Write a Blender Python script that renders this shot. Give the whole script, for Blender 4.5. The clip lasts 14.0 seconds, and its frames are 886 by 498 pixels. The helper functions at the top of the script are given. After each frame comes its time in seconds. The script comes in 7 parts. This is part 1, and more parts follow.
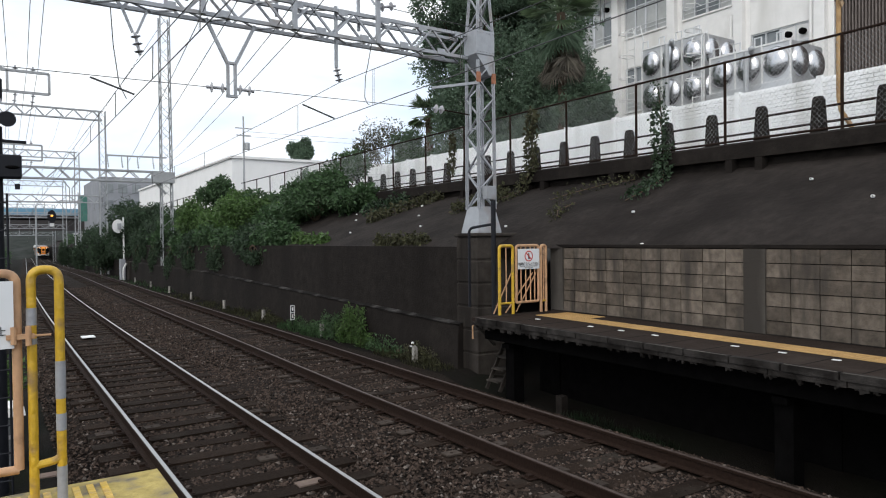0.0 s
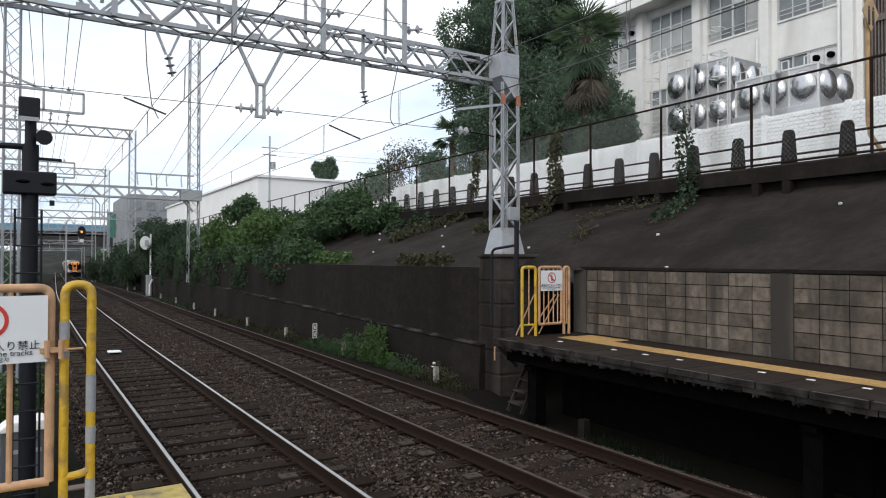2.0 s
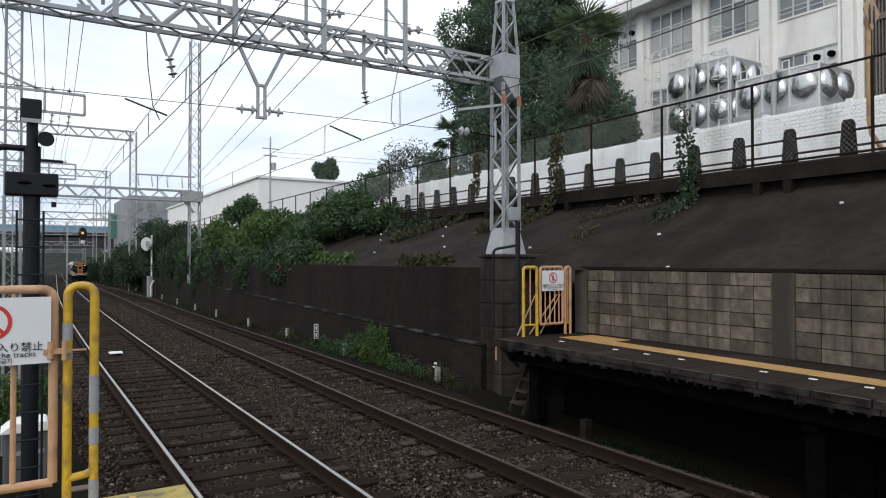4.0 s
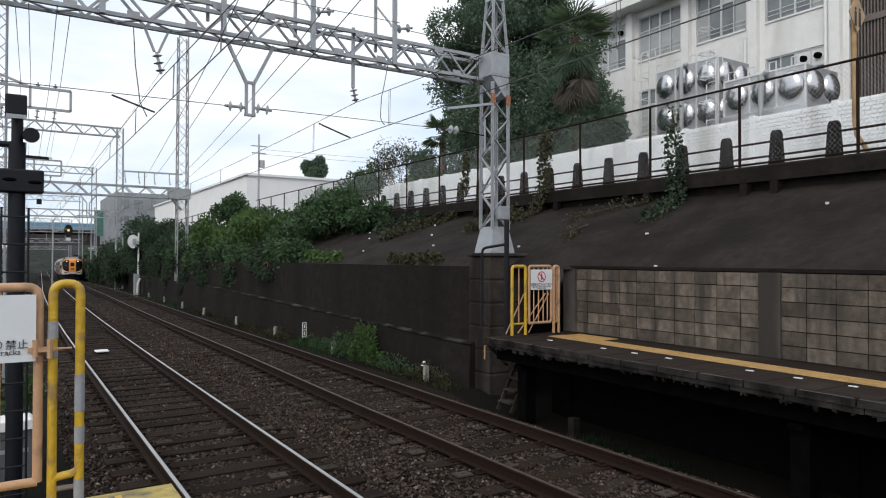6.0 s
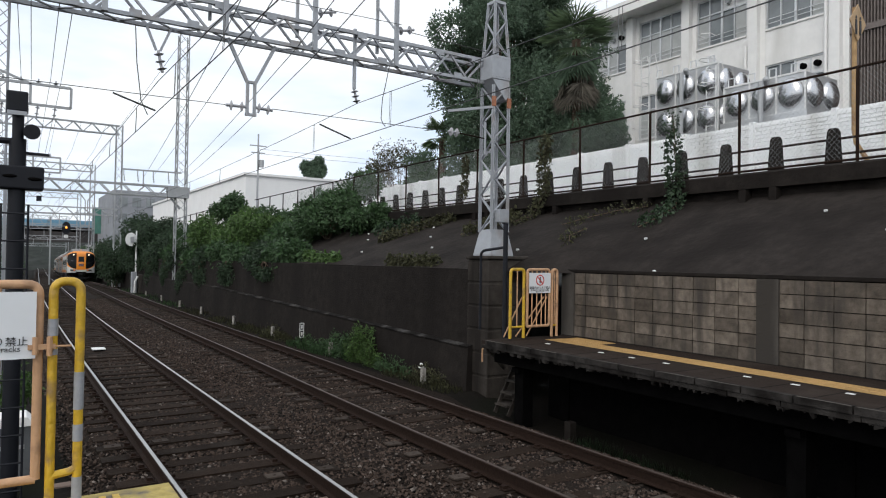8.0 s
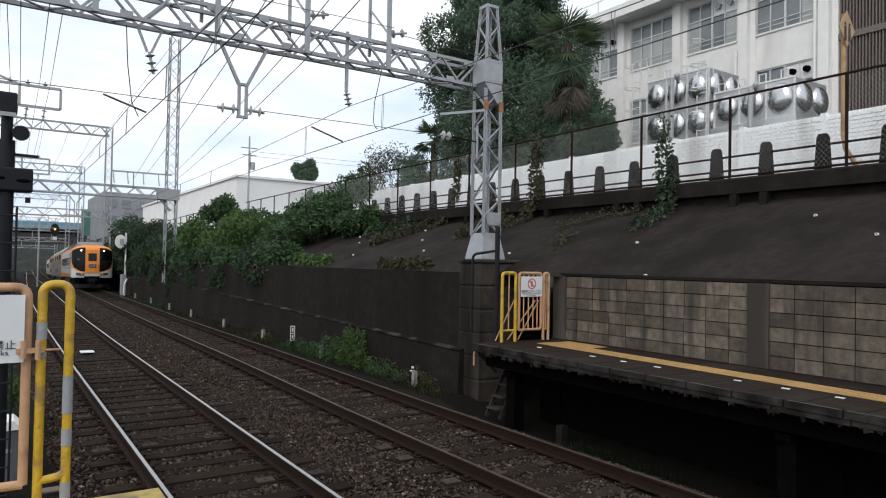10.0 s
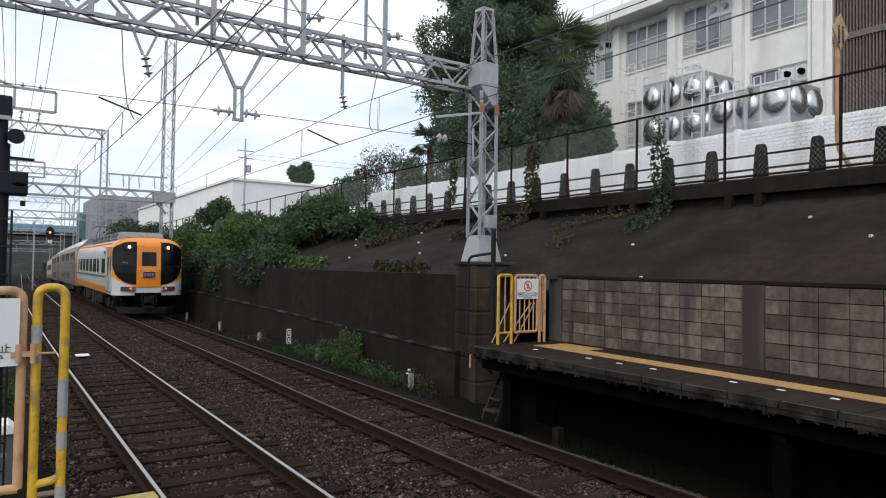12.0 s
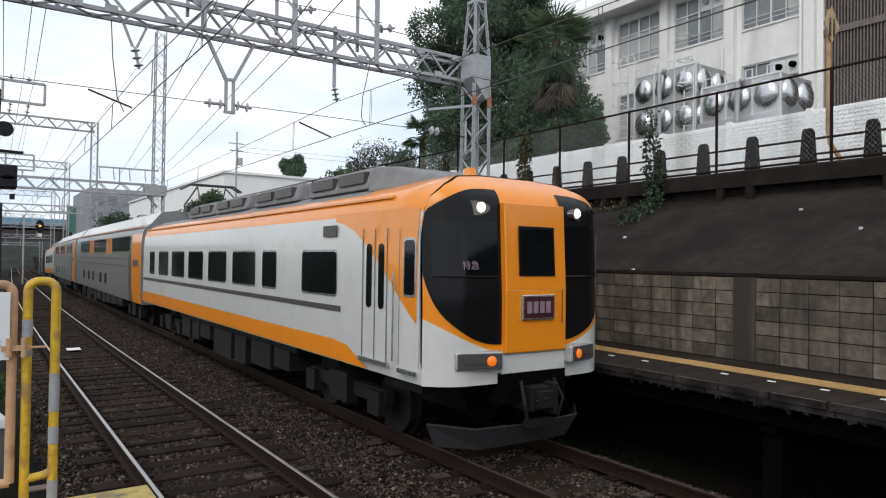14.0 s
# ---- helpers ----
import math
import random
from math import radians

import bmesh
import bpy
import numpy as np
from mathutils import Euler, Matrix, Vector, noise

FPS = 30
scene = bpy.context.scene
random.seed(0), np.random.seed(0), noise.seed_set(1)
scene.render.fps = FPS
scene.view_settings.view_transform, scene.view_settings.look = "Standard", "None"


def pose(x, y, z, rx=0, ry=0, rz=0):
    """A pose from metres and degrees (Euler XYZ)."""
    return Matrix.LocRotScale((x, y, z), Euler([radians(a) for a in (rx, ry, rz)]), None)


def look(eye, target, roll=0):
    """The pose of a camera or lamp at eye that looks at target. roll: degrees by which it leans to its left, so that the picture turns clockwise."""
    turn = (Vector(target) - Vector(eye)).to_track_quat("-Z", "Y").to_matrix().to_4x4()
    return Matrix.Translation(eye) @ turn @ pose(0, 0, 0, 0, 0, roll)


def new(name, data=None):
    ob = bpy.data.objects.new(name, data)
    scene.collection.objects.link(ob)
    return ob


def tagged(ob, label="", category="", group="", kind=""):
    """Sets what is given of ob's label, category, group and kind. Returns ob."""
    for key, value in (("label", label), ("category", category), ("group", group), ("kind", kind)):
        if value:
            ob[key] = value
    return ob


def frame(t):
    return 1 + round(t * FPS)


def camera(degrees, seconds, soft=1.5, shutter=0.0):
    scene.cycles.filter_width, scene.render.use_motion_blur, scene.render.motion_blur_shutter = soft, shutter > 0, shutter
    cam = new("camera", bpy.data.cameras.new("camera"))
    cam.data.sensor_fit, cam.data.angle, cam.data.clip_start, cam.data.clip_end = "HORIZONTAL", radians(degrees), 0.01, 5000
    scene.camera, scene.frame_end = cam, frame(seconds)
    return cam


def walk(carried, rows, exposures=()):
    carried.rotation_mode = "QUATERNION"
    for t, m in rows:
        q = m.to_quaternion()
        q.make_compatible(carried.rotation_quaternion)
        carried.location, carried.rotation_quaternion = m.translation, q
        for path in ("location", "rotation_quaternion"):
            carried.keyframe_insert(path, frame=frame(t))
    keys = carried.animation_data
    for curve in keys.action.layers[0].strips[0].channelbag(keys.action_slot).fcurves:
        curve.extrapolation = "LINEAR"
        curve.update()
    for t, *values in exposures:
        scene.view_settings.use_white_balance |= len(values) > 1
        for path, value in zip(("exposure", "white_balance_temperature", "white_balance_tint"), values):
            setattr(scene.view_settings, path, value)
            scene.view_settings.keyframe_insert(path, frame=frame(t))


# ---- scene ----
# ---- camera: held in the hand on the near platform ----
cam = camera(66.14, 14.0, soft=1.1)
CAMERA_ROWS = [
    (0.0, 0.0416, 0.0147, 2.3541, -0.823, 0.639, -33.649),
    (0.5, 0.0330, 0.0040, 2.3544, 0.124, -0.081, -33.540),
    (1.0, 0.0243, 0.0101, 2.3541, 0.043, -0.153, -33.443),
    (1.5, 0.0201, 0.0082, 2.3491, 0.062, 0.273, -32.154),
    (2.0, 0.0136, 0.0016, 2.3554, 0.898, -0.103, -31.793),
    (2.5, 0.0088, 0.0113, 2.3531, 0.837, -0.537, -32.134),
    (3.6, 0.0060, 0.0010, 2.3550, 0.880, -0.120, -31.850),
    (5.0, 0.0008, 0.0069, 2.3560, 0.967, 0.369, -31.686),
    (5.5, 0.0047, 0.0060, 2.3538, 0.604, 0.253, -32.018),
    (6.0, 0.0040, 0.0027, 2.3569, 0.805, -0.135, -32.663),
    (6.5, -0.0029, 0.0063, 2.3546, 0.888, -0.437, -32.582),
    (7.0, -0.0092, 0.0065, 2.3552, 0.884, -0.842, -32.796),
    (8.2, -0.0150, 0.0090, 2.3600, 1.000, -0.880, -32.850),
    (9.5, -0.0228, 0.0140, 2.3637, 1.161, -0.895, -32.983),
    (10.0, -0.0171, 0.0229, 2.3627, 1.254, -1.041, -33.586),
    (10.5, -0.0210, 0.0187, 2.3634, 1.329, -1.249, -33.430),
    (11.0, -0.0187, 0.0103, 2.3640, 1.481, -1.147, -33.527),
    (11.5, -0.0162, 0.0102, 2.3638, 1.593, -1.014, -33.599),
    (12.0, -0.0173, 0.0137, 2.3629, 1.464, -0.918, -33.888),
    (12.5, -0.0176, 0.0099, 2.3654, 1.493, -0.767, -34.051),
    (13.0, -0.0150, 0.0111, 2.3633, 1.457, -0.753, -34.763),
    (13.5, -0.0137, 0.0152, 2.3589, 0.958, -0.753, -34.685),
    (14.0, -0.0179, 0.0158, 2.3617, 0.886, -0.816, -34.513),
]
walk(cam, [(t, pose(x, y, z, 90 + p, r, w)) for t, x, y, z, p, r, w in CAMERA_ROWS], exposures=[(0.0, 0.18), (2.5, 0.12), (5.0, 0.0), (7.0, 0.04), (14.0, 0.05)])

# ---- world: bright overcast sky, and a wide weak sun ----
world = bpy.data.worlds.new("overcast_sky")
scene.world = world
world.use_nodes = True
wn, wl = world.node_tree.nodes, world.node_tree.links
for n in list(wn):
    wn.remove(n)
w_out = wn.new("ShaderNodeOutputWorld")
w_sky = wn.new("ShaderNodeTexSky")
w_sky.sky_type, w_sky.sun_disc = "NISHITA", False
w_sky.sun_elevation, w_sky.sun_rotation = radians(40), radians(238)
w_sky.dust_density = 3.0
w_bg = wn.new("ShaderNodeBackground")
w_bg.inputs["Strength"].default_value = 0.10
w_cloud = wn.new("ShaderNodeBackground")
w_cloud.inputs["Strength"].default_value = 1.22
w_co = wn.new("ShaderNodeTexCoord")
w_map = wn.new("ShaderNodeMapping")
w_map.inputs["Scale"].default_value = (1.0, 1.0, 3.2)
w_noise = wn.new("ShaderNodeTexNoise")
w_noise.inputs["Scale"].default_value, w_noise.inputs["Detail"].default_value = 2.6, 5.0
w_ramp = wn.new("ShaderNodeValToRGB")
w_ramp.color_ramp.elements[0].position, w_ramp.color_ramp.elements[0].color = 0.36, (0.66, 0.77, 0.92, 1)
w_ramp.color_ramp.elements[1].position, w_ramp.color_ramp.elements[1].color = 0.57, (0.95, 0.975, 1.0, 1)
w_mix = wn.new("ShaderNodeMixShader")
w_mix.inputs[0].default_value = 0.88
wl.new(w_co.outputs["Generated"], w_map.inputs[0])
wl.new(w_map.outputs[0], w_noise.inputs["Vector"])
wl.new(w_noise.outputs["Fac"], w_ramp.inputs[0])
wl.new(w_ramp.outputs[0], w_cloud.inputs["Color"])
wl.new(w_sky.outputs[0], w_bg.inputs["Color"])
wl.new(w_bg.outputs[0], w_mix.inputs[1])
wl.new(w_cloud.outputs[0], w_mix.inputs[2])
wl.new(w_mix.outputs[0], w_out.inputs[0])

sun = new("sun", bpy.data.lights.new("sun", "SUN"))
sun.data.energy, sun.data.angle, sun.data.color = 1.1, radians(40), (1.0, 0.96, 0.9)
sun.matrix_world = look((-26, -16, 26), (0, 0, 0))


# ---- materials ----
def mat(name, color, rough=0.8, metal=0.0, var=0.25, scale=8.0, bump=0.3, bump_scale=40.0, stain=None, stain_scale=1.2, stain_at=0.55, glow=None, glow_strength=1.0, island=0.0, streak=False, coat=0.0, place=False, gloss=None, thin=0.0):
    """A surface with grain, larger blotches and relief. stain: the colour of the dirt on it."""
    m = bpy.data.materials.new(name)
    m.use_nodes = True
    nt = m.node_tree
    b = nt.nodes["Principled BSDF"]
    b.inputs["Roughness"].default_value, b.inputs["Metallic"].default_value = rough, metal
    b.inputs["Coat Weight"].default_value = coat
    b.inputs["Specular IOR Level"].default_value = gloss if gloss is not None else 0.08 if rough > 0.7 else 0.3 if rough >= 0.5 else 0.5
    co = nt.nodes.new("ShaderNodeTexCoord")
    src = nt.nodes.new("ShaderNodeNewGeometry").outputs["Position"] if place else co.outputs["Object"]
    if streak:
        mp = nt.nodes.new("ShaderNodeMapping")
        mp.inputs["Scale"].default_value = (1.0, 1.0, 0.16)
        nt.links.new(src, mp.inputs[0])
        stain_src = mp.outputs[0]
    else:
        stain_src = src
    n1 = nt.nodes.new("ShaderNodeTexNoise")
    n1.inputs["Scale"].default_value, n1.inputs["Detail"].default_value, n1.inputs["Roughness"].default_value = scale, 6, 0.65
    nt.links.new(src, n1.inputs["Vector"])
    mr = nt.nodes.new("ShaderNodeMapRange")
    mr.inputs["From Min"].default_value, mr.inputs["From Max"].default_value = 0.25, 0.75
    mr.inputs["To Min"].default_value, mr.inputs["To Max"].default_value = 1 - var, 1 + var
    nt.links.new(n1.outputs["Fac"], mr.inputs["Value"])
    last = mr.outputs[0]
    if island:
        info = nt.nodes.new("ShaderNodeObjectInfo")
        geo = nt.nodes.new("ShaderNodeNewGeometry")
        add = nt.nodes.new("ShaderNodeMath")
        add.operation = "ADD"
        nt.links.new(info.outputs["Random"], add.inputs[0])
        nt.links.new(geo.outputs["Random Per Island"], add.inputs[1])
        fr = nt.nodes.new("ShaderNodeMath")
        fr.operation = "FRACT"
        nt.links.new(add.outputs[0], fr.inputs[0])
        ir = nt.nodes.new("ShaderNodeMapRange")
        ir.inputs["To Min"].default_value, ir.inputs["To Max"].default_value = 1 - island, 1 + island
        nt.links.new(fr.outputs[0], ir.inputs["Value"])
        mul = nt.nodes.new("ShaderNodeMath")
        mul.operation = "MULTIPLY"
        nt.links.new(last, mul.inputs[0])
        nt.links.new(ir.outputs[0], mul.inputs[1])
        last = mul.outputs[0]
    vm = nt.nodes.new("ShaderNodeVectorMath")
    vm.operation = "SCALE"
    vm.inputs[0].default_value = color[:3]
    nt.links.new(last, vm.inputs["Scale"])
    out = vm.outputs[0]
    if stain:
        n2 = nt.nodes.new("ShaderNodeTexNoise")
        n2.inputs["Scale"].default_value, n2.inputs["Detail"].default_value = stain_scale, 7
        nt.links.new(stain_src, n2.inputs["Vector"])
        sr = nt.nodes.new("ShaderNodeMapRange")
        sr.inputs["From Min"].default_value, sr.inputs["From Max"].default_value = stain_at - 0.07, stain_at + 0.12
        nt.links.new(n2.outputs["Fac"], sr.inputs["Value"])
        mx = nt.nodes.new("ShaderNodeMix")
        mx.data_type = "RGBA"
        mx.inputs["B"].default_value = (*stain, 1)
        for i in mx.inputs:
            if i.identifier == "A_Color":
                nt.links.new(out, i)
            if i.identifier == "B_Color":
                i.default_value = (*stain, 1)
        nt.links.new(sr.outputs[0], mx.inputs[0])
        out = [o for o in mx.outputs if o.identifier == "Result_Color"][0]
    nt.links.new(out, b.inputs["Base Color"])
    if bump:
        n3 = nt.nodes.new("ShaderNodeTexNoise")
        n3.inputs["Scale"].default_value, n3.inputs["Detail"].default_value = bump_scale, 4
        nt.links.new(src, n3.inputs["Vector"])
        bp = nt.nodes.new("ShaderNodeBump")
        bp.inputs["Strength"].default_value, bp.inputs["Distance"].default_value = bump, 0.02
        nt.links.new(n3.outputs["Fac"], bp.inputs["Height"])
        nt.links.new(bp.outputs[0], b.inputs["Normal"])
    if thin:
        tl = nt.nodes.new("ShaderNodeBsdfTranslucent")
        nt.links.new(out, tl.inputs["Color"])
        ms = nt.nodes.new("ShaderNodeMixShader")
        ms.inputs[0].default_value = thin
        nt.links.new(b.outputs[0], ms.inputs[1])
        nt.links.new(tl.outputs[0], ms.inputs[2])
        nt.links.new(ms.outputs[0], nt.nodes["Material Output"].inputs["Surface"])
    if glow:
        b.inputs["Emission Color"].default_value = (*glow, 1)
        b.inputs["Emission Strength"].default_value = glow_strength
    return m


M_BALLAST = mat("ballast", (0.018, 0.0132, 0.0104), 0.95, var=0.5, scale=30, bump=1.0, bump_scale=28, stain=(0.011, 0.008, 0.0065), stain_scale=0.6)
M_STONEPALE = mat("pale_ballast_stone", (0.125, 0.105, 0.092), 0.8, var=0.3, scale=20, bump=0.3, island=0.5, place=True)
M_STONE = mat("ballast_stone", (0.041, 0.0292, 0.0232), 0.8, var=0.35, scale=20, bump=0.3, island=0.95, stain=(0.085, 0.074, 0.066), stain_scale=24, stain_at=0.66, place=True)
M_TIE = mat("sleeper_wood", (0.0205, 0.0136, 0.0098), 0.9, var=0.35, scale=12, bump=0.6, island=0.3, stain=(0.032, 0.026, 0.021), stain_at=0.6, place=True)
M_RUST = mat("rusty_steel", (0.024, 0.0145, 0.0108), 0.75, 0.2, var=0.35, scale=25, bump=0.4)
M_SHINE = mat("polished_rail_head", (0.46, 0.45, 0.44), 0.33, 1.0, var=0.08, scale=30, bump=0.0)
M_DULLHEAD = mat("worn_rail_head", (0.085, 0.062, 0.052), 0.5, 0.6, var=0.3, scale=6, bump=0.1)
M_SOIL = mat("soil", (0.0095, 0.008, 0.0064), 0.95, var=0.4, scale=10, bump=0.8, stain=(0.0075, 0.0085, 0.005), stain_scale=0.8)
M_DARKCON = mat("blackened_concrete", (0.0195, 0.0165, 0.0145), 0.9, var=0.45, scale=4, bump=0.6, bump_scale=20, stain=(0.0135, 0.0112, 0.0100), stain_scale=0.6, stain_at=0.5, streak=True, place=True)
M_DRIP = mat("flaking_edge_concrete", (0.038, 0.0345, 0.032), 0.92, var=0.4, scale=9, bump=0.5, stain=(0.012, 0.0105, 0.0095), stain_scale=3.0, stain_at=0.48, place=True)
M_SLOPE = mat("mossy_shotcrete", (0.0265, 0.0222, 0.0198), 0.92, var=0.35, scale=5.0, bump=0.9, bump_scale=9, stain=(0.016, 0.0132, 0.0118), stain_scale=0.9, stain_at=0.5, place=True)
M_POST = mat("weathered_pale_concrete", (0.30, 0.285, 0.26), 0.9, var=0.25, scale=12, bump=0.4, stain=(0.13, 0.12, 0.105), stain_scale=9, stain_at=0.56, place=True)
M_CON = mat("weathered_concrete", (0.10, 0.09, 0.08), 0.9, var=0.2, scale=6, bump=0.4, stain=(0.048, 0.043, 0.038), stain_scale=1.6, stain_at=0.48, streak=True, place=True)
M_BLOCK = mat("concrete_block", (0.122, 0.102, 0.083), 0.92, var=0.45, scale=7, bump=0.6, island=0.42, stain=(0.062, 0.054, 0.047), stain_scale=4.5, stain_at=0.55, streak=True, place=True)
M_MORTAR = mat("dark_mortar", (0.010, 0.009, 0.0085), 0.95, var=0.3, bump=0.3)
M_PLAT = mat("platform_asphalt", (0.025, 0.0178, 0.0142), 0.85, var=0.3, scale=14, bump=0.5, stain=(0.042, 0.032, 0.026), stain_scale=1.3, stain_at=0.6)
M_TACTILE = mat("tactile_paving_tan", (0.42, 0.27, 0.115), 0.8, var=0.15, scale=10, bump=0.3, island=0.12, place=True)
M_WHITE = mat("white_paint", (0.74, 0.74, 0.73), 0.6, var=0.08, scale=6, bump=0.1, stain=(0.5, 0.5, 0.48), stain_at=0.62, streak=True)
M_WHITEPANEL = mat("white_wall_panel", (0.84, 0.85, 0.85), 0.7, var=0.06, scale=5, bump=0.1, stain=(0.6, 0.6, 0.58), stain_at=0.6, streak=True, place=True)
M_FACADE = mat("cream_facade_paint", (0.80, 0.79, 0.77), 0.8, var=0.06, scale=2, bump=0.15, stain=(0.62, 0.61, 0.58), stain_scale=0.6, stain_at=0.58, streak=True, place=True)
M_FARWHITE = mat("pale_far_wall", (0.80, 0.795, 0.785), 0.8, var=0.05, scale=0.5, bump=0.0)
M_GREYFAR = mat("grey_far_wall", (0.28, 0.29, 0.31), 0.8, var=0.15, scale=0.3, bump=0.0)
M_STEEL = mat("grey_painted_steel", (0.36, 0.375, 0.40), 0.5, 0.25, var=0.12, scale=6, bump=0.15, stain=(0.30, 0.27, 0.25), stain_scale=2.2, stain_at=0.62, place=True)
M_STEELFAR = mat("galvanised_steel", (0.40, 0.41, 0.42), 0.55, 0.4, var=0.12, scale=3, bump=0.0)
M_WIRE = mat("dark_wire", (0.10, 0.10, 0.10), 0.5, 0.6, var=0.1, bump=0.0)
M_PORC = mat("grey_porcelain", (0.38, 0.38, 0.40), 0.25, var=0.1, bump=0.0)
M_YELLOW = mat("chipped_yellow_paint", (0.55, 0.345, 0.026), 0.45, var=0.22, scale=16, bump=0.6, bump_scale=22, stain=(0.27, 0.17, 0.07), stain_scale=9, stain_at=0.6, place=True)
M_TANPAINT = mat("faded_orange_brown_paint", (0.50, 0.30, 0.17), 0.5, var=0.15, scale=12, bump=0.3, stain=(0.22, 0.13, 0.08), stain_scale=7, stain_at=0.64, place=True)
M_ORANGETAPE = mat("faded_orange_tape", (0.33, 0.14, 0.08), 0.7, var=0.3, scale=10, bump=0.2)
M_GREYTAPE = mat("grey_tape", (0.30, 0.31, 0.33), 0.55, var=0.15, scale=20, bump=0.3)
M_BLACK = mat("black_paint", (0.006, 0.007, 0.011), 0.6, var=0.3, bump=0.1)
M_HILLSIDE = mat("far_hillside", (0.026, 0.030, 0.026), 0.95, var=0.5, scale=0.35, bump=0.0, stain=(0.045, 0.046, 0.045), stain_scale=0.15, place=True)
M_DECKCAR = mat("silver_grey_train_paint", (0.175, 0.169, 0.161), 0.35, var=0.08, scale=3, bump=0.0, coat=0.2)
M_PED = mat("sooty_concrete", (0.055, 0.048, 0.042), 0.92, var=0.35, scale=6, bump=0.5, stain=(0.02, 0.017, 0.015), stain_scale=1.5, stain_at=0.5, streak=True, place=True)
# near black for hollows and undersides, with their shade put into the colour
M_DARK = mat("shade_black", (0.0045, 0.0043, 0.0043), 0.85, var=0.4, scale=6, bump=0.3, gloss=0.0)
M_SIGNWHITE = mat("white_sign_board", (0.72, 0.74, 0.76), 0.35, var=0.04, scale=3, bump=0.0)
M_RED = mat("red_print", (0.55, 0.04, 0.03), 0.4, var=0.05, bump=0.0)
M_PRINT = mat("black_print", (0.02, 0.02, 0.022), 0.5, var=0.05, bump=0.0)
M_TRORANGE = mat("orange_train_paint", (0.80, 0.255, 0.010), 0.28, var=0.04, scale=3, bump=0.0, coat=0.4)
M_TRWHITE = mat("white_train_paint", (0.575, 0.575, 0.56), 0.32, var=0.05, scale=3, bump=0.0, coat=0.3, stain=(0.52, 0.50, 0.46), stain_at=0.66)
M_TRGREY = mat("grey_train_roof", (0.21, 0.21, 0.215), 0.7, var=0.2, scale=4, bump=0.1)
M_TRDARK = mat("dark_stripe_paint", (0.06, 0.055, 0.05), 0.4, var=0.1, bump=0.0)
M_TRGLASS = mat("dark_train_glass", (0.004, 0.005, 0.006), 0.07, var=0.1, bump=0.0, gloss=0.25)
M_TRMASK = mat("black_front_mask", (0.006, 0.006, 0.007), 0.22, var=0.1, bump=0.0, gloss=0.22)
M_HEAD = mat("lit_headlight", (1, 0.9, 0.7), 0.3, bump=0, glow=(1.0, 0.76, 0.48), glow_strength=3.2)
M_AMBER = mat("lit_amber_lamp", (0.5, 0.12, 0.01), 0.3, bump=0, glow=(1.0, 0.22, 0.015), glow_strength=0.5)
M_SIGAMBER = mat("lit_signal_aspect", (1, 0.5, 0.1), 0.3, bump=0, glow=(1.0, 0.33, 0.03), glow_strength=1.6)
M_LETTER = mat("lit_letters", (0.19, 0.14, 0.165), 0.4, bump=0, glow=(0.7, 0.5, 0.62), glow_strength=0.045)
M_LAMPRIM = mat("pale_grey_lamp_rim", (0.42, 0.42, 0.41), 0.35, 0.3, var=0.1, bump=0)
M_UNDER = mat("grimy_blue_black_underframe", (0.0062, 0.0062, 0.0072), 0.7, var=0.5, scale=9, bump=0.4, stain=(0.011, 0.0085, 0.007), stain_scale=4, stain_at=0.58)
M_LENS = mat("clear_lamp_lens", (0.10, 0.10, 0.105), 0.1, 0.3, var=0.1, bump=0)
M_CHROME = mat("bright_trim", (0.6, 0.6, 0.6), 0.25, 0.9, var=0.05, bump=0)
M_TANKFRAME = mat("pale_tank_panel", (0.58, 0.59, 0.60), 0.38, 0.55, var=0.12, scale=2, bump=0.05, stain=(0.46, 0.46, 0.46), stain_scale=1.5, stain_at=0.58, streak=True)
M_TANK = mat("stainless_tank_panel", (0.60, 0.60, 0.61), 0.27, 1.0, var=0.06, scale=2, bump=0.05)
M_WINGLASS = mat("window_glass", (0.20, 0.22, 0.23), 0.08, var=0.3, scale=0.7, bump=0.0)
M_CURTAIN = mat("pale_curtain_behind_glass", (0.42, 0.43, 0.42), 0.35, var=0.15, scale=2, bump=0.0)
M_ALU = mat("aluminium_frame", (0.62, 0.63, 0.64), 0.4, 0.4, var=0.05, bump=0)
M_BROWNTILE = mat("brown_tile_lattice", (0.17, 0.145, 0.135), 0.8, var=0.2, scale=5, bump=0.2)
M_ROAD = mat("road_asphalt", (0.06, 0.06, 0.06), 0.9, var=0.2, scale=20, bump=0.3)
M_BARK = mat("bark", (0.10, 0.075, 0.055), 0.9, var=0.3, scale=12, bump=0.8)
M_LEAF = mat("broadleaf_green", (0.052, 0.096, 0.040), 0.5, var=0.25, scale=1.2, bump=0.0, island=0.4, thin=0.3)
M_IVY = mat("dark_ivy_leaves", (0.034, 0.058, 0.030), 0.5, var=0.25, scale=1.2, bump=0.0, island=0.4, thin=0.3)
M_PLATE = mat("weathered_packing_plate", (0.052, 0.041, 0.034), 0.85, var=0.25, scale=14, bump=0.3, island=0.25, place=True)
M_LEDGE = mat("pale_worn_concrete_edge", (0.085, 0.08, 0.076), 0.9, var=0.6, scale=9, bump=0.5, stain=(0.012, 0.0105, 0.0095), stain_scale=1.4, stain_at=0.40, place=True)
M_LEAFLIGHT = mat("light_green_leaves", (0.070, 0.124, 0.036), 0.5, var=0.25, scale=1.2, bump=0.0, island=0.45, thin=0.3)
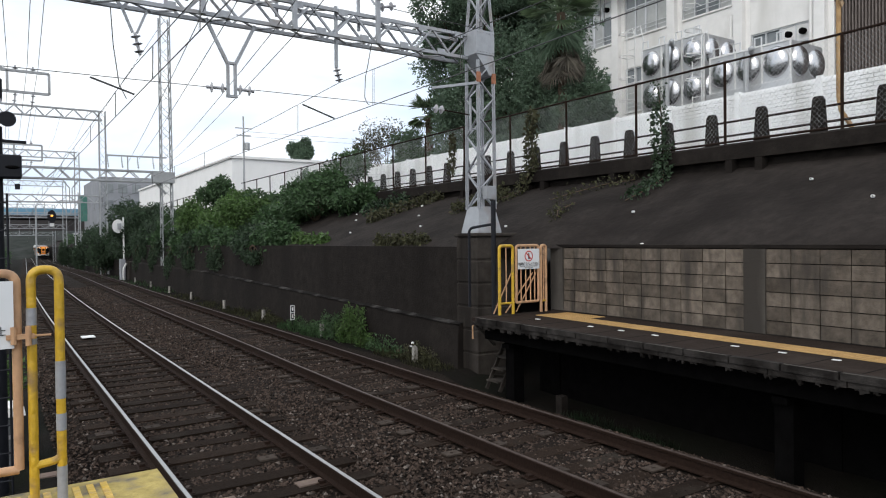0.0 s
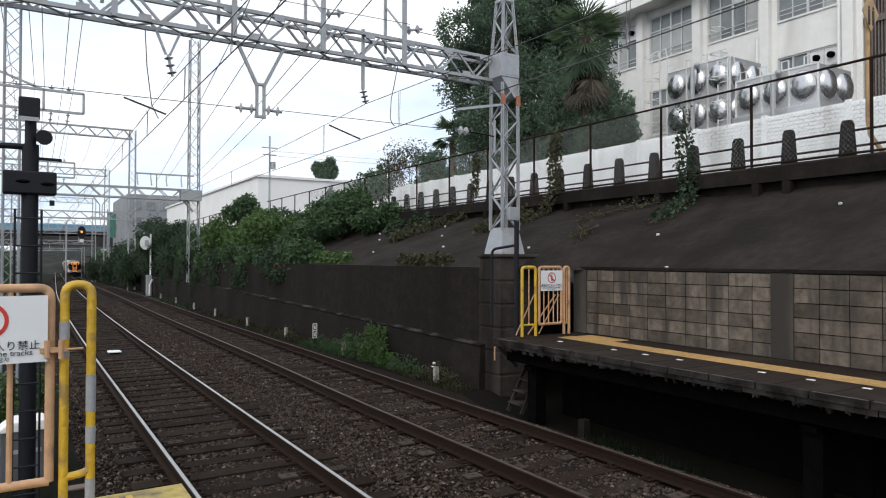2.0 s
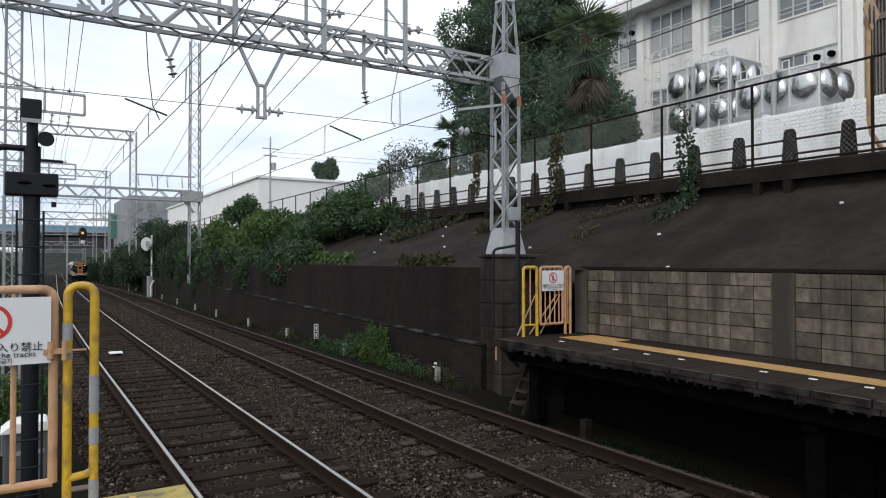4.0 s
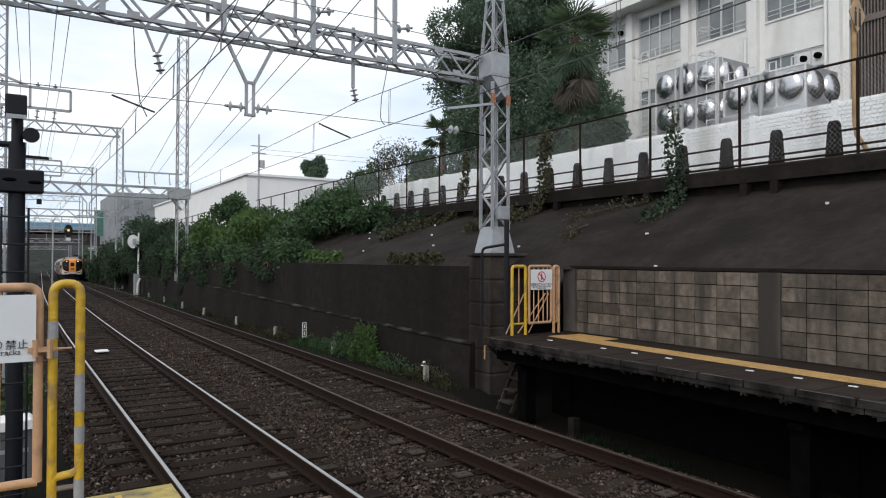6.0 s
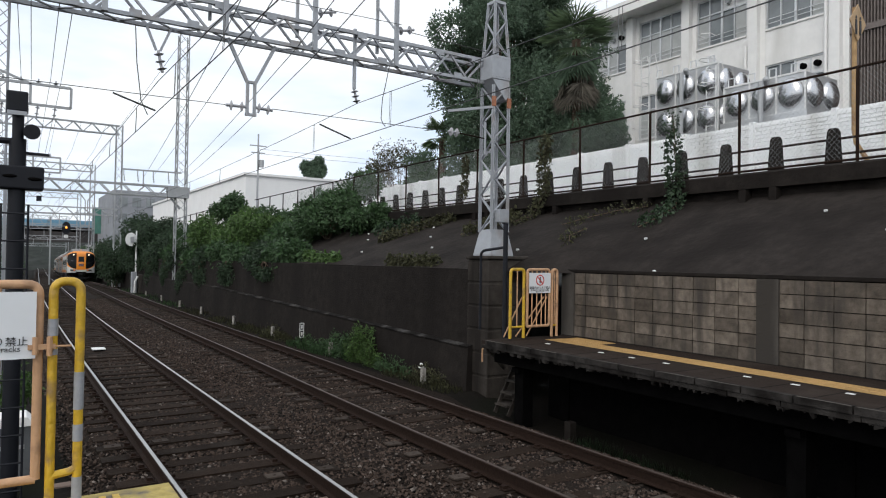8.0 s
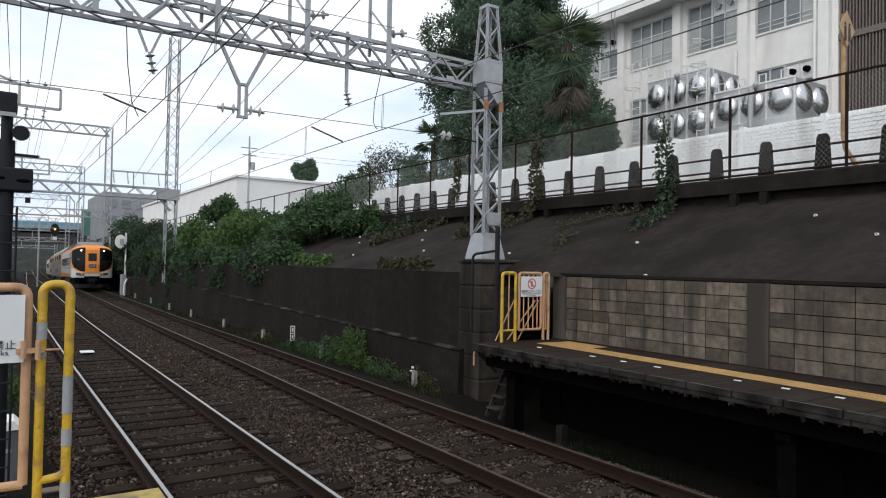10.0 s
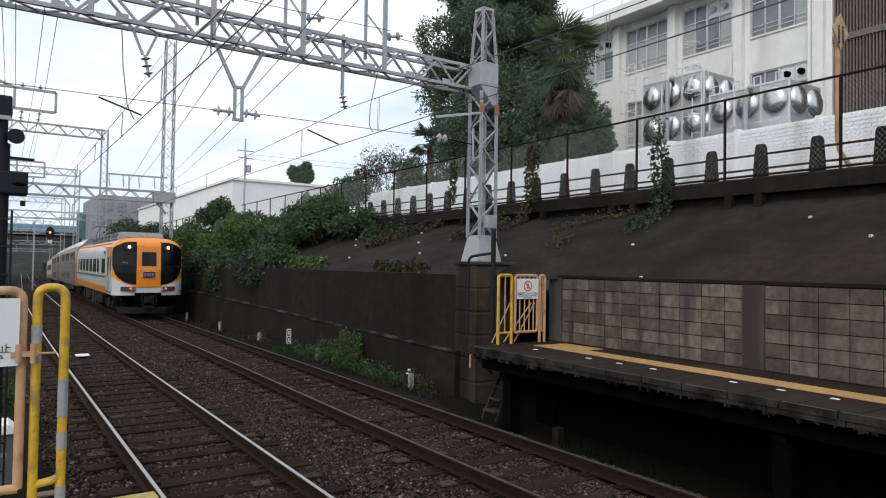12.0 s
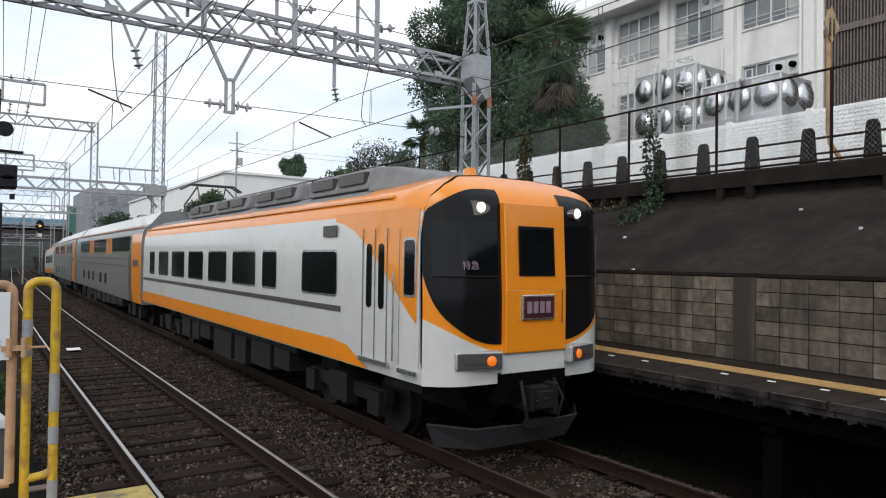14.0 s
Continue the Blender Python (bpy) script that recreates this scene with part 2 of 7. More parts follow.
M_LEAFDARK = mat("dark_evergreen_leaves", (0.108, 0.160, 0.106), 0.5, var=0.25, scale=0.9, bump=0.0, island=0.3, thin=0.42)
M_LEAFDRY = mat("dry_vine_leaves", (0.06, 0.06, 0.03), 0.7, var=0.3, scale=2, bump=0.0, island=0.5, thin=0.3)
M_PALM = mat("fan_palm_green", (0.10, 0.145, 0.075), 0.45, var=0.2, scale=2, bump=0.0, island=0.35, thin=0.3)
M_PALMDEAD = mat("dead_palm_fronds", (0.155, 0.140, 0.115), 0.9, var=0.3, scale=4, bump=0.0, island=0.4, thin=0.3)
M_BLUEROOF = mat("blue_far_roof", (0.16, 0.33, 0.46), 0.6, var=0.1, scale=0.4, bump=0)
M_HILL = mat("hazed_distant_hill", (0.12, 0.20, 0.24), 0.9, var=0.15, scale=0.02, bump=0)
M_BRIDGE = mat("bridge_girder", (0.065, 0.060, 0.060), 0.8, var=0.2, scale=1, bump=0)
M_GREENNET = mat("green_net", (0.10, 0.24, 0.20), 0.8, var=0.15, scale=1, bump=0)


# ---- mesh helpers ----
class Mesh:
    def __init__(self):
        self.v, self.f, self.m = [], [], []

    def add(self, verts, faces, slot=0):
        n = len(self.v)
        self.v += [tuple(p) for p in verts]
        self.f += [tuple(i + n for i in f) for f in faces]
        self.m += [slot] * len(faces)
        return self

    def box(self, x0, x1, y0, y1, z0, z1, slot=0, m=None, taper=(1, 1)):
        cx, cy = (x0 + x1) / 2, (y0 + y1) / 2
        hx, hy = (x1 - x0) / 2, (y1 - y0) / 2
        pts = [(cx + sx * hx * k0, cy + sy * hy * k1, z) for z, k0, k1 in ((z0, 1, 1), (z1, *taper)) for sx, sy in ((-1, -1), (1, -1), (1, 1), (-1, 1))]
        if m is not None:
            pts = [m @ Vector(p) for p in pts]
        return self.add(pts, [(3, 2, 1, 0), (4, 5, 6, 7), (0, 1, 5, 4), (1, 2, 6, 5), (2, 3, 7, 6), (3, 0, 4, 7)], slot)

    def beam(self, p, q, w, h=None, slot=0, up=(0, 0, 1)):
        """A square bar from p to q."""
        p, q, h = Vector(p), Vector(q), h or w
        d = (q - p).normalized()
        u = Vector(up)
        if abs(d.dot(u)) > 0.98:
            u = Vector((0, 1, 0))
        a = d.cross(u).normalized() * w / 2
        b = a.cross(d).normalized() * h / 2
        pts = [e + sa * a + sb * b for e in (p, q) for sa, sb in ((-1, -1), (1, -1), (1, 1), (-1, 1))]
        return self.add(pts, [(0, 1, 2, 3), (7, 6, 5, 4), (4, 5, 1, 0), (5, 6, 2, 1), (6, 7, 3, 2), (7, 4, 0, 3)], slot)

    def tube(self, pts, r, n=8, slot=0, cap=True):
        """A round bar through pts; r a number or one for each point."""
        pts = [Vector(p) for p in pts]
        rs = r if isinstance(r, (list, tuple)) else [r] * len(pts)
        vs, fs, a = [], [], None
        for i, p in enumerate(pts):
            d = (pts[min(i + 1, len(pts) - 1)] - pts[max(i - 1, 0)]).normalized()
            a = d.orthogonal().normalized() if a is None else a - d * a.dot(d)
            a = a.normalized() if a.length > 1e-4 else d.orthogonal().normalized()
            b = d.cross(a)
            for k in range(n):
                t = 2 * math.pi * k / n
                vs.append(p + rs[i] * (math.cos(t) * a + math.sin(t) * b))
        for i in range(len(pts) - 1):
            for k in range(n):
                k2 = (k + 1) % n
                fs.append((i * n + k, i * n + k2, (i + 1) * n + k2, (i + 1) * n + k))
        if cap:
            fs += [tuple(range(n)), tuple(reversed(range((len(pts) - 1) * n, len(pts) * n)))]
        return self.add(vs, fs, slot)

    def loft(self, rings, slot=0, closed=True, cap=True):
        """Skin over rings of equally many points."""
        n = len(rings[0])
        vs = [p for r in rings for p in r]
        fs = []
        for i in range(len(rings) - 1):
            for k in range(n if closed else n - 1):
                k2 = (k + 1) % n
                fs.append((i * n + k, i * n + k2, (i + 1) * n + k2, (i + 1) * n + k))
        if cap and closed:
            fs += [tuple(range(n)), tuple(reversed(range((len(rings) - 1) * n, len(rings) * n)))]
        return self.add(vs, fs, slot)

    def ball(self, c, rx, ry=None, rz=None, n=12, k=8, slot=0):
        ry, rz = ry or rx, rz or rx
        rings = []
        for i in range(k + 1):
            t = math.pi * min(max(i / k, 0.01), 0.99)
            rings.append([(c[0] + rx * math.sin(t) * math.cos(2 * math.pi * j / n), c[1] + ry * math.sin(t) * math.sin(2 * math.pi * j / n), c[2] + rz * math.cos(t)) for j in range(n)])
        return self.loft(rings, slot)

    def data(self, name, mats, smooth=False):
        me = bpy.data.meshes.new(name)
        me.from_pydata(self.v, [], self.f)
        for m in mats if isinstance(mats, (list, tuple)) else [mats]:
            me.materials.append(m)
        if any(self.m):
            me.polygons.foreach_set("material_index", self.m)
        if smooth:
            me.polygons.foreach_set("use_smooth", [True] * len(me.polygons))
        bm = bmesh.new()
        bm.from_mesh(me)
        if len(self.f) < 60000:
            bmesh.ops.recalc_face_normals(bm, faces=bm.faces)
        bm.to_mesh(me)
        bm.free()
        if smooth:
            me.set_sharp_from_angle(angle=radians(35))
        return me


def part(name, mesh, mats=None, parent=None, label="", smooth=False, bevel=0.0, at=None):
    """One mesh object, under a thing or a part."""
    ob = new(name, mesh.data(name, mats, smooth) if isinstance(mesh, Mesh) else mesh)
    if parent:
        ob.parent = parent
    if at is not None:
        ob.matrix_basis = at
    if bevel:
        mod = ob.modifiers.new("bevel", "BEVEL")
        mod.width, mod.segments, mod.limit_method, mod.angle_limit = bevel, 2, "ANGLE", radians(40)
    if label:
        ob["label"] = label
    return ob


def thing(name, label, category, at=None, group="", kind=""):
    """An Empty at the base of a thing made of parts."""
    ob = new(name)
    ob.empty_display_size = 0.2
    if at is not None:
        ob.matrix_basis = at
    return tagged(ob, label, category, group, kind)


# ---- the line of the railway: it bends gently and dips in the distance ----
_TAB_Y = np.arange(-80.0, 420.0, 1.0)


def _integrate(slope):
    out, s = [], 0.0
    for y in _TAB_Y:
        out.append(s)
        s += slope(y + 0.5)
    out = np.array(out)
    return out - np.interp(0.0, _TAB_Y, out)


_BEND = _integrate(lambda y: 0.00078 * min(max(y - 15, 0), 47) - 0.0012 * max(y - 215, 0))
_DIP = _integrate(lambda y: -0.018 * min(max((y - 40) / 30, 0), 1) + 0.018 * min(max((y - 115) / 85, 0), 1))


def bend(y):
    return float(np.interp(y, _TAB_Y, _BEND))


def dip(y):
    return float(np.interp(y, _TAB_Y, _DIP))


NEAR_X, FAR_X, HALF = 2.25, 5.53, 0.7175


def swing(x, y):
    """The outer track swings out a little past the platform end."""
    f = min(max((y - 9) / 9, 0), 1)
    return 0.12 * f * f * (3 - 2 * f) if x > 4 else 0.0


STEPS = [-30 + 2 * i for i in range(40)] + [50 + 5 * i for i in range(66)]


def along(x, z, steps):
    return [(x + bend(y), y, z + dip(y)) for y in steps]


# ---- ground ----
def ground():
    m = Mesh()
    prof = [(-400, -1.0), (-40, -0.6), (-8, -0.5), (-3, -0.45), (0.0, -0.42), (0.75, -0.36), (1.1, -0.185), (2.25, -0.178), (3.4, -0.185), (3.9, -0.24), (4.35, -0.185), (5.53, -0.178), (6.75, -0.185), (7.3, -0.46), (7.6, -0.48), (8.0, -0.48), (9.4, -0.5), (12.5, -0.6), (60, -0.8), (500, -1.0)]
    fine = [-40 + i for i in range(120)] + [80 + 6 * i for i in range(40)]
    ys = [-400, -120] + fine + [400, 700, 1500]
    rings = []
    for y in ys:
        yy = min(max(y, -80), 330)
        up = min(max((y - 9.8) / 1.2, 0), 1) * 0.24
        rings.append([(x + bend(yy), y, z + up * min(max((x - 6.8) / 0.6, 0), 1) * (1 if x < 9 else 0) + dip(yy) + (0.03 * noise.noise(Vector((x * 0.7, y * 0.7, 0))) if -8 < x < 8 else 0)) for x, z in prof])
    m.loft(rings, closed=False)
    ob = part("ground", m, [M_BALLAST, M_SOIL], smooth=True)
    me = ob.data
    for p in me.polygons:
        x = p.center.x - bend(min(max(p.center.y, -80), 330))
        p.material_index = 0 if 0.4 < x < 7.4 else 1
    tagged(ob, "brown track ballast and weedy soil bed", "ground", kind="structure")


def stones():
    rng = np.random.default_rng(3)
    base = np.array([(1, 0, 0), (-1, 0, 0), (0, 1, 0), (0, -1, 0), (0, 0, 1), (0, 0, -1)], float)
    tri = np.array([(0, 2, 4), (2, 1, 4), (1, 3, 4), (3, 0, 4), (2, 0, 5), (1, 2, 5), (3, 1, 5), (0, 3, 5)])
    n = 165000
    y = 1.5 + 43 * rng.random(n) ** 1.7
    x = 0.7 + 6.5 * rng.random(n)
    on_rail = (np.abs(np.abs(x - NEAR_X) - HALF) < 0.09) | (np.abs(np.abs(x - FAR_X) - HALF) < 0.09)
    x, y = x[~on_rail], y[~on_rail]
    n = len(x)
    s = 0.012 + 0.021 * rng.random(n) ** 1.4
    z = np.interp(x, [0.7, 1.1, 3.4, 3.9, 4.35, 6.75, 7.3], [-0.36, -0.184, -0.184, -0.235, -0.184, -0.184, -0.42]) + 0.004
    tie = np.abs(((y - 1.545) / 0.555) % 1 - 0.5) > 0.32
    inner = (np.abs(x - NEAR_X) < 1.2) | (np.abs(x - FAR_X) < 1.2)
    keep = ~(tie & inner & (rng.random(n) < np.where(x < 3.9, 0.88, 0.55)))
    x, y, z, s = x[keep], y[keep], z[keep], s[keep]
    n = len(x)
    x = x + np.interp(y, _TAB_Y, _BEND)
    v = base[None] * s[:, None, None] * (0.6 + 0.8 * rng.random((n, 6, 1)))
    a = rng.random(n) * 6.28
    c, d = np.cos(a), np.sin(a)
    vx = v[:, :, 0] * c[:, None] - v[:, :, 1] * d[:, None]
    vy = v[:, :, 0] * d[:, None] + v[:, :, 1] * c[:, None]
    vz = v[:, :, 2] * 0.75 + vx * (rng.random((n, 1)) - 0.5)
    verts = np.stack([vx + x[:, None], vy + y[:, None], vz + z[:, None]], -1).reshape(-1, 3)
    faces = (tri[None] + 6 * np.arange(n)[:, None, None]).reshape(-1, 3)
    me = bpy.data.meshes.new("ballast_stones")
    me.from_pydata(verts.tolist(), [], faces.tolist())
    me.materials.append(M_STONE)
    me.materials.append(M_STONEPALE)
    me.polygons.foreach_set("material_index", np.repeat((rng.random(n) < 0.06).astype(np.int32), 8))
    tagged(new("ballast_stones", me), "loose brown grey crushed stones between the sleepers", "ballast", kind="stuff")


def rail(name, x, head, parent):
    """Flat-bottomed rail with its head a part of its own."""
    web = [(-0.06, -0.15), (0.06, -0.15), (0.06, -0.135), (0.012, -0.12), (0.012, -0.04), (0.032, -0.03), (0.032, -0.006), (-0.032, -0.006), (-0.032, -0.03), (-0.012, -0.04), (-0.012, -0.12), (-0.06, -0.135)]
    m = Mesh()
    m.loft([[(x + bend(y) + swing(x, y) + a, y, dip(y) + b) for a, b in web] for y in STEPS])
    r = part(name, m, M_RUST, parent)
    h = Mesh()
    top = [(-0.021, -0.004), (0.021, -0.004), (0.016, 0.001), (-0.016, 0.001)]
    h.loft([[(x + bend(y) + swing(x, y) + a, y, dip(y) + b) for a, b in top] for y in STEPS])
    part("rail_head", h, head, r, "running surface")


def tracks():
    tie = Mesh().box(-1.2, 1.2, -0.118, 0.118, -0.30, -0.155)
    tie_data = tie.data("sleeper", M_TIE)
    plate = Mesh().box(-0.17, 0.17, -0.08, 0.08, -0.155, -0.146)
    plate.box(-0.15, -0.09, -0.03, 0.03, -0.146, -0.115).box(0.09, 0.15, -0.03, 0.03, -0.146, -0.115)
    plate_data = plate.data("tie_plate", M_RUST)
    pack = Mesh().box(-0.1, 0.1, -0.075, 0.075, -0.157, -0.138)
    pack.box(-0.015, 0.015, -0.015, 0.015, -0.138, -0.128)
    pack_data = pack.data("packing_plate", M_PLATE)
    rng = random.Random(5)
    for cx, head, word in ((NEAR_X, M_SHINE, "bright polished rails"), (FAR_X, M_DULLHEAD, "dull rust-brown rails")):
        tr = thing("railway_track", "straight railway track with " + word + " on timber sleepers", "track", kind="structure")
        rail("rail", cx - HALF, head, tr)
        rail("rail", cx + HALF, head, tr)
        k, far_ties = -21, Mesh()
        while k < 340:
            y = 1.545 + 0.555 * k
            wob = rng.uniform(-0.02, 0.02) + swing(cx, y)
            if y < 70:
                o = part("sleeper", tie_data, None, tr)
                o.matrix_basis = pose(cx + bend(y) + wob, y, dip(y) + rng.uniform(-0.012, 0.006) - (0.012 if cx > 4 else 0), 0, 0, rng.uniform(-0.8, 0.8))
                if k % 4 == 3 and 1 < y < 45 or (cx == FAR_X and k % 3 == 0 and 1 < y < 30):
                    for px in (-1.02, -0.41, 0.41, 1.02):
                        if rng.random() < 0.8:
                            part("packing_plate", pack_data, None, tr, at=pose(cx + bend(y) + px + rng.uniform(-0.03, 0.03), y + rng.uniform(-0.02, 0.02), dip(y), 0, 0, rng.uniform(-6, 6)))
                if 0 < y < 26:
                    for s in (-HALF, HALF):
                        part("tie_plate", plate_data, None, tr, at=pose(cx + bend(y) + swing(cx, y) + s, y, dip(y)))
            else:
                far_ties.box(cx + bend(y) - 1.2, cx + bend(y) + 1.2, y - 0.11, y + 0.11, dip(y) - 0.3, dip(y) - 0.155)
            k += 1
        tagged(part("far_sleepers", far_ties, M_TIE, tr), kind="stuff")


ground()
tracks()
stones()


# ---- cutting on the far side ----
def ledge(y):
    """Height of the ledge on the retaining wall."""
    return 0.67 + 0.019 * (min(y, 32) - 11.5) + dip(y)


def cutting():
    ys = [11.2 + 1.2 * i for i in range(60)] + [90 + 8 * i for i in range(30)]
    m = Mesh()
    rings = [[(7.95 + bend(y), y, -0.7 + dip(y)), (8.0 + bend(y), y, 2.2 + dip(y) * 0.4), (8.35 + bend(y), y, 2.2 + dip(y) * 0.4), (8.35 + bend(y), y, -0.7 + dip(y))] for y in ys]
    m.loft(rings)
    w = part("wall_retaining", m, M_DARKCON, label="")
    tagged(w, "blackened concrete retaining wall beside the track", "retaining wall", kind="structure")
    p = Mesh()
    p.loft([[(7.78 + bend(y), y, -0.7 + dip(y)), (7.84 + bend(y), y, ledge(y) - 0.06), (7.95 + bend(y), y, ledge(y)), (7.95 + bend(y), y, -0.7 + dip(y))] for y in ys if y < 60])
    part("plinth", p, M_DARKCON, w)
    e = Mesh()
    e.loft([[(7.82 + bend(y), y, ledge(y) - 0.04), (7.815 + bend(y), y, ledge(y) - 0.022), (7.96 + bend(y), y, ledge(y) + 0.01), (7.96 + bend(y), y, ledge(y) - 0.01)] for y in ys if y < 32])
    part("ledge", e, M_LEDGE, w, "pale worn ledge")
    s = Mesh()
    ys2 = [-40 + 1.0 * i for i in range(110)] + [70 + 8 * i for i in range(32)]
    rings = []
    for y in ys2:
        dz = dip(y) * 0.4
        ring = []
        for i in range(9):
            f = i / 8
            x0 = 9.06 if y < 10 else 8.36
            ring.append((x0 + f * (11.86 - x0) + bend(y), y, 2.16 + 1.5 * f ** 0.92 + dz + 0.04 * noise.noise(Vector((f * 6, y * 0.6, 3)))))
        rings.append(ring)
    s.loft(rings, closed=False)
    tagged(part("slope", s, M_SLOPE, smooth=True), "steep blackened shotcrete slope with moss and streaks", "slope", kind="structure")


def slope_z(x, y):
    x0 = 9.06 if y < 10 else 8.36
    f = min(max((x - bend(y) - x0) / (11.86 - x0), 0), 1)
    return 2.16 + 1.5 * f ** 0.92 + dip(y) * 0.4


def upper_road():
    ys = [-40 + 2 * i for i in range(60)] + [85 + 10 * i for i in range(26)]
    k = Mesh()
    k.loft([[(11.82 + bend(y), y, 3.4 + dip(y) * 0.4), (11.82 + bend(y), y, 3.78 + dip(y) * 0.4), (11.66 + bend(y), y, 3.79 + dip(y) * 0.4), (11.66 + bend(y), y, 4.06 + dip(y) * 0.4), (11.72 + bend(y), y, 4.1 + dip(y) * 0.4), (12.2 + bend(y), y, 4.1 + dip(y) * 0.4), (12.2 + bend(y), y, 3.4 + dip(y) * 0.4)] for y in ys])
    kerb = part("kerb", k, M_DARKCON)
    tagged(kerb, "dark concrete kerb beam along the top of the slope", "kerb", kind="structure")
    fr = Mesh()
    for yy in (-0.3, 0.3):
        fr.box(11.62, 11.83, yy - 0.07, yy + 0.07, 3.45, 3.78)
    fr.box(11.55, 11.83, -0.37, 0.37, 3.40, 3.46)
    fd = fr.data("drain_frame", M_DARKCON)
    for i in range(14):
        part("drain_frame", fd, None, kerb, at=pose(bend(4.5 + 2.9 * i), 4.5 + 2.9 * i, 0))
    r = Mesh()
    r.loft([[(12.2 + bend(y), y, 4.06 + dip(y) * 0.4), (18 + bend(y), y, 4.08 + dip(y) * 0.4), (80 + bend(y), y, 4.1 + dip(y) * 0.4)] for y in ys], closed=False)
    tagged(part("road", r, M_ROAD), "grey asphalt street above the cutting", "road", kind="structure")


cutting()
upper_road()


# ---- platform opposite ----
def far_platform():
    end = 9.55
    t = thing("platform", "low side platform with dark asphalt and tan tactile strip", "platform", kind="structure")
    part("deck", Mesh().box(6.97, 8.86, -30, end, 0.86, 1.0), M_PLAT, t, bevel=0.01)
    e = Mesh()
    y = -8.0
    while y < end - 0.4:
        e.box(6.93, 7.02, y + 0.01, min(y + 0.6, end) - 0.01, 0.93, 1.006)
        y += 0.6
    part("edge_coping", e, M_DRIP, t, "chipped edge coping")
    line = Mesh().box(6.935, 6.965, -0.27, 0.27, 1.004, 1.009).data("edge_line", M_CON)
    for i in range(26):
        if i % 5 != 3:
            part("edge_line", line, None, t, at=pose(0, 9.1 - 0.6 * i, 0))
    # fringe of chipped concrete under the edge
    f = Mesh()
    rng = random.Random(8)
    y = -6.0
    while y < end - 0.3:
        w = rng.uniform(0.025, 0.10)
        h = rng.uniform(0.015, 0.065)
        cuts = [0, 0.2, 0.5, 0.8, 1.0]
        low = [rng.uniform(0.2, 1.0) for _ in cuts]
        f.loft([[(6.955, y + w * c, 0.868), (7.015, y + w * c, 0.868), (7.01, y + w * c, 0.86 - h * k * rng.uniform(0.8, 1.1)), (6.96, y + w * c, 0.86 - h * k)] for c, k in zip(cuts, low)])
        y += w + rng.choice((0.01, 0.03, 0.09, 0.14))
    part("edge_drips", f, M_DRIP, t, "crumbling concrete fringe")
    fas = Mesh()
    y = -6.0
    while y < end - 0.1:
        ln = min(rng.uniform(0.5, 1.2), end - y)
        fas.box(6.948, 6.97, y, y + ln - 0.012, 0.862 + rng.uniform(0, 0.015), 0.928)
        y += ln
    part("fascia", fas, M_DRIP, t, "flaking concrete edge face")
    part("conduit", Mesh().tube([(7.3, -6.0, 0.60), (7.3, 4.4, 0.61), (7.3, 8.2, 0.70)], 0.012, 6), M_STEEL, t, "thin pale cable pipe")
    # beams whose black colour carries the gloom below the deck
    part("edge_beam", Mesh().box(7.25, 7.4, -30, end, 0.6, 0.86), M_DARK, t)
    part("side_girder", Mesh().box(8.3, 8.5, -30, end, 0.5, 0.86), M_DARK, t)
    jt = Mesh().box(7.02, 7.93, -0.006, 0.006, 0.998, 1.0025).data("slab_joint", M_MORTAR)
    for i in range(26):
        part("slab_joint", jt, None, t, at=pose(0, 9.25 - 0.6 * i, 0))
    tac = Mesh().box(0, 0.37, -0.148, 0.148, 1.001, 1.009)
    for i in range(6):
        for j in range(5):
            tac.box(0.03 + i * 0.054, 0.055 + i * 0.054, -0.12 + j * 0.054, -0.095 + j * 0.054, 1.009, 1.014)
    tac = tac.data("tactile_tile", M_TACTILE)
    y = -4.0
    while y < 9.0:
        part("tactile_tile", tac, None, t, at=pose(7.97 - 0.03 * (8.5 - y), y, 0.0, 0, 0, -1.7))
        y += 0.3
    for i in range(3):
        part("tactile_tile", tac, None, t, at=pose(8.345, 8.85 - 0.3 * i, 0.0))
    mk = Mesh().box(-0.022, 0.022, -0.045, 0.045, 1.001, 1.008).data("edge_mark", M_WHITE)
    for i in (0, 2, 3, 4, 6, 7, 8, 9, 10, 12, 13, 14, 15, 16, 18, 19, 20):
        part("edge_mark", mk, None, t, at=pose(7.62, 8.58 - 0.602 * i, 0))
    # legs, coloured near black to hold the shade under the deck
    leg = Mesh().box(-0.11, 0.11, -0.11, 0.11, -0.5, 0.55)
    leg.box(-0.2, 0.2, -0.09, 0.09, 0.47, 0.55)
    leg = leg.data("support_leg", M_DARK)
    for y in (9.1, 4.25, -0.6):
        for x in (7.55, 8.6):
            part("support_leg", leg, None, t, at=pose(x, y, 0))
    # added plain sheet, painted as the darkness under the platform
    part("shade_panel", Mesh().box(8.52, 8.8, -30, end, -0.6, 0.86), M_DARK, t)
    part("short_post", Mesh().box(7.55, 7.68, 7.95, 8.08, -0.5, -0.17), M_DARKCON, t)
    st = Mesh()
    for i in range(4):
        z = -0.2 + 0.2 * i
        st.box(7.44 + 0.11 * i, 7.74 + 0.11 * i, end - 0.12, end + 0.22, z, z + 0.025)
    for yy in (end - 0.14, end + 0.24):
        st.beam((7.46, yy, -0.35), (8.1, yy, 0.84), 0.025, 0.07)
    st.beam((7.15, end + 0.1, 0.84), (7.55, end + 0.1, 0.45), 0.05)
    part("end_steps", st, M_PED, t, "rusty steps down to the track")
    part("hand_rail", Mesh().tube([(7.12, end + 0.05, 0.93), (7.06, end + 0.1, 0.82), (7.06, end + 0.1, 0.6)], 0.015, 6), M_TANPAINT, t)


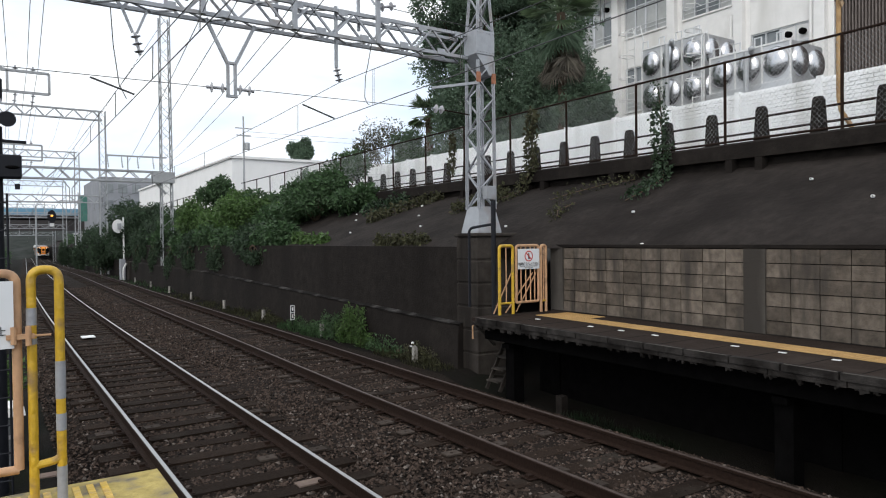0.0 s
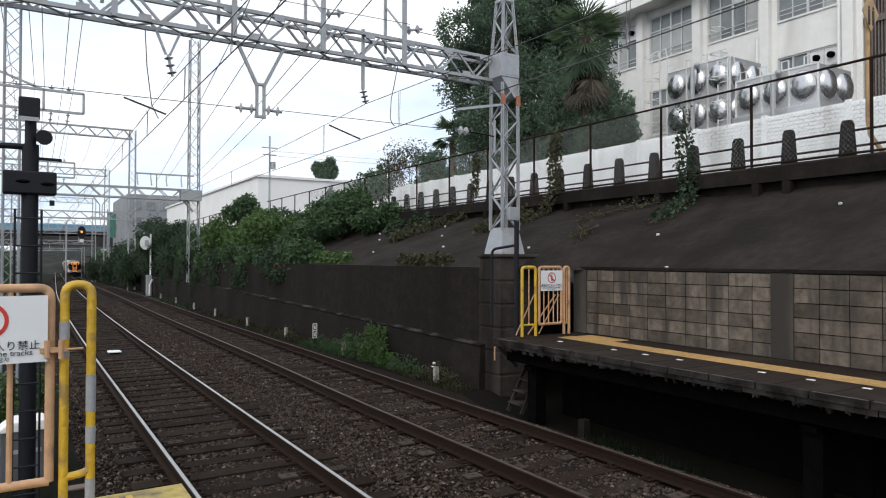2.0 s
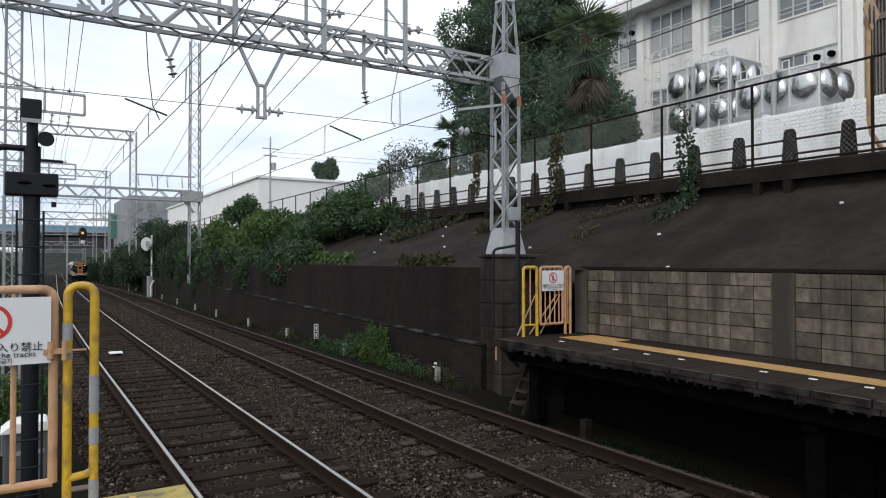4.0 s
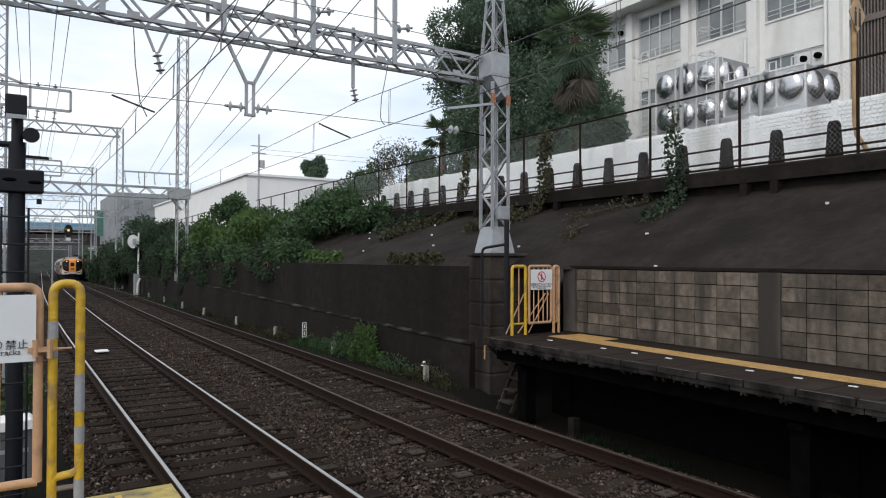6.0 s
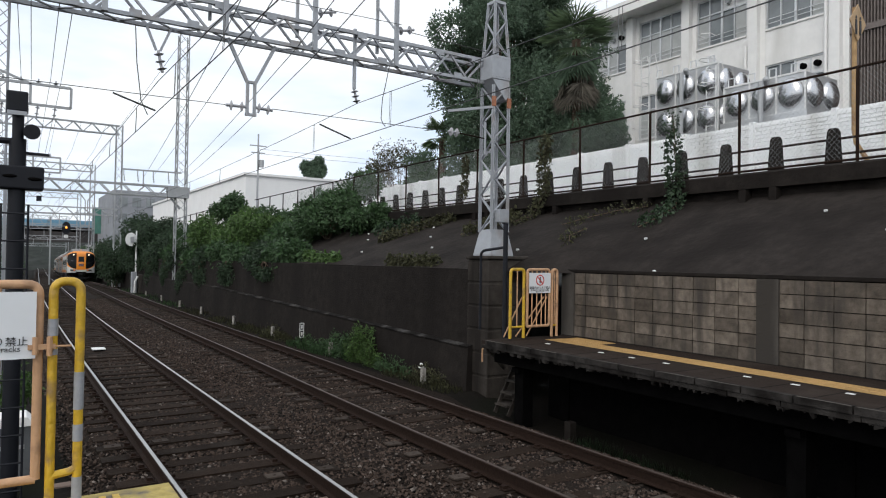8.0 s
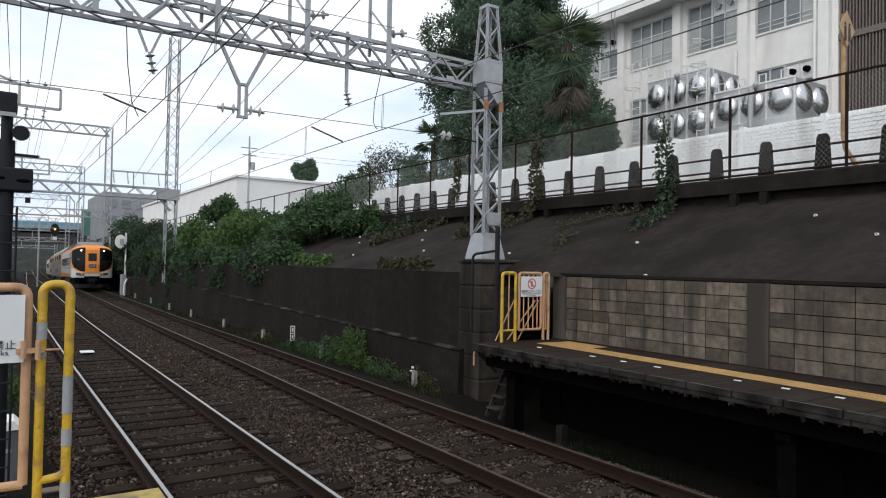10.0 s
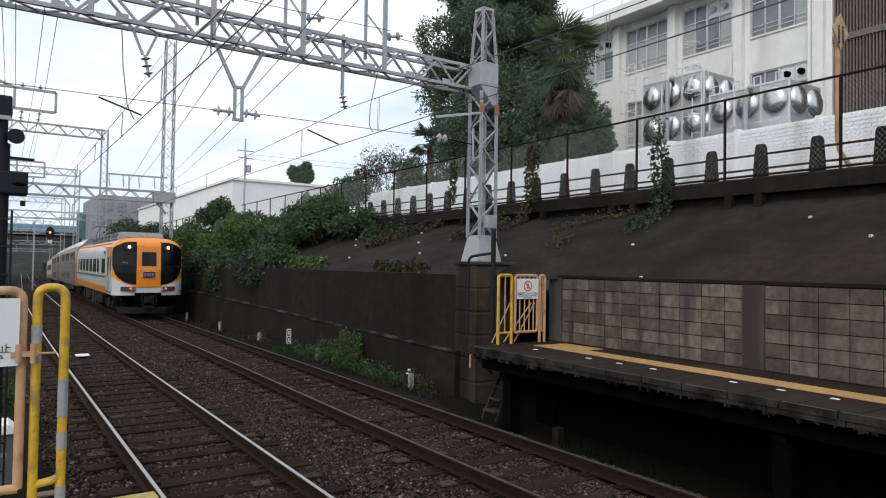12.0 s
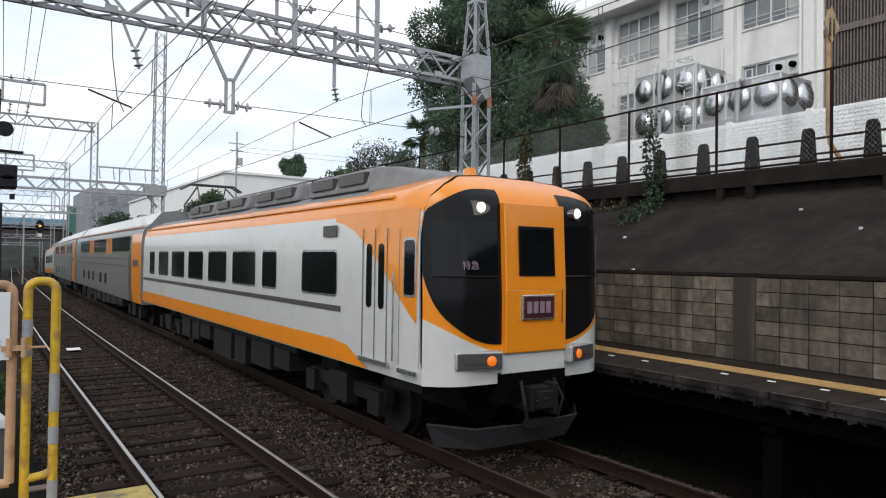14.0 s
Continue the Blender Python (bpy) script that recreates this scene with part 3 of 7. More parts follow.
def block_wall():
    w = thing("block_wall", "stained grey concrete block wall at the back of the platform", "wall", kind="structure")
    top = 2.175
    part("backing", Mesh().box(8.93, 9.08, -30, 9.55, 0.6, top), M_MORTAR, w)
    part("coping", Mesh().box(8.87, 9.1, -30, 9.55, top, top + 0.06), M_DARKCON, w, bevel=0.01)
    pil = Mesh().box(8.84, 8.94, -0.16, 0.16, 0.9, top).data("pilaster", M_CON)
    for y in (9.42, 5.47, 2.35, -0.85, -4.0):
        part("pilaster", pil, None, w, at=pose(0, y, 0))
    joints = [[9.32, 8.99] + [8.99 - 0.3825 * k for k in range(1, 9)] + [5.62], [5.32] + [4.97 - 0.3825 * k for k in range(0, 7)], [2.19] + [1.85 - 0.3825 * k for k in range(0, 5)]]
    sizes = {}
    for run in joints:
        for a, b in zip(run[:-1], run[1:]):
            for r in range(6):
                z = 1.976 - 0.1955 * r
                key = (round(a - b, 2), r == 0)
                if key not in sizes:
                    w2 = (a - b) / 2 - 0.006
                    sizes[key] = Mesh().box(8.875, 8.94, -w2, w2, 0.006, 0.1895).data("block", M_BLOCK)
                part("block", sizes[key], None, w, at=pose(0.004 * math.sin(a * 37 + r * 5), (a + b) / 2, z))
    part("footing", Mesh().box(8.83, 8.93, -30, 9.55, 0.9, 1.012), M_DARKCON, w)


far_platform()
block_wall()


# ---- near platform, where the camera stands ----
def near_platform():
    t = thing("platform", "near platform end with worn yellow painted edge", "platform", kind="structure")
    part("deck", Mesh().box(-4.0, 0.86, -30, 4.42, 0.75, 0.97), M_PLAT, t, bevel=0.015)
    part("base_wall", Mesh().box(-3.9, 0.7, -30, 4.3, -0.6, 0.75), M_DARKCON, t)
    y = Mesh().box(-1.2, 0.865, 3.75, 4.425, 0.968, 0.976)
    part("painted_edge", y, mat("flaking_yellow_floor_paint", (0.42, 0.33, 0.12), 0.8, var=0.35, scale=14, bump=0.5, stain=(0.16, 0.14, 0.11), stain_scale=7, stain_at=0.53), t, "flaking yellow paint")
    g = Mesh()
    for i in range(9):
        g.box(-0.02 + 0.07 * i, 0.015 + 0.07 * i, 3.86, 4.34, 0.976, 0.984)
    part("tactile_bars", g, M_YELLOW, t)


def bent_pipe(pts, r, bend_r=0.06, n=10):
    """Pipe through corners, with rounded bends."""
    out = [Vector(pts[0])]
    for i in range(1, len(pts) - 1):
        p, a, b = Vector(pts[i]), Vector(pts[i - 1]), Vector(pts[i + 1])
        u, v = (a - p).normalized(), (b - p).normalized()
        for k in range(6):
            f = k / 5
            out.append(p + u * bend_r * (1 - f) ** 2 + v * bend_r * f ** 2)
    out.append(Vector(pts[-1]))
    return Mesh().tube(out, r, n)


def words(text, size, m, parent, at, name="words"):
    cu = bpy.data.curves.new(name, "FONT")
    cu.body, cu.size, cu.align_x, cu.extrude = text, size, "CENTER", 0.0008
    cu.materials.append(m)
    ob = new(name, cu)
    ob.parent, ob.matrix_basis = parent, at
    return ob


def warning_sign(gate, cx, y, zt, w, h, k=1.0):
    s = part("sign_board", Mesh().box(cx - w / 2, cx + w / 2, y - 0.014, y - 0.008, zt - h, zt), M_SIGNWHITE, gate, "white warning sign")
    yy = y - 0.0165
    c = (cx, zt - h * 0.36)
    r = h * 0.27
    ring = Mesh()
    ring.loft([[(c[0] + q * math.cos(a), yy, c[1] + q * math.sin(a)) for a in [i * math.pi / 20 for i in range(40)]] for q in (r, r * 0.80)], cap=False)
    d = r * 0.62
    ring.beam((c[0] - d, yy, c[1] + d), (c[0] + d, yy, c[1] - d), 0.004, r * 0.2, up=(0.7, 0, 0.7))
    part("red_ring", ring, M_RED, s)
    f = Mesh().ball((c[0], yy, c[1] + r * 0.48), r * 0.14, 0.001, r * 0.14)
    f.box(c[0] - r * 0.16, c[0] + r * 0.16, yy - 0.001, yy + 0.001, c[1] - r * 0.15, c[1] + r * 0.3)
    f.box(c[0] - r * 0.16, c[0] - r * 0.04, yy - 0.001, yy + 0.001, c[1] - r * 0.55, c[1] - r * 0.15)
    f.box(c[0] + r * 0.04, c[0] + r * 0.16, yy - 0.001, yy + 0.001, c[1] - r * 0.55, c[1] - r * 0.15)
    part("pictogram", f, M_PRINT, s)
    up = pose(0, 0, 0, 90, 0, 0)
    words("線路内立ち入り禁止", h * 0.15, M_PRINT, s, Matrix.Translation((cx, yy - 0.001, zt - h * 0.79)) @ up)
    words("Do not enter the tracks", h * 0.118, M_PRINT, s, Matrix.Translation((cx, yy - 0.001, zt - h * 0.885)) @ up)
    words("선로 내 출입금지", h * 0.08, M_PRINT, s, Matrix.Translation((cx, yy - 0.001, zt - h * 0.965)) @ up)


def near_gate():
    y, base, top = 4.16, 0.97, 2.218
    t = thing("platform_end_gate", "chipped yellow and tan pipe gate at the platform end", "gate")
    post = bent_pipe([(0.214, y, base), (0.214, y, top), (0.342, y, top), (0.342, y, base)], 0.0235, 0.06, 12)
    p = part("fixed_frame", post, M_YELLOW, t, "chipped yellow pipe frame", smooth=True)
    part("cross_pipe", Mesh().tube([(0.214, y, 1.19), (0.30, y, 1.20), (0.332, y, 1.215), (0.342, y, 1.25)], 0.021, 10), M_YELLOW, p, smooth=True)
    for x, z0, z1 in ((0.342, 1.53, 1.73), (0.342, 1.36, 1.45), (0.342, base, 1.17), (0.214, 1.93, 2.02), (0.214, 1.83, 1.86)):
        part("grey_wrapping", Mesh().tube([(x, y, z0), (x, y, z1)], 0.0255, 12), M_GREYTAPE, p, "grey tape wrapping", smooth=True)
    # swinging leaf
    lf = bent_pipe([(0.148, y, 1.185), (0.148, y, top - 0.015), (-0.72, y, top - 0.015), (-0.72, y, 1.185), (0.148, y, 1.185)], 0.0235, 0.06, 12)
    leaf = part("gate_leaf", lf, M_TANPAINT, t, "tan painted pipe gate leaf", smooth=True)
    for x in (-0.03, -0.2, -0.37, -0.54):
        part("upright", Mesh().tube([(x, y, 1.185), (x, y, top - 0.02)], 0.014, 8), M_TANPAINT, leaf, smooth=True)
    hg = Mesh().box(0.10, 0.225, y - 0.05, y - 0.02, 1.865, 1.89)
    hg.tube([(0.133, y - 0.045, 1.84), (0.133, y - 0.045, 1.93)], 0.014, 8)
    hg.tube([(0.198, y - 0.045, 1.83), (0.198, y - 0.045, 1.93)], 0.014, 8)
    hg.tube([(0.225, y - 0.04, 1.878), (0.30, y - 0.04, 1.878)], 0.006, 6)
    part("hinge", hg, M_TANPAINT, t, "rusty latch")
    warning_sign(leaf, -0.13, y - 0.025, 2.165, 0.53, 0.345)


def far_gate():
    y, base, top = 9.1, 1.0, 2.21
    t = thing("platform_end_gate", "yellow and tan pipe gate closing the far platform", "gate", pose(0.21, 0.25, 0.015))
    a = part("fixed_frame", bent_pipe([(7.22, y, base), (7.22, y, top), (7.52, y, top), (7.52, y, base)], 0.028, 0.06, 8), M_YELLOW, t, "yellow pipe frame", smooth=True)
    b = part("gate_leaf", bent_pipe([(7.60, y, base + 0.2), (7.60, y, top), (8.12, y, top), (8.12, y, base + 0.2), (7.60, y, base + 0.2)], 0.025, 0.06, 8), M_TANPAINT, t, smooth=True)
    c = part("fixed_frame", bent_pipe([(8.18, y, base), (8.18, y, top), (8.30, y, top), (8.30, y, base)], 0.026, 0.055, 8), M_TANPAINT, t, smooth=True)
    for o, xs in ((a, (7.37,)), (b, (7.71, 7.82, 7.93, 8.03)), (c, (8.24,))):
        for x in xs:
            part("upright", Mesh().tube([(x, y, base + 0.2), (x, y, top)], 0.012, 6), M_TANPAINT, o)
    for o, x0, x1 in ((a, 7.22, 7.52), (c, 8.18, 8.30)):
        part("cross_pipe", Mesh().tube([(x0, y, base + 0.2), (x1, y, base + 0.2)], 0.02, 6), M_YELLOW, o)
    for x0, x1 in ((7.28, 7.5), (7.55, 8.0), (7.8, 8.08)):
        part("brace", Mesh().tube([(x0, y + 0.25, base + 0.0), (x1, y + 0.02, base + 0.72)], 0.014, 6), M_TANPAINT, t)
    warning_sign(b, 7.86, y - 0.025, top - 0.06, 0.5, 0.36)


near_platform()
near_gate()
far_gate()


# ---- overhead line structures ----
def lattice(m, p, q, w0, w1, step, leg=0.07, web=0.035, plates=False):
    """Square lattice mast from p up to q, w0 wide at the foot and w1 at the head."""
    p, q = Vector(p), Vector(q)
    n = max(2, round((q - p).length / step))

    def corner(i, sx, sy):
        f = i / n
        w = (w0 + (w1 - w0) * f) / 2
        return p.lerp(q, f) + Vector((sx * w, sy * w, 0))

    cs = [(-1, -1), (1, -1), (1, 1), (-1, 1)]
    for sx, sy in cs:
        a, b = corner(0, sx, sy), corner(n, sx, sy)
        m.beam(a, b, leg, leg * 0.25, up=(0, 1, 0))
        m.beam(a, b, leg * 0.25, leg, up=(0, 1, 0))
    for k in range(4):
        a, b = cs[k], cs[(k + 1) % 4]
        for i in range(n):
            lo, hi = (a, b) if (i + k) % 2 else (b, a)
            m.beam(corner(i, *lo), corner(i + 1, *hi), web, web * 0.4)
    return m


def truss(m, x0, x1, y, z0, z1, depth, step, leg=0.07, web=0.04):
    """Box truss lying along x."""
    n = round((x1 - x0) / step)
    for yy in (y - depth / 2, y + depth / 2):
        for z in (z0, z1):
            m.beam((x0, yy, z), (x1, yy, z), leg, leg)
        for i in range(n):
            xa, xb = x0 + (x1 - x0) * i / n, x0 + (x1 - x0) * (i + 1) / n
            za, zb = (z0, z1) if i % 2 else (z1, z0)
            m.beam((xa, yy, za), (xb, yy, zb), web, web)
    for i in range(n):
        xa, xb = x0 + (x1 - x0) * i / n, x0 + (x1 - x0) * (i + 1) / n
        ya, yb = (y - depth / 2, y + depth / 2) if i % 2 else (y + depth / 2, y - depth / 2)
        for z in (z0, z1):
            m.beam((xa, ya, z), (xb, yb, z), web, web * 0.5)
    return m


def discs(m, p, q, n, r):
    """String of insulator discs from p to q."""
    p, q = Vector(p), Vector(q)
    m.tube([p, q], r * 0.3, 8)
    for i in range(n):
        f = (i + 0.5) / n
        c = p.lerp(q, f)
        d = (q - p).normalized() * r * 0.22
        m.tube([c - d, c, c + d], [r * 0.45, r, r * 0.55], 12)
    return m


def gantry_one():
    t = thing("overhead_gantry", "grey riveted steel lattice gantry over both tracks", "gantry")
    y = 11.36
    mx, my = 8.33, 11.06
    mast = Mesh()
    lattice(mast, (mx, my, 2.95), (mx, my, 5.9), 0.40, 0.38, 0.36, 0.075, 0.042)
    part("mast", mast, M_STEEL, t)
    upper = Mesh()
    lattice(upper, (mx, my, 6.5), (mx, my, 7.6), 0.37, 0.23, 0.34, 0.065, 0.04)
    part("upper_mast", upper, M_STEEL, t)
    foot = Mesh().loft([[(mx + sx * w, my + sy * w, z) for sx, sy in ((-1, -1), (1, -1), (1, 1), (-1, 1))] for z, w in ((2.46, 0.29), (2.5, 0.29), (3.0, 0.198))])
    part("base_plate", foot, M_STEEL, t, "riveted base plates", bevel=0.008)
    head = Mesh().box(mx - 0.24, mx + 0.22, my - 0.21, my + 0.21, 6.02, 6.5)
    head.loft([[(mx + 0.21, yy, 6.02) for yy in (my - 0.198, my + 0.198)] + [(mx - 0.23, yy, 6.02) for yy in (my + 0.198, my - 0.198)], [(mx + 0.21, yy, 5.62) for yy in (my - 0.198, my + 0.198)] + [(mx + 0.1, yy, 5.62) for yy in (my + 0.198, my - 0.198)]])
    h = part("gusset_plate", head, M_STEEL, t, "grey gusset plates", bevel=0.01)
    rv = Mesh()
    for i in range(6):
        for z in (6.07, 6.45):
            rv.ball((mx - 0.2 + 0.075 * i, my - 0.213, z), 0.012, n=6, k=4)
    tagged(part("rivets", rv, M_STEEL, h), kind="stuff")
    for xx in (mx - 0.19, mx + 0.19):
        part("orange_tape", Mesh().box(xx - 0.042, xx + 0.042, my - 0.232, my - 0.19, 5.46, 5.66), M_ORANGETAPE, t, "faded orange tape band")
    part("mast_cap", Mesh().box(mx - 0.14, mx + 0.14, my - 0.14, my + 0.14, 7.58, 7.64), M_STEEL, t)
    left = Mesh()
    lattice(left, (-0.12, y + 0.2, -0.4), (-0.12, y + 0.2, 7.0), 0.20, 0.19, 0.22, 0.035, 0.02)
    part("slim_mast", left, M_STEEL, t)
    beam = Mesh()
    truss(beam, -0.3, 8.12, y, 6.0, 6.45, 0.36, 0.42, 0.06, 0.036)
    part("beam", beam, M_STEEL, t)
    gl = Mesh().box(-0.09, 0.09, -0.006, 0.006, -0.055, 0.055).data("gusset", M_STEEL)
    for i in range(20):
        part("gusset", gl, None, t, at=pose(-0.1 + 0.42 * i, y - 0.217, 6.03 if i % 2 == 0 else 6.42))
    # fork hanger with insulators on both sides
    fk = Mesh()
    for s in (-1, 1):
        fk.beam((3.39 + s * 0.40, y - 0.1, 5.95), (3.39 + s * 0.07, y - 0.1, 5.28), 0.05, 0.05)
        fk.beam((3.39 + s * 0.06, y - 0.1, 5.30), (3.39 + s * 0.06, y - 0.1, 4.74), 0.045, 0.05)
    fk.box(3.30, 3.48, y - 0.13, y - 0.07, 4.72, 4.76)
    fk.box(3.30, 3.48, y - 0.13, y - 0.07, 5.26, 5.30)
    part("fork_hanger", fk, M_STEEL, t)
    ins = Mesh()
    discs(ins, (3.45, y - 0.1, 4.87), (3.76, y - 0.1, 4.86), 2, 0.085)
    discs(ins, (3.33, y - 0.1, 4.86), (2.98, y - 0.1, 4.85), 2, 0.085)
    part("strain_insulator", ins, M_PORC, t, smooth=True)
    # short fork with a hanging insulator over the near track
    sf = Mesh()
    for s in (-1, 1):
        sf.beam((1.93 + s * 0.18, y - 0.1, 5.92), (1.93 + s * 0.03, y - 0.1, 5.55), 0.035, 0.035)
    part("short_hanger", sf, M_STEEL, t)
    part("hanging_insulator", discs(Mesh(), (1.93, y - 0.1, 5.55), (2.0, y - 0.1, 5.22), 3, 0.075), M_PORC, t, smooth=True)
    dr = Mesh().beam((5.27, y - 0.1, 6.55), (5.27, y - 0.1, 5.45), 0.05, 0.05)
    part("drop_rod", dr, M_STEEL, t)
    part("hanging_insulator", discs(Mesh(), (5.27, y - 0.1, 5.45), (5.33, y - 0.1, 5.2), 3, 0.075), M_PORC, t, smooth=True)
    # posts above the beam
    for x in (1.15, 2.9, 4.42, 6.02):
        m = Mesh()
        m.beam((x, y - 0.3, 5.95), (x, y - 0.3, 7.6), 0.08, 0.05)
        m.beam((x - 0.12, y + 0.25, 6.3), (x - 0.12, y + 0.25, 7.6), 0.05, 0.05)
        m.beam((x, y - 0.3, 6.6), (x - 0.12, y + 0.25, 7.2), 0.03, 0.03)
        part("upper_post", m, M_STEEL, t)
        part("pin_insulator", discs(Mesh(), (x + 0.02, y - 0.25, 6.62), (x + 0.40, y - 0.25, 6.72), 2, 0.08), M_PORC, t, smooth=True)
    # side arm and stay insulator on the mast
    part("side_arm", Mesh().beam((8.15, my - 0.2, 5.45), (7.25, my + 0.1, 5.3), 0.05, 0.05), M_STEEL, t)
    part("stay_bracket", Mesh().tube([(8.05, my - 0.05, 4.5), (8.05, my - 0.05, 5.15)], 0.025, 8).tube([(8.05, my - 0.05, 4.55), (8.2, my - 0.05, 4.55)], 0.018, 6), M_STEEL, t)
    part("stay_insulator", discs(Mesh(), (7.2, my, 4.88), (7.45, my, 4.87), 2, 0.085), M_PORC, t, smooth=True)
    part("stay_rod", Mesh().tube([(7.45, my, 4.87), (8.05, my - 0.05, 4.82)], 0.012, 6), M_RUST, t)
    part("cable_box", Mesh().box(8.2, 8.44, my - 0.36, my - 0.22, 3.14, 3.4), M_STEEL, t, bevel=0.01)
    ped = Mesh().box(7.97, 8.9, 10.72, 11.4, -0.6, 2.4)
    ped.box(7.92, 8.95, 10.67, 11.45, 2.4, 2.47)
    for k in range(6):
        ped.box(7.955, 8.915, 10.705, 11.415, -0.35 + 0.46 * k, 0.08 + 0.46 * k)
    tagged(part("pedestal", ped, M_PED, bevel=0.02), "stained concrete pedestal under the steel mast", "pedestal", kind="structure")
    cp = thing("cable_conduit", "black cable pipe rising beside the mast pedestal", "pipe")
    part("pipe", bent_pipe([(7.62, 9.75, 0.95), (7.62, 9.75, 3.05)], 0.045, 0.1, 10), M_BLACK, cp, smooth=True)
    part("elbow", bent_pipe([(7.40, 10.2, 1.1), (7.40, 10.2, 2.55), (7.62, 9.75, 2.62)], 0.025, 0.1, 8), M_BLACK, cp, smooth=True)


def gantry_two():
    t = thing("overhead_gantry", "grey lattice gantry farther along the line", "gantry")
    y = 41
    part("mast", lattice(Mesh(), (8.45, y, 0.5), (8.45, y, 15.1), 0.58, 0.5, 0.55, 0.07, 0.045), M_STEELFAR, t)
    part("slim_mast", lattice(Mesh(), (-0.2, y, -0.5), (-0.2, y, 7.2), 0.5, 0.45, 0.55, 0.06, 0.04), M_STEELFAR, t)
    part("beam", truss(Mesh(), -0.4, 8.3, y, 5.75, 6.32, 0.5, 0.6, 0.08, 0.05), M_STEELFAR, t)
    part("gusset_plate", Mesh().box(7.7, 8.85, y - 0.3, y + 0.3, 5.72, 6.32).beam((7.9, y, 5.7), (8.4, y, 5.1), 0.1), M_STEELFAR, t)
    ca = Mesh().beam((5.3, y - 0.3, 7.1), (8.4, y - 0.3, 7.12), 0.08)
    for x in (5.4, 6.1, 6.9, 7.7):
        ca.beam((x, y - 0.3, 7.1), (x, y - 0.3, 6.8), 0.04)
        discs(ca, (x, y - 0.3, 6.85), (x + 0.05, y - 0.3, 6.45), 3, 0.07)
    ca.beam((6.4, y - 0.3, 6.3), (6.4, y - 0.3, 7.15), 0.06)
    part("cross_arm", ca, M_STEELFAR, t)
    fk = Mesh()
    for s in (-1, 1):
        fk.beam((3.65 + s * 0.4, y, 5.75), (3.65 + s * 0.07, y, 5.3), 0.05)
        fk.beam((3.65 + s * 0.06, y, 5.3), (3.65 + s * 0.06, y, 4.5), 0.045)
    fk.beam((3.1, y, 4.6), (4.2, y, 4.6), 0.05)
    part("fork_hanger", fk, M_STEELFAR, t)


def high_portals():
    for y, z, x0, x1 in ((68, 13.9, -4.0, 8.6), (95, 13.3, -4.0, 9.1), (130, 12.4, -3.0, 10.5), (190, 11.5, -2.0, 13.0)):
        t = thing("power_line_portal", "tall slim steel lattice portal over the tracks", "portal", group="power line portals")
        b = dip(y)
        for x in (x0, x1):
            part("mast", lattice(Mesh(), (x, y, b - 0.5), (x, y, z + 0.3), 0.6, 0.5, 0.7, 0.08, 0.055), M_STEELFAR, t)
        part("beam", truss(Mesh(), x0, x1, y, z - 0.55, z + 0.25, 0.4, 0.75, 0.09, 0.06), M_STEELFAR, t)
        part("lower_beam", truss(Mesh(), x0, x1, y, b + 6.2, b + 6.8, 0.4, 0.7, 0.08, 0.05), M_STEELFAR, t)
        if y == 190:
            continue
        for s in range(3):
            xx = 2.0 + 2.0 * s
            part("hanger", Mesh().beam((xx, y, b + 6.2), (xx, y, b + 5.0), 0.06).beam((xx - 0.6, y, b + 5.1), (xx + 0.6, y, b + 5.1), 0.04), M_STEELFAR, t)


def side_frames():
    """Brackets that carry feeder wires beside the near track."""
    for y, x0, x1, z0, z1, n in ((20, -2.4, 1.36, 6.14, 6.66, 9), (30, -1.6, 1.74, 5.5, 6.08, 6)):
        t = thing("feeder_frame", "pale steel frame carrying feeder wire insulators", "frame", group="feeder frames")
        m = Mesh()
        m.beam((x0, y, z1), (x1, y, z1), 0.06)
        m.beam((x0, y, z0), (x1, y, z0), 0.06)
        for x in (x1, x1 - 0.9, x0):
            m.beam((x, y, z0), (x, y, z1), 0.06)
        m.beam((x0, y, -0.4), (x0, y, z1), 0.12)
        m.beam((x1 - 0.9, y, z1), (x0 + 0.3, y, z1 + 0.9), 0.05)
        part("frame", m, M_STEELFAR, t)
        for i in range(n):
            x = x1 - 0.35 - 0.38 * i
            if x < x0 + 0.2:
                break
            part("insulator", discs(Mesh(), (x, y, z1 - 0.02), (x, y, z1 + 0.14), 1, 0.06), M_PORC, t)
            part("insulator", discs(Mesh(), (x, y, z0), (x - 0.03, y, z0 - 0.3), 2, 0.06), M_PORC, t)


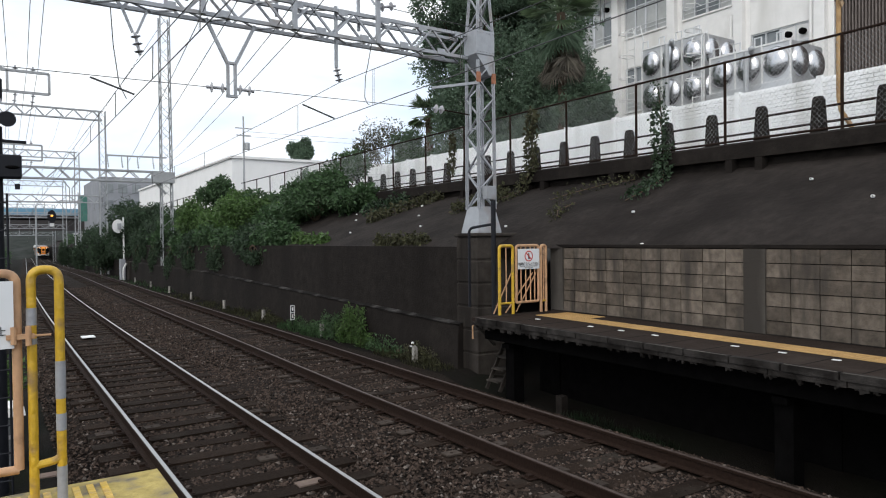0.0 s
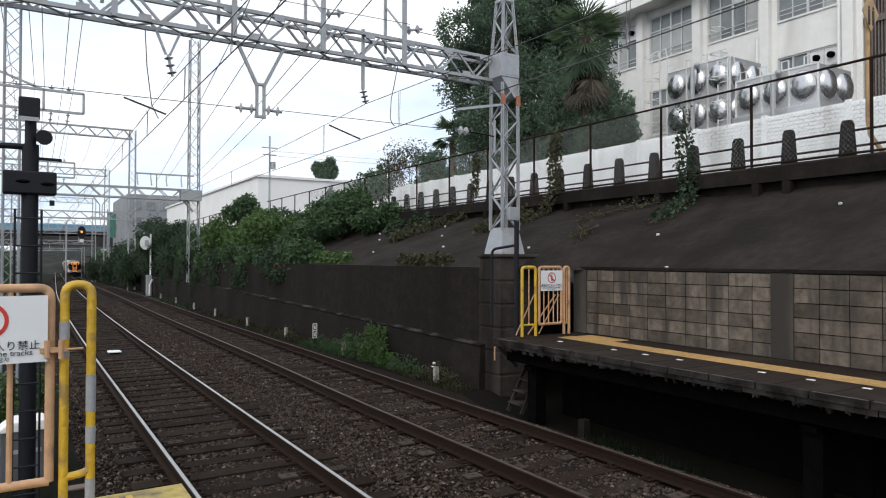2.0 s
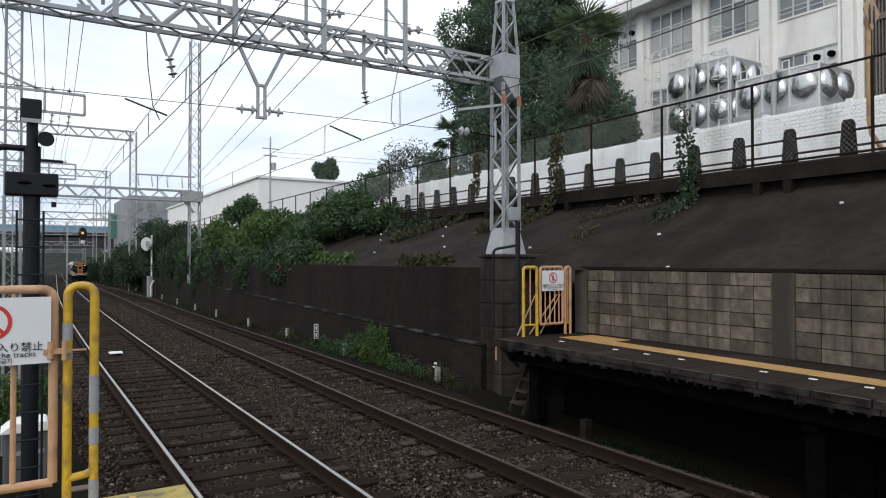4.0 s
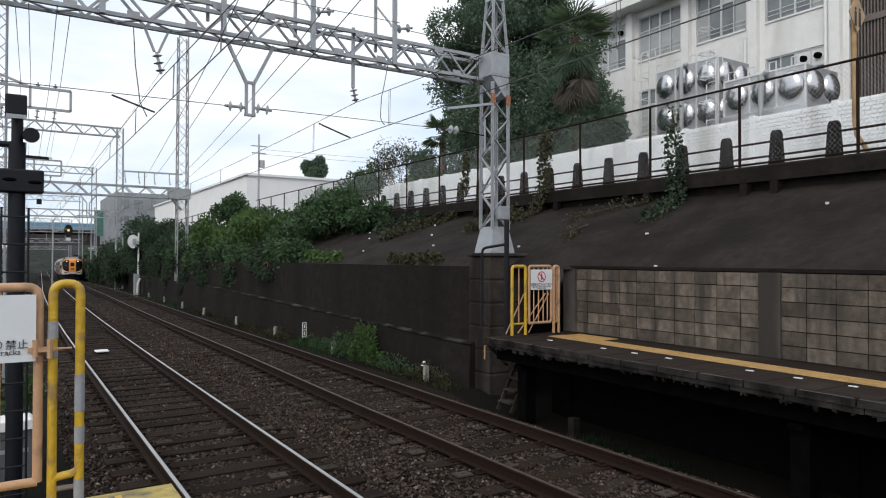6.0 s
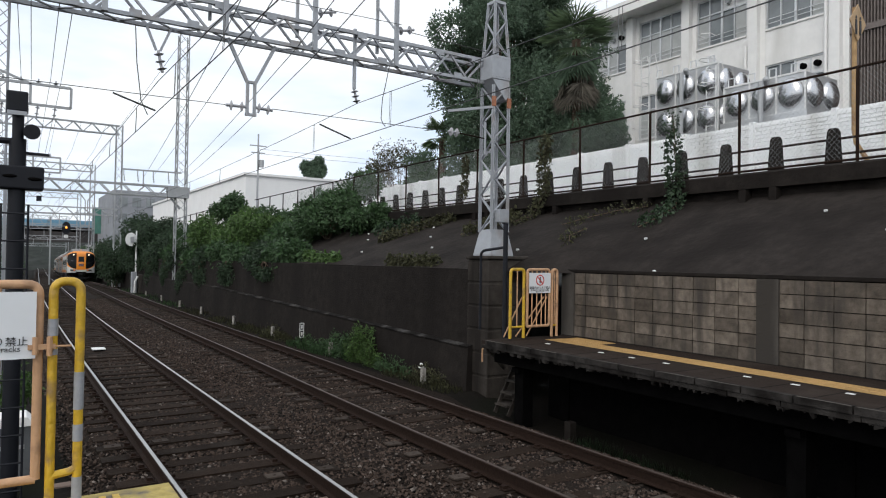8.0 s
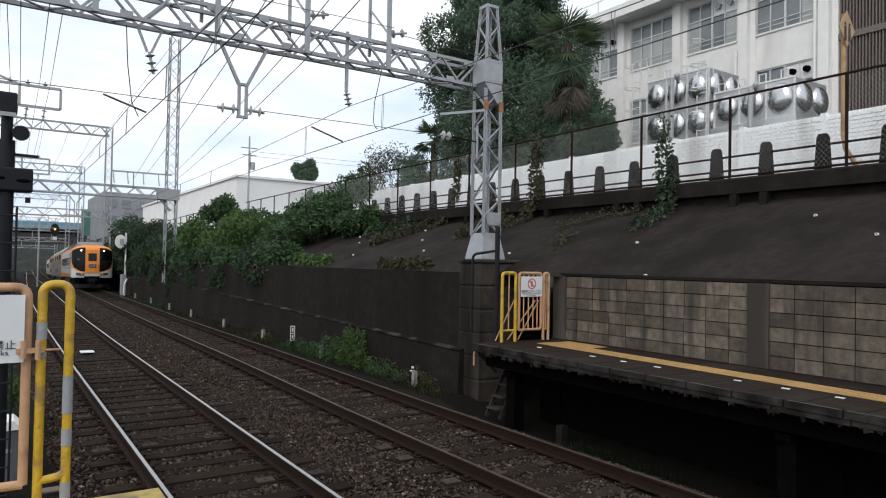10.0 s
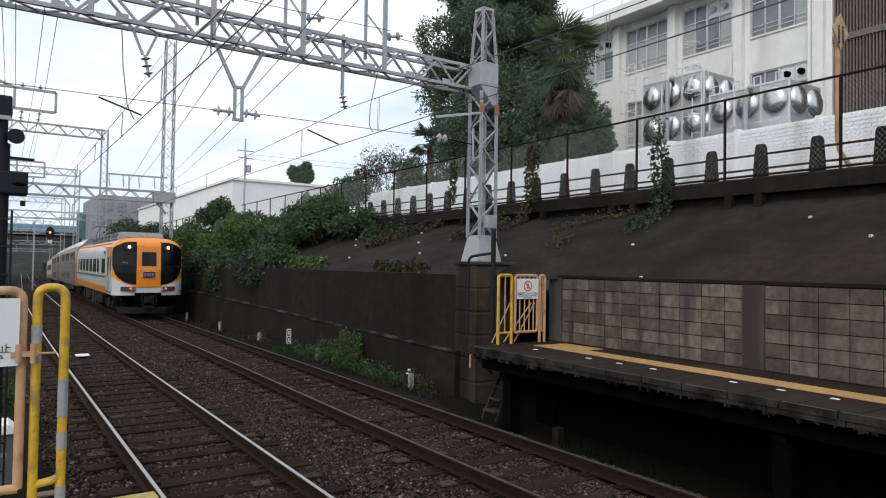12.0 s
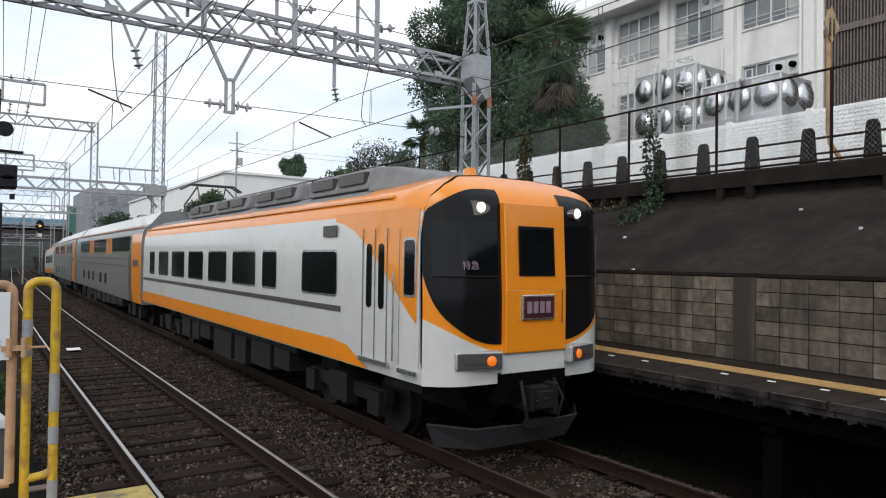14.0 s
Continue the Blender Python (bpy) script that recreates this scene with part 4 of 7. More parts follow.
def wires():
    t = thing("overhead_wires", "dark contact wires and feeder wires above the tracks", "wires", kind="stuff")

    def strand(pts, r=0.0075, name="wire"):
        part(name, Mesh().tube(pts, r, 5), M_WIRE, t)

    far = [-12, 0, 5, 11.2, 20, 30, 41, 55, 68, 95, 130, 190]
    for x, zc, up in ((1.92, 4.58, 0.47), (5.30, 4.56, 0.62)):
        strand([(x + bend(y), y, zc + dip(y)) for y in far], 0.0072, "contact_wire")
        mess = []
        for a, b in zip((-18.8, 11.2, 41, 68, 95, 130), (11.2, 41, 68, 95, 130, 190)):
            for k in range(8):
                f = k / 8
                y = a + (b - a) * f
                mess.append((x + bend(y), y, zc + up - 0.55 * (up / 0.62) * 4 * 0.25 * (1 - (2 * f - 1) ** 2) * 0.45 + dip(y)))
        strand(mess, 0.0062, "messenger_wire")
        for y in (4.9, 7.4, 9.9, 13.2, 16.8, 20.5, 24.5, 28.5, 32.5, 36.5, 45, 50, 55, 60):
            z = np.interp(y, [p[1] for p in mess], [p[2] for p in mess])
            strand([(x + bend(y), y, zc + dip(y)), (x + bend(y) + 0.01, y, float(z))], 0.004, "dropper")
            strand([(x + bend(y), y + 0.05, zc + dip(y)), (x + bend(y) + 0.01, y + 0.05, float(z))], 0.004, "dropper")
    # feeders from the brackets above the first beam to the cross arm of the second
    for a, b in (((2.92, 11.3, 5.97), (6.39, 40.7, 6.73)), ((3.34, 11.3, 5.99), (6.96, 40.7, 6.94)), ((4.17, 11.3, 6.0), (8.40, 40.7, 7.13)), ((4.54, 11.3, 5.97), (8.66, 40.7, 6.9))):
        a, b = Vector(a), Vector(b)
        strand([a.lerp(b, f) - Vector((0, 0, 0.10 * 4 * f * (1 - f))) for f in [i / 8 for i in range(9)]])
        strand([a, a + (a - b) * 0.7 + Vector((0, 0, 0.9))])
    # cross span held by the fork hanger, and the steady arms of both tracks
    strand([(-0.6, 11.2, 4.80), (3.0, 11.25, 4.85)], 0.006, "cross_span")
    strand([(3.72, 11.15, 4.86), (7.3, 11.05, 4.87)], 0.006, "cross_span")
    for x, z in ((1.90, 4.60), (5.19, 4.53)):
        part("steady_arm", Mesh().tube([(x - 0.60, 11.2, z + 0.19), (x, 11.2, z)], 0.014, 6), M_WIRE, t)
    strand([(1.59, 11.2, 5.86), (1.62, 11.2, 5.3), (1.67, 11.2, 4.9), (1.69, 11.2, 4.73), (1.79, 11.2, 4.52)], 0.008, "jumper")
    part("jumper", Mesh().tube([(5.96, 11.2, 6.0), (5.88, 11.2, 5.6), (5.82, 11.2, 5.34), (5.80, 11.2, 4.97), (5.84, 11.2, 4.88), (5.89, 11.2, 4.84)], 0.008, 5), M_WIRE, t)
    strand([(6.0, 11.2, 6.7), (8.3, 11.1, 6.6)], 0.007)
    strand([(2.9, 11.0, 6.65), (6.1, 11.0, 6.72)], 0.006)
    # feeders over the near side frames
    for xa, za, xb, zb in ((0.25, 6.85, 0.09, 5.98), (0.47, 6.79, 0.26, 5.90), (0.89, 6.82, 0.61, 5.92), (1.12, 6.75, 0.79, 5.97), (-0.2, 6.8, -0.25, 5.95)):
        strand([(xb - 0.03, 11.2, zb + 0.05), (xa, 20, za), (xa + 0.1, 30, 6.2), (xa + 0.1, 41, 6.5), (xa + 0.3, 68, 6.6)], 0.006)
    # high lines over the portals, up from the tall mast
    for i in range(4):
        x = 1.0 + 2.0 * i
        strand([(x + bend(y) * 0.5, y, z) for y, z in ((68, 14.2), (82, 13.4), (95, 13.6), (112, 12.6), (130, 12.7), (190, 11.8))], 0.012)
    strand([(8.5, 41, 15.0), (8.6, 68, 14.1), (9.1, 95, 13.5)], 0.012)
    # lines above the road to the pole
    for z in (11.2, 11.6):
        strand([(18, 57, z), (40, 52, z - 0.6)], 0.012)


gantry_one()
gantry_two()
high_portals()
side_frames()
wires()


# ---- top of the slope: stubs, chain-link fence, white wall ----
def upper_fence():
    stub = Mesh().box(-0.08, 0.08, -0.12, 0.12, 0.0, 0.6, taper=(0.75, 0.72))
    stub.box(-0.06, 0.06, -0.0865, 0.0865, 0.6, 0.66, taper=(0.75, 0.7))
    data = stub.data("guard_stub", M_DARKCON)
    for i in range(44):
        y = 2.05 + 1.05 * i
        o = tagged(part("guard_stub", data), "dark tapered concrete guard stub on the kerb", "guard post", group="guard stubs")
        o.matrix_basis = pose(12.06 + bend(y), y, 4.1 + dip(y) * 0.4, 0, 0, 2 * math.sin(i * 7.1))
    rl = thing("guard_rail", "two rusty pipes running through the guard stubs", "rail")
    for z in (0.20, 0.47):
        part("pipe", Mesh().tube([(12.06 + bend(y), y, 4.1 + z + dip(y) * 0.4) for y in range(-8, 49, 3)], 0.022, 8), M_RUST, rl, smooth=True)
    fe = thing("chain_link_fence", "rusty chain-link fence along the top of the slope", "fence")
    post = Mesh().tube([(0, 0, 0), (0, 0, 1.62)], 0.028, 8).data("post", M_RUST, True)
    for i in range(20):
        y = -2.9 + 2.17 * i
        part("post", post, None, fe, at=pose(11.9 + bend(y), y, 4.1 + dip(y) * 0.4))
    for z in (1.6, 0.06):
        part("rail_pipe", Mesh().tube([(11.9 + bend(y), y, 4.1 + z + dip(y) * 0.4) for y in range(-3, 40, 2)], 0.022, 6), M_RUST, fe)
    wm = Mesh()
    h, step = 1.54, 0.085
    y = -4.0
    while y < 33:
        for s in (1, -1):
            a = (11.9 + bend(y), y, 4.16)
            b = (11.9 + bend(y + s * h * 0.9), y + s * h * 0.9, 4.16 + h)
            wm.tube([a, b], 0.0018, 3, cap=False)
        y += step
    tagged(part("wire_mesh", wm, M_STEELFAR, fe, "diamond wire mesh"), kind="stuff")
    # farther along: plain posts and rails on the skyline
    ff = thing("street_fence", "dark railing fence along the street farther off", "fence")
    fp = Mesh().tube([(0, 0, 0), (0, 0, 1.75)], 0.035, 6).data("post", M_RUST)
    for i in range(26):
        y = 41 + 2.4 * i
        part("post", fp, None, ff, at=pose(12.0 + bend(y), y, 4.1 + dip(y) * 0.4))
    for z in (1.7, 0.9):
        part("rail_pipe", Mesh().tube([(12.0 + bend(y), y, 4.1 + z + dip(y) * 0.4) for y in range(41, 103, 4)], 0.025, 6), M_RUST, ff)


def white_wall():
    w = thing("panel_wall", "white precast panel wall with raised brick pattern", "wall", kind="structure")
    slab = Mesh().box(15.5, 15.62, 0, 1.98, 4.05, 5.86)
    rib = Mesh()
    for k in range(19):
        z = 4.12 + 0.09 * k
        for j in range(8):
            y0 = 0.04 + 0.245 * j + (0.12 if k % 2 else 0.0)
            y1 = min(y0 + 0.228, 1.95)
            if y1 - y0 > 0.05:
                rib.box(15.48, 15.502, y0, y1, z, z + 0.074)
    sd, rd = slab.data("panel", M_WHITEPANEL), rib.data("brick_relief", M_WHITEPANEL)
    pd = Mesh().box(15.44, 15.64, -0.06, 0.06, 4.05, 5.9).data("panel_post", M_WHITEPANEL)
    for i in range(19):
        y = -4 + 2.0 * i
        p = part("panel", sd, None, w, at=pose(0, y, 0))
        tagged(part("brick_relief", rd, None, p), kind="stuff")
        part("panel_post", pd, None, w, at=pose(0, y, 0))


upper_fence()
white_wall()


# ---- school building behind ----
def school():
    X = 28.0
    b = thing("school_building", "cream three-storey concrete school building with many windows", "building")
    y0, y1, pitch = 14.35, 39.3, 3.55
    bays = 7
    for z0, z1 in [(4.1, 5.3), (7.35, 8.9), (11.15, 12.75), (15.05, 15.42)]:
        part("wall", Mesh().box(X, X + 0.3, y0, y1, z0, z1), M_FACADE, b)
    for i in range(bays + 1):
        y = y0 + pitch * i
        part("wall_pier", Mesh().box(X - 0.02, X + 0.28, y - 0.45, y + 0.45, 4.1, 15.42), M_FACADE, b)
    part("wall", Mesh().box(X + 0.31, X + 12, y0, y1, 4.1, 15.42), M_FACADE, b)
    for i in range(bays + 1):
        y = y0 + pitch * i
        part("pilaster", Mesh().box(X - 0.3, X + 0.01, y - 0.22, y + 0.22, 4.1, 15.42), M_FACADE, b, bevel=0.02)
    part("roof", Mesh().box(X - 1.1, X + 12, y0 - 0.2, y1, 15.42, 15.7).box(X - 1.2, X - 1.05, y0 - 0.2, y1, 15.38, 16.0), M_FACADE, b, "flat roof with overhanging eaves")
    rail_m = Mesh()
    for i in range(13):
        rail_m.beam((X - 0.6, y0 + 2.0 * i, 15.7), (X - 0.6, y0 + 2.0 * i, 16.9), 0.05)
    rail_m.beam((X - 0.6, y0, 16.9), (X - 0.6, y1, 16.9), 0.05)
    part("roof_railing", rail_m, M_WHITE, b)
    rng = random.Random(4)
    for i in range(bays):
        ya, yb = y0 + pitch * i + 0.46, y0 + pitch * (i + 1) - 0.46
        for z0, z1 in ((5.3, 7.35), (8.9, 11.15), (12.75, 15.05)):
            w = part("window", Mesh().box(X + 0.12, X + 0.16, ya, yb, z0, z1), M_WINGLASS, b)
            fr = Mesh()
            zt = z0 + (z1 - z0) * 0.66
            for z in (z0 + 0.03, zt, z1 - 0.03):
                fr.box(X + 0.05, X + 0.13, ya, yb, z - 0.03, z + 0.03)
            n = 4
            for k in range(n + 1):
                y = ya + (yb - ya) * k / n
                wd = 0.05 if k in (0, 2, 4) else 0.028
                fr.box(X + 0.045, X + 0.13, max(y - wd, ya), min(y + wd, yb), z0, z1)
            part("window_frame", fr, M_ALU, w)
            for k in range(n):
                a, c = ya + (yb - ya) * k / n + 0.05, ya + (yb - ya) * (k + 1) / n - 0.05
                if rng.random() < 0.55:
                    part("curtain", Mesh().box(X + 0.10, X + 0.121, a, c, z0 + 0.06, zt - 0.03), M_CURTAIN, w)
            if rng.random() < 0.6:
                pn = part("fan_panel", Mesh().box(X + 0.09, X + 0.124, ya + 0.05, ya + (yb - ya) * 0.48, zt + 0.03, z1 - 0.05), M_WHITE, w)
                for f in (0.13, 0.36):
                    y = ya + (yb - ya) * f
                    part("vent_hood", Mesh().tube([(X + 0.09, y, zt + 0.38), (X - 0.1, y, zt + 0.36)], 0.13, 12), M_DARK if rng.random() < 0.5 else M_STEELFAR, pn)
            sill = Mesh().box(X - 0.06, X + 0.1, ya, yb, z0 - 0.07, z0)
            part("window_sill", sill, M_FACADE, w)
            gr = Mesh()
            for z in (z0 + 0.25, z0 + 0.45):
                gr.beam((X + 0.02, ya, z), (X + 0.02, yb, z), 0.025)
            part("guard_bar", gr, M_ALU, w)
    part("downpipe", Mesh().tube([(X - 0.25, y0 + 0.35, 4.1), (X - 0.25, y0 + 0.35, 15.4)], 0.07, 8), M_FACADE, b)
    part("downpipe", Mesh().tube([(X - 0.25, y0 + pitch + 0.35, 4.1), (X - 0.25, y0 + pitch + 0.35, 12.2)], 0.07, 8), M_FACADE, b)
    # stair tower with a lattice of brown tiles
    s = thing("stair_tower", "brown brick-lattice stair tower beside the school", "building")
    part("core", Mesh().box(28.2, 34, 4.0, 14.1, 4.1, 19.0), M_BROWNTILE, s)
    lv = Mesh()
    for k in range(84):
        y = 4.0 + 0.12 * k
        lv.box(28.06, 28.2, y - 0.025, y + 0.025, 4.1, 19.0)
    for z in (7.9, 11.6, 15.3):
        lv.box(28.0, 28.2, 4.0, 14.1, z, z + 0.25)
    tagged(part("louvres", lv, M_BROWNTILE, s, "fine upright brown louvres"), kind="stuff")
    part("corner_pipe", Mesh().tube([(27.8, 14.2, 4.1), (27.8, 14.2, 10.4), (28.0, 14.2, 10.8), (28.2, 14.2, 10.8)], 0.1, 8), M_FACADE, s, "pale drain pipe")
    lat = Mesh()
    for k in range(20):
        z = 4.3 + 0.2 * k
        lat.box(27.93, 28.04, 11.0, 14.0, z, z + 0.06)
    for k in range(16):
        y = 11.0 + 0.2 * k
        lat.box(27.94, 28.03, y - 0.03, y + 0.03, 4.3, 8.2)
    tagged(part("tile_lattice", lat, M_BROWNTILE, s, "open tile screen"), kind="stuff")
    part("window", Mesh().box(28.1, 28.19, 5.2, 7.6, 9.2, 11.2), M_WINGLASS, s)
    part("window_frame", Mesh().box(28.0, 28.12, 5.1, 5.2, 9.1, 11.3).box(28.0, 28.12, 6.35, 6.45, 9.1, 11.3).box(28.0, 28.12, 7.6, 7.7, 9.1, 11.3).box(28.0, 28.12, 5.1, 7.7, 11.2, 11.3), M_ALU, s)


def tanks():
    X = 22.0
    for y0, ny, z0, nz, d, sy, sz in ((15.55, 3, 7.25, 2, 2, 0.95, 1.3), (12.3, 3, 7.5, 1, 2, 1.0, 1.3)):
        t = thing("water_tank", "shiny stainless steel panel water tank with domed panels", "water tank", group="water tanks")
        s = sy
        part("tank_body", Mesh().box(X, X + d * s, y0, y0 + ny * sy, z0, z0 + nz * sz), M_TANKFRAME, t, bevel=0.03)
        rings = []
        for k in range(6):
            r = math.cos(k / 5 * math.pi / 2 * 0.98)
            h = 0.24 * math.sin(k / 5 * math.pi / 2)
            rings.append([(-h, 0.45 * sy * r * math.cos(a), 0.40 * sz * r * math.sin(a)) for a in [i * math.pi / 12 for i in range(24)]])
        dd = Mesh().loft(rings).data("domed_panel", M_TANK, True)
        for i in range(ny):
            for j in range(nz):
                part("domed_panel", dd, None, t, at=pose(X, y0 + sy * (i + 0.5), z0 + sz * (j + 0.5)))
        for i in range(d):
            for j in range(nz):
                part("domed_panel", dd, None, t, at=pose(X + s * (i + 0.5), y0, z0 + sz * (j + 0.5), 0, 0, 90))
        for i in range(ny + 1):
            part("flange", Mesh().box(X - 0.03, X - 0.001, y0 + sy * i - 0.03, y0 + sy * i + 0.03, z0, z0 + nz * sz), M_WHITE, t)
        for j in range(nz + 1):
            part("flange", Mesh().box(X - 0.035, X - 0.002, y0, y0 + ny * sy, z0 + sz * j - 0.03, z0 + sz * j + 0.03), M_WHITE, t)
        part("stand", Mesh().box(X - 0.1, X + d * s + 0.1, y0 - 0.1, y0 + ny * sy + 0.1, z0 - 0.9, z0), M_TANKFRAME, t)
        for xx in (X + 0.1, X + d * s - 0.1):
            for yy in (y0 + 0.1, y0 + ny * sy - 0.1):
                part("leg", Mesh().box(xx - 0.15, xx + 0.15, yy - 0.15, yy + 0.15, 4.05, z0 - 0.9), M_CON, t)
        lad = Mesh()
        yl = y0 + ny * sy + 0.25
        zt = z0 + nz * sz
        for e in (0, 0.4):
            lad.tube([(X - 0.15, yl + e, 4.5), (X - 0.15, yl + e, zt + 0.9), (X + 0.2, yl + e, zt + 1.1), (X + 0.4, yl + e, zt + 0.4)], 0.025, 6)
        for k in range(16):
            z = 4.7 + 0.35 * k
            if z < zt + 0.8:
                lad.tube([(X - 0.15, yl, z), (X - 0.15, yl + 0.4, z)], 0.015, 5)
        for k in range(4):
            z = z0 + 0.6 + 0.9 * k
            lad.tube([(X - 0.15, yl, z), (X - 0.55, yl - 0.05, z), (X - 0.75, yl + 0.2, z), (X - 0.55, yl + 0.45, z), (X - 0.15, yl + 0.4, z)], 0.02, 5)
        part("ladder", lad, M_WHITE, t, "white caged ladder")
        for k in range(4):
            top = Mesh().tube([(X + 0.3, y0 + 0.4 + 0.8 * k, zt), (X + 0.3, y0 + 0.4 + 0.8 * k, zt + 0.4), (X + 0.3, y0 + 0.65 + 0.8 * k, zt + 0.4), (X + 0.3, y0 + 0.65 + 0.8 * k, zt + 0.1)], 0.03, 6)
            part("vent_pipe", top, M_ALU, t)
        part("supply_pipe", Mesh().tube([(X - 0.45, y0 + 1.3, 4.2), (X - 0.45, y0 + 1.3, zt - 0.2), (X - 0.1, y0 + 1.3, zt - 0.15)], 0.09, 10), M_STEELFAR, t, smooth=True)
        part("valve", Mesh().ball((X - 0.3, y0 + 1.2, zt - 0.1), 0.11), M_STEELFAR, t)
    h = Mesh().box(22.3, 22.8, 16.2, 16.7, 9.85, 10.3)
    tagged(part("control_box", h, M_WHITE, bevel=0.03), "small white control box on top of the tank", "box")


def crossing_sign():
    t = thing("school_crossing_sign", "faded tan diamond crossing sign on a bent rusty pole", "road sign")
    part("pole", Mesh().tube([(12.3, 5.78, 4.1), (12.32, 5.84, 4.22), (12.36, 6.02, 4.5), (12.4, 6.08, 4.75), (12.4, 6.08, 6.9)], 0.04, 10), mat("rust_yellow_pole", (0.42, 0.27, 0.13), 0.7, var=0.25, stain=(0.2, 0.1, 0.05), stain_at=0.6), t, smooth=True)
    d = Mesh().loft([[(12.4 + x, y, 6.62 + z) for x, z in ((-0.28, 0.0), (0, -0.33), (0.28, 0.0), (0, 0.33))] for y in (6.02, 6.035)])
    part("plate", d, mat("faded_yellow_plate", (0.40, 0.27, 0.15), 0.6, var=0.2, scale=6), t, bevel=0.01)
    f = Mesh()
    for x in (12.33, 12.47):
        f.box(x - 0.03, x + 0.03, 6.012, 6.019, 6.50, 6.66)
        f.ball((x, 6.015, 6.70), 0.03, 0.004, 0.03)
        f.box(x - 0.03, x - 0.008, 6.012, 6.019, 6.40, 6.50)
        f.box(x + 0.008, x + 0.03, 6.012, 6.019, 6.40, 6.50)
    part("symbol", f, M_PRINT, t)


school()
tanks()
crossing_sign()


# ---- plants ----
def leaf_mesh(name, clumps, count, size, material, seed, droop=0.3, narrow=0.5):
    """Many small pointed leaves round clumps (x, y, z, rx, ry, rz), thicker towards the outside of each clump."""
    rng = np.random.default_rng(seed)
    cl = np.array(clumps, float)
    wts = (cl[:, 3] * cl[:, 4] * cl[:, 5]) ** 0.67
    idx = rng.choice(len(cl), count, p=wts / wts.sum())
    d = rng.normal(size=(count, 3))
    d /= np.linalg.norm(d, axis=1)[:, None]
    rad = 0.55 + 0.5 * rng.random(count) ** 0.6
    bump = 1 + 0.22 * np.sin(d[:, 0] * 7 + idx) * np.cos(d[:, 1] * 6 + idx * 2) + 0.12 * np.sin(d[:, 2] * 13 + idx)
    c = cl[idx, :3] + d * cl[idx, 3:] * (rad * bump)[:, None]
    s = size * (0.6 + 0.8 * rng.random(count))
    axis = d * 0.5 + rng.normal(size=(count, 3)) * 0.6
    axis[:, 2] -= droop
    axis /= np.linalg.norm(axis, axis=1)[:, None]
    side = np.cross(axis, rng.normal(size=(count, 3)))
    side /= np.linalg.norm(side, axis=1)[:, None]
    nrm = np.cross(axis, side)
    a, b = axis * s[:, None], side * (s * narrow)[:, None]
    fold = nrm * (s * 0.12)[:, None]
    v = np.stack([c, c + a * 0.45 + b * 0.5 + fold, c + a, c + a * 0.45 - b * 0.5 + fold], 1).reshape(-1, 3)
    k = 4 * np.arange(count)[:, None]
    f = np.concatenate([k + np.array([[0, 1, 2]]), k + np.array([[0, 2, 3]])], 0)
    me = bpy.data.meshes.new(name)
    me.from_pydata(v.tolist(), [], f.tolist())
    me.materials.append(material)
    return me


def limbs(m, base, tips, r):
    """A tapered trunk with limbs to the tips."""
    base = Vector(base)
    for i, tip in enumerate(tips):
        tip = Vector(tip)
        mid = base.lerp(tip, 0.5) + Vector((0.1 * math.sin(i * 2.1), 0.1 * math.cos(i * 1.7), 0.12))
        m.tube([base, mid, tip], [r * 0.6, r * 0.35, r * 0.08], 7)
    return m


def shrub(x, y, z, rx, ry, rz, count, size, material, seed, label, name="shrub", narrow=0.5, base_z=None):
    rng = random.Random(seed)
    t = thing(name, label, name)
    clumps = [(x, y, z, rx * 0.62, ry * 0.62, rz * 0.62)]
    for i in range(9):
        a, e = rng.uniform(0, 6.28), rng.uniform(-0.5, 1.0)
        q = rng.uniform(0.45, 0.8)
        clumps.append((x + rx * q * math.cos(a) * math.cos(e), y + ry * q * math.sin(a) * math.cos(e), z + rz * q * math.sin(e), rx * rng.uniform(0.3, 0.5), ry * rng.uniform(0.3, 0.5), rz * rng.uniform(0.3, 0.5)))
    bz = base_z if base_z is not None else z - rz
    st = Mesh()
    limbs(st, (x, y, bz), [(c[0], c[1], c[2]) for c in clumps[:6]], 0.06)
    part("stems", st, M_BARK, t)
    part("foliage", leaf_mesh("foliage", clumps, count, size, material, seed, narrow=narrow), None, t)
    return t


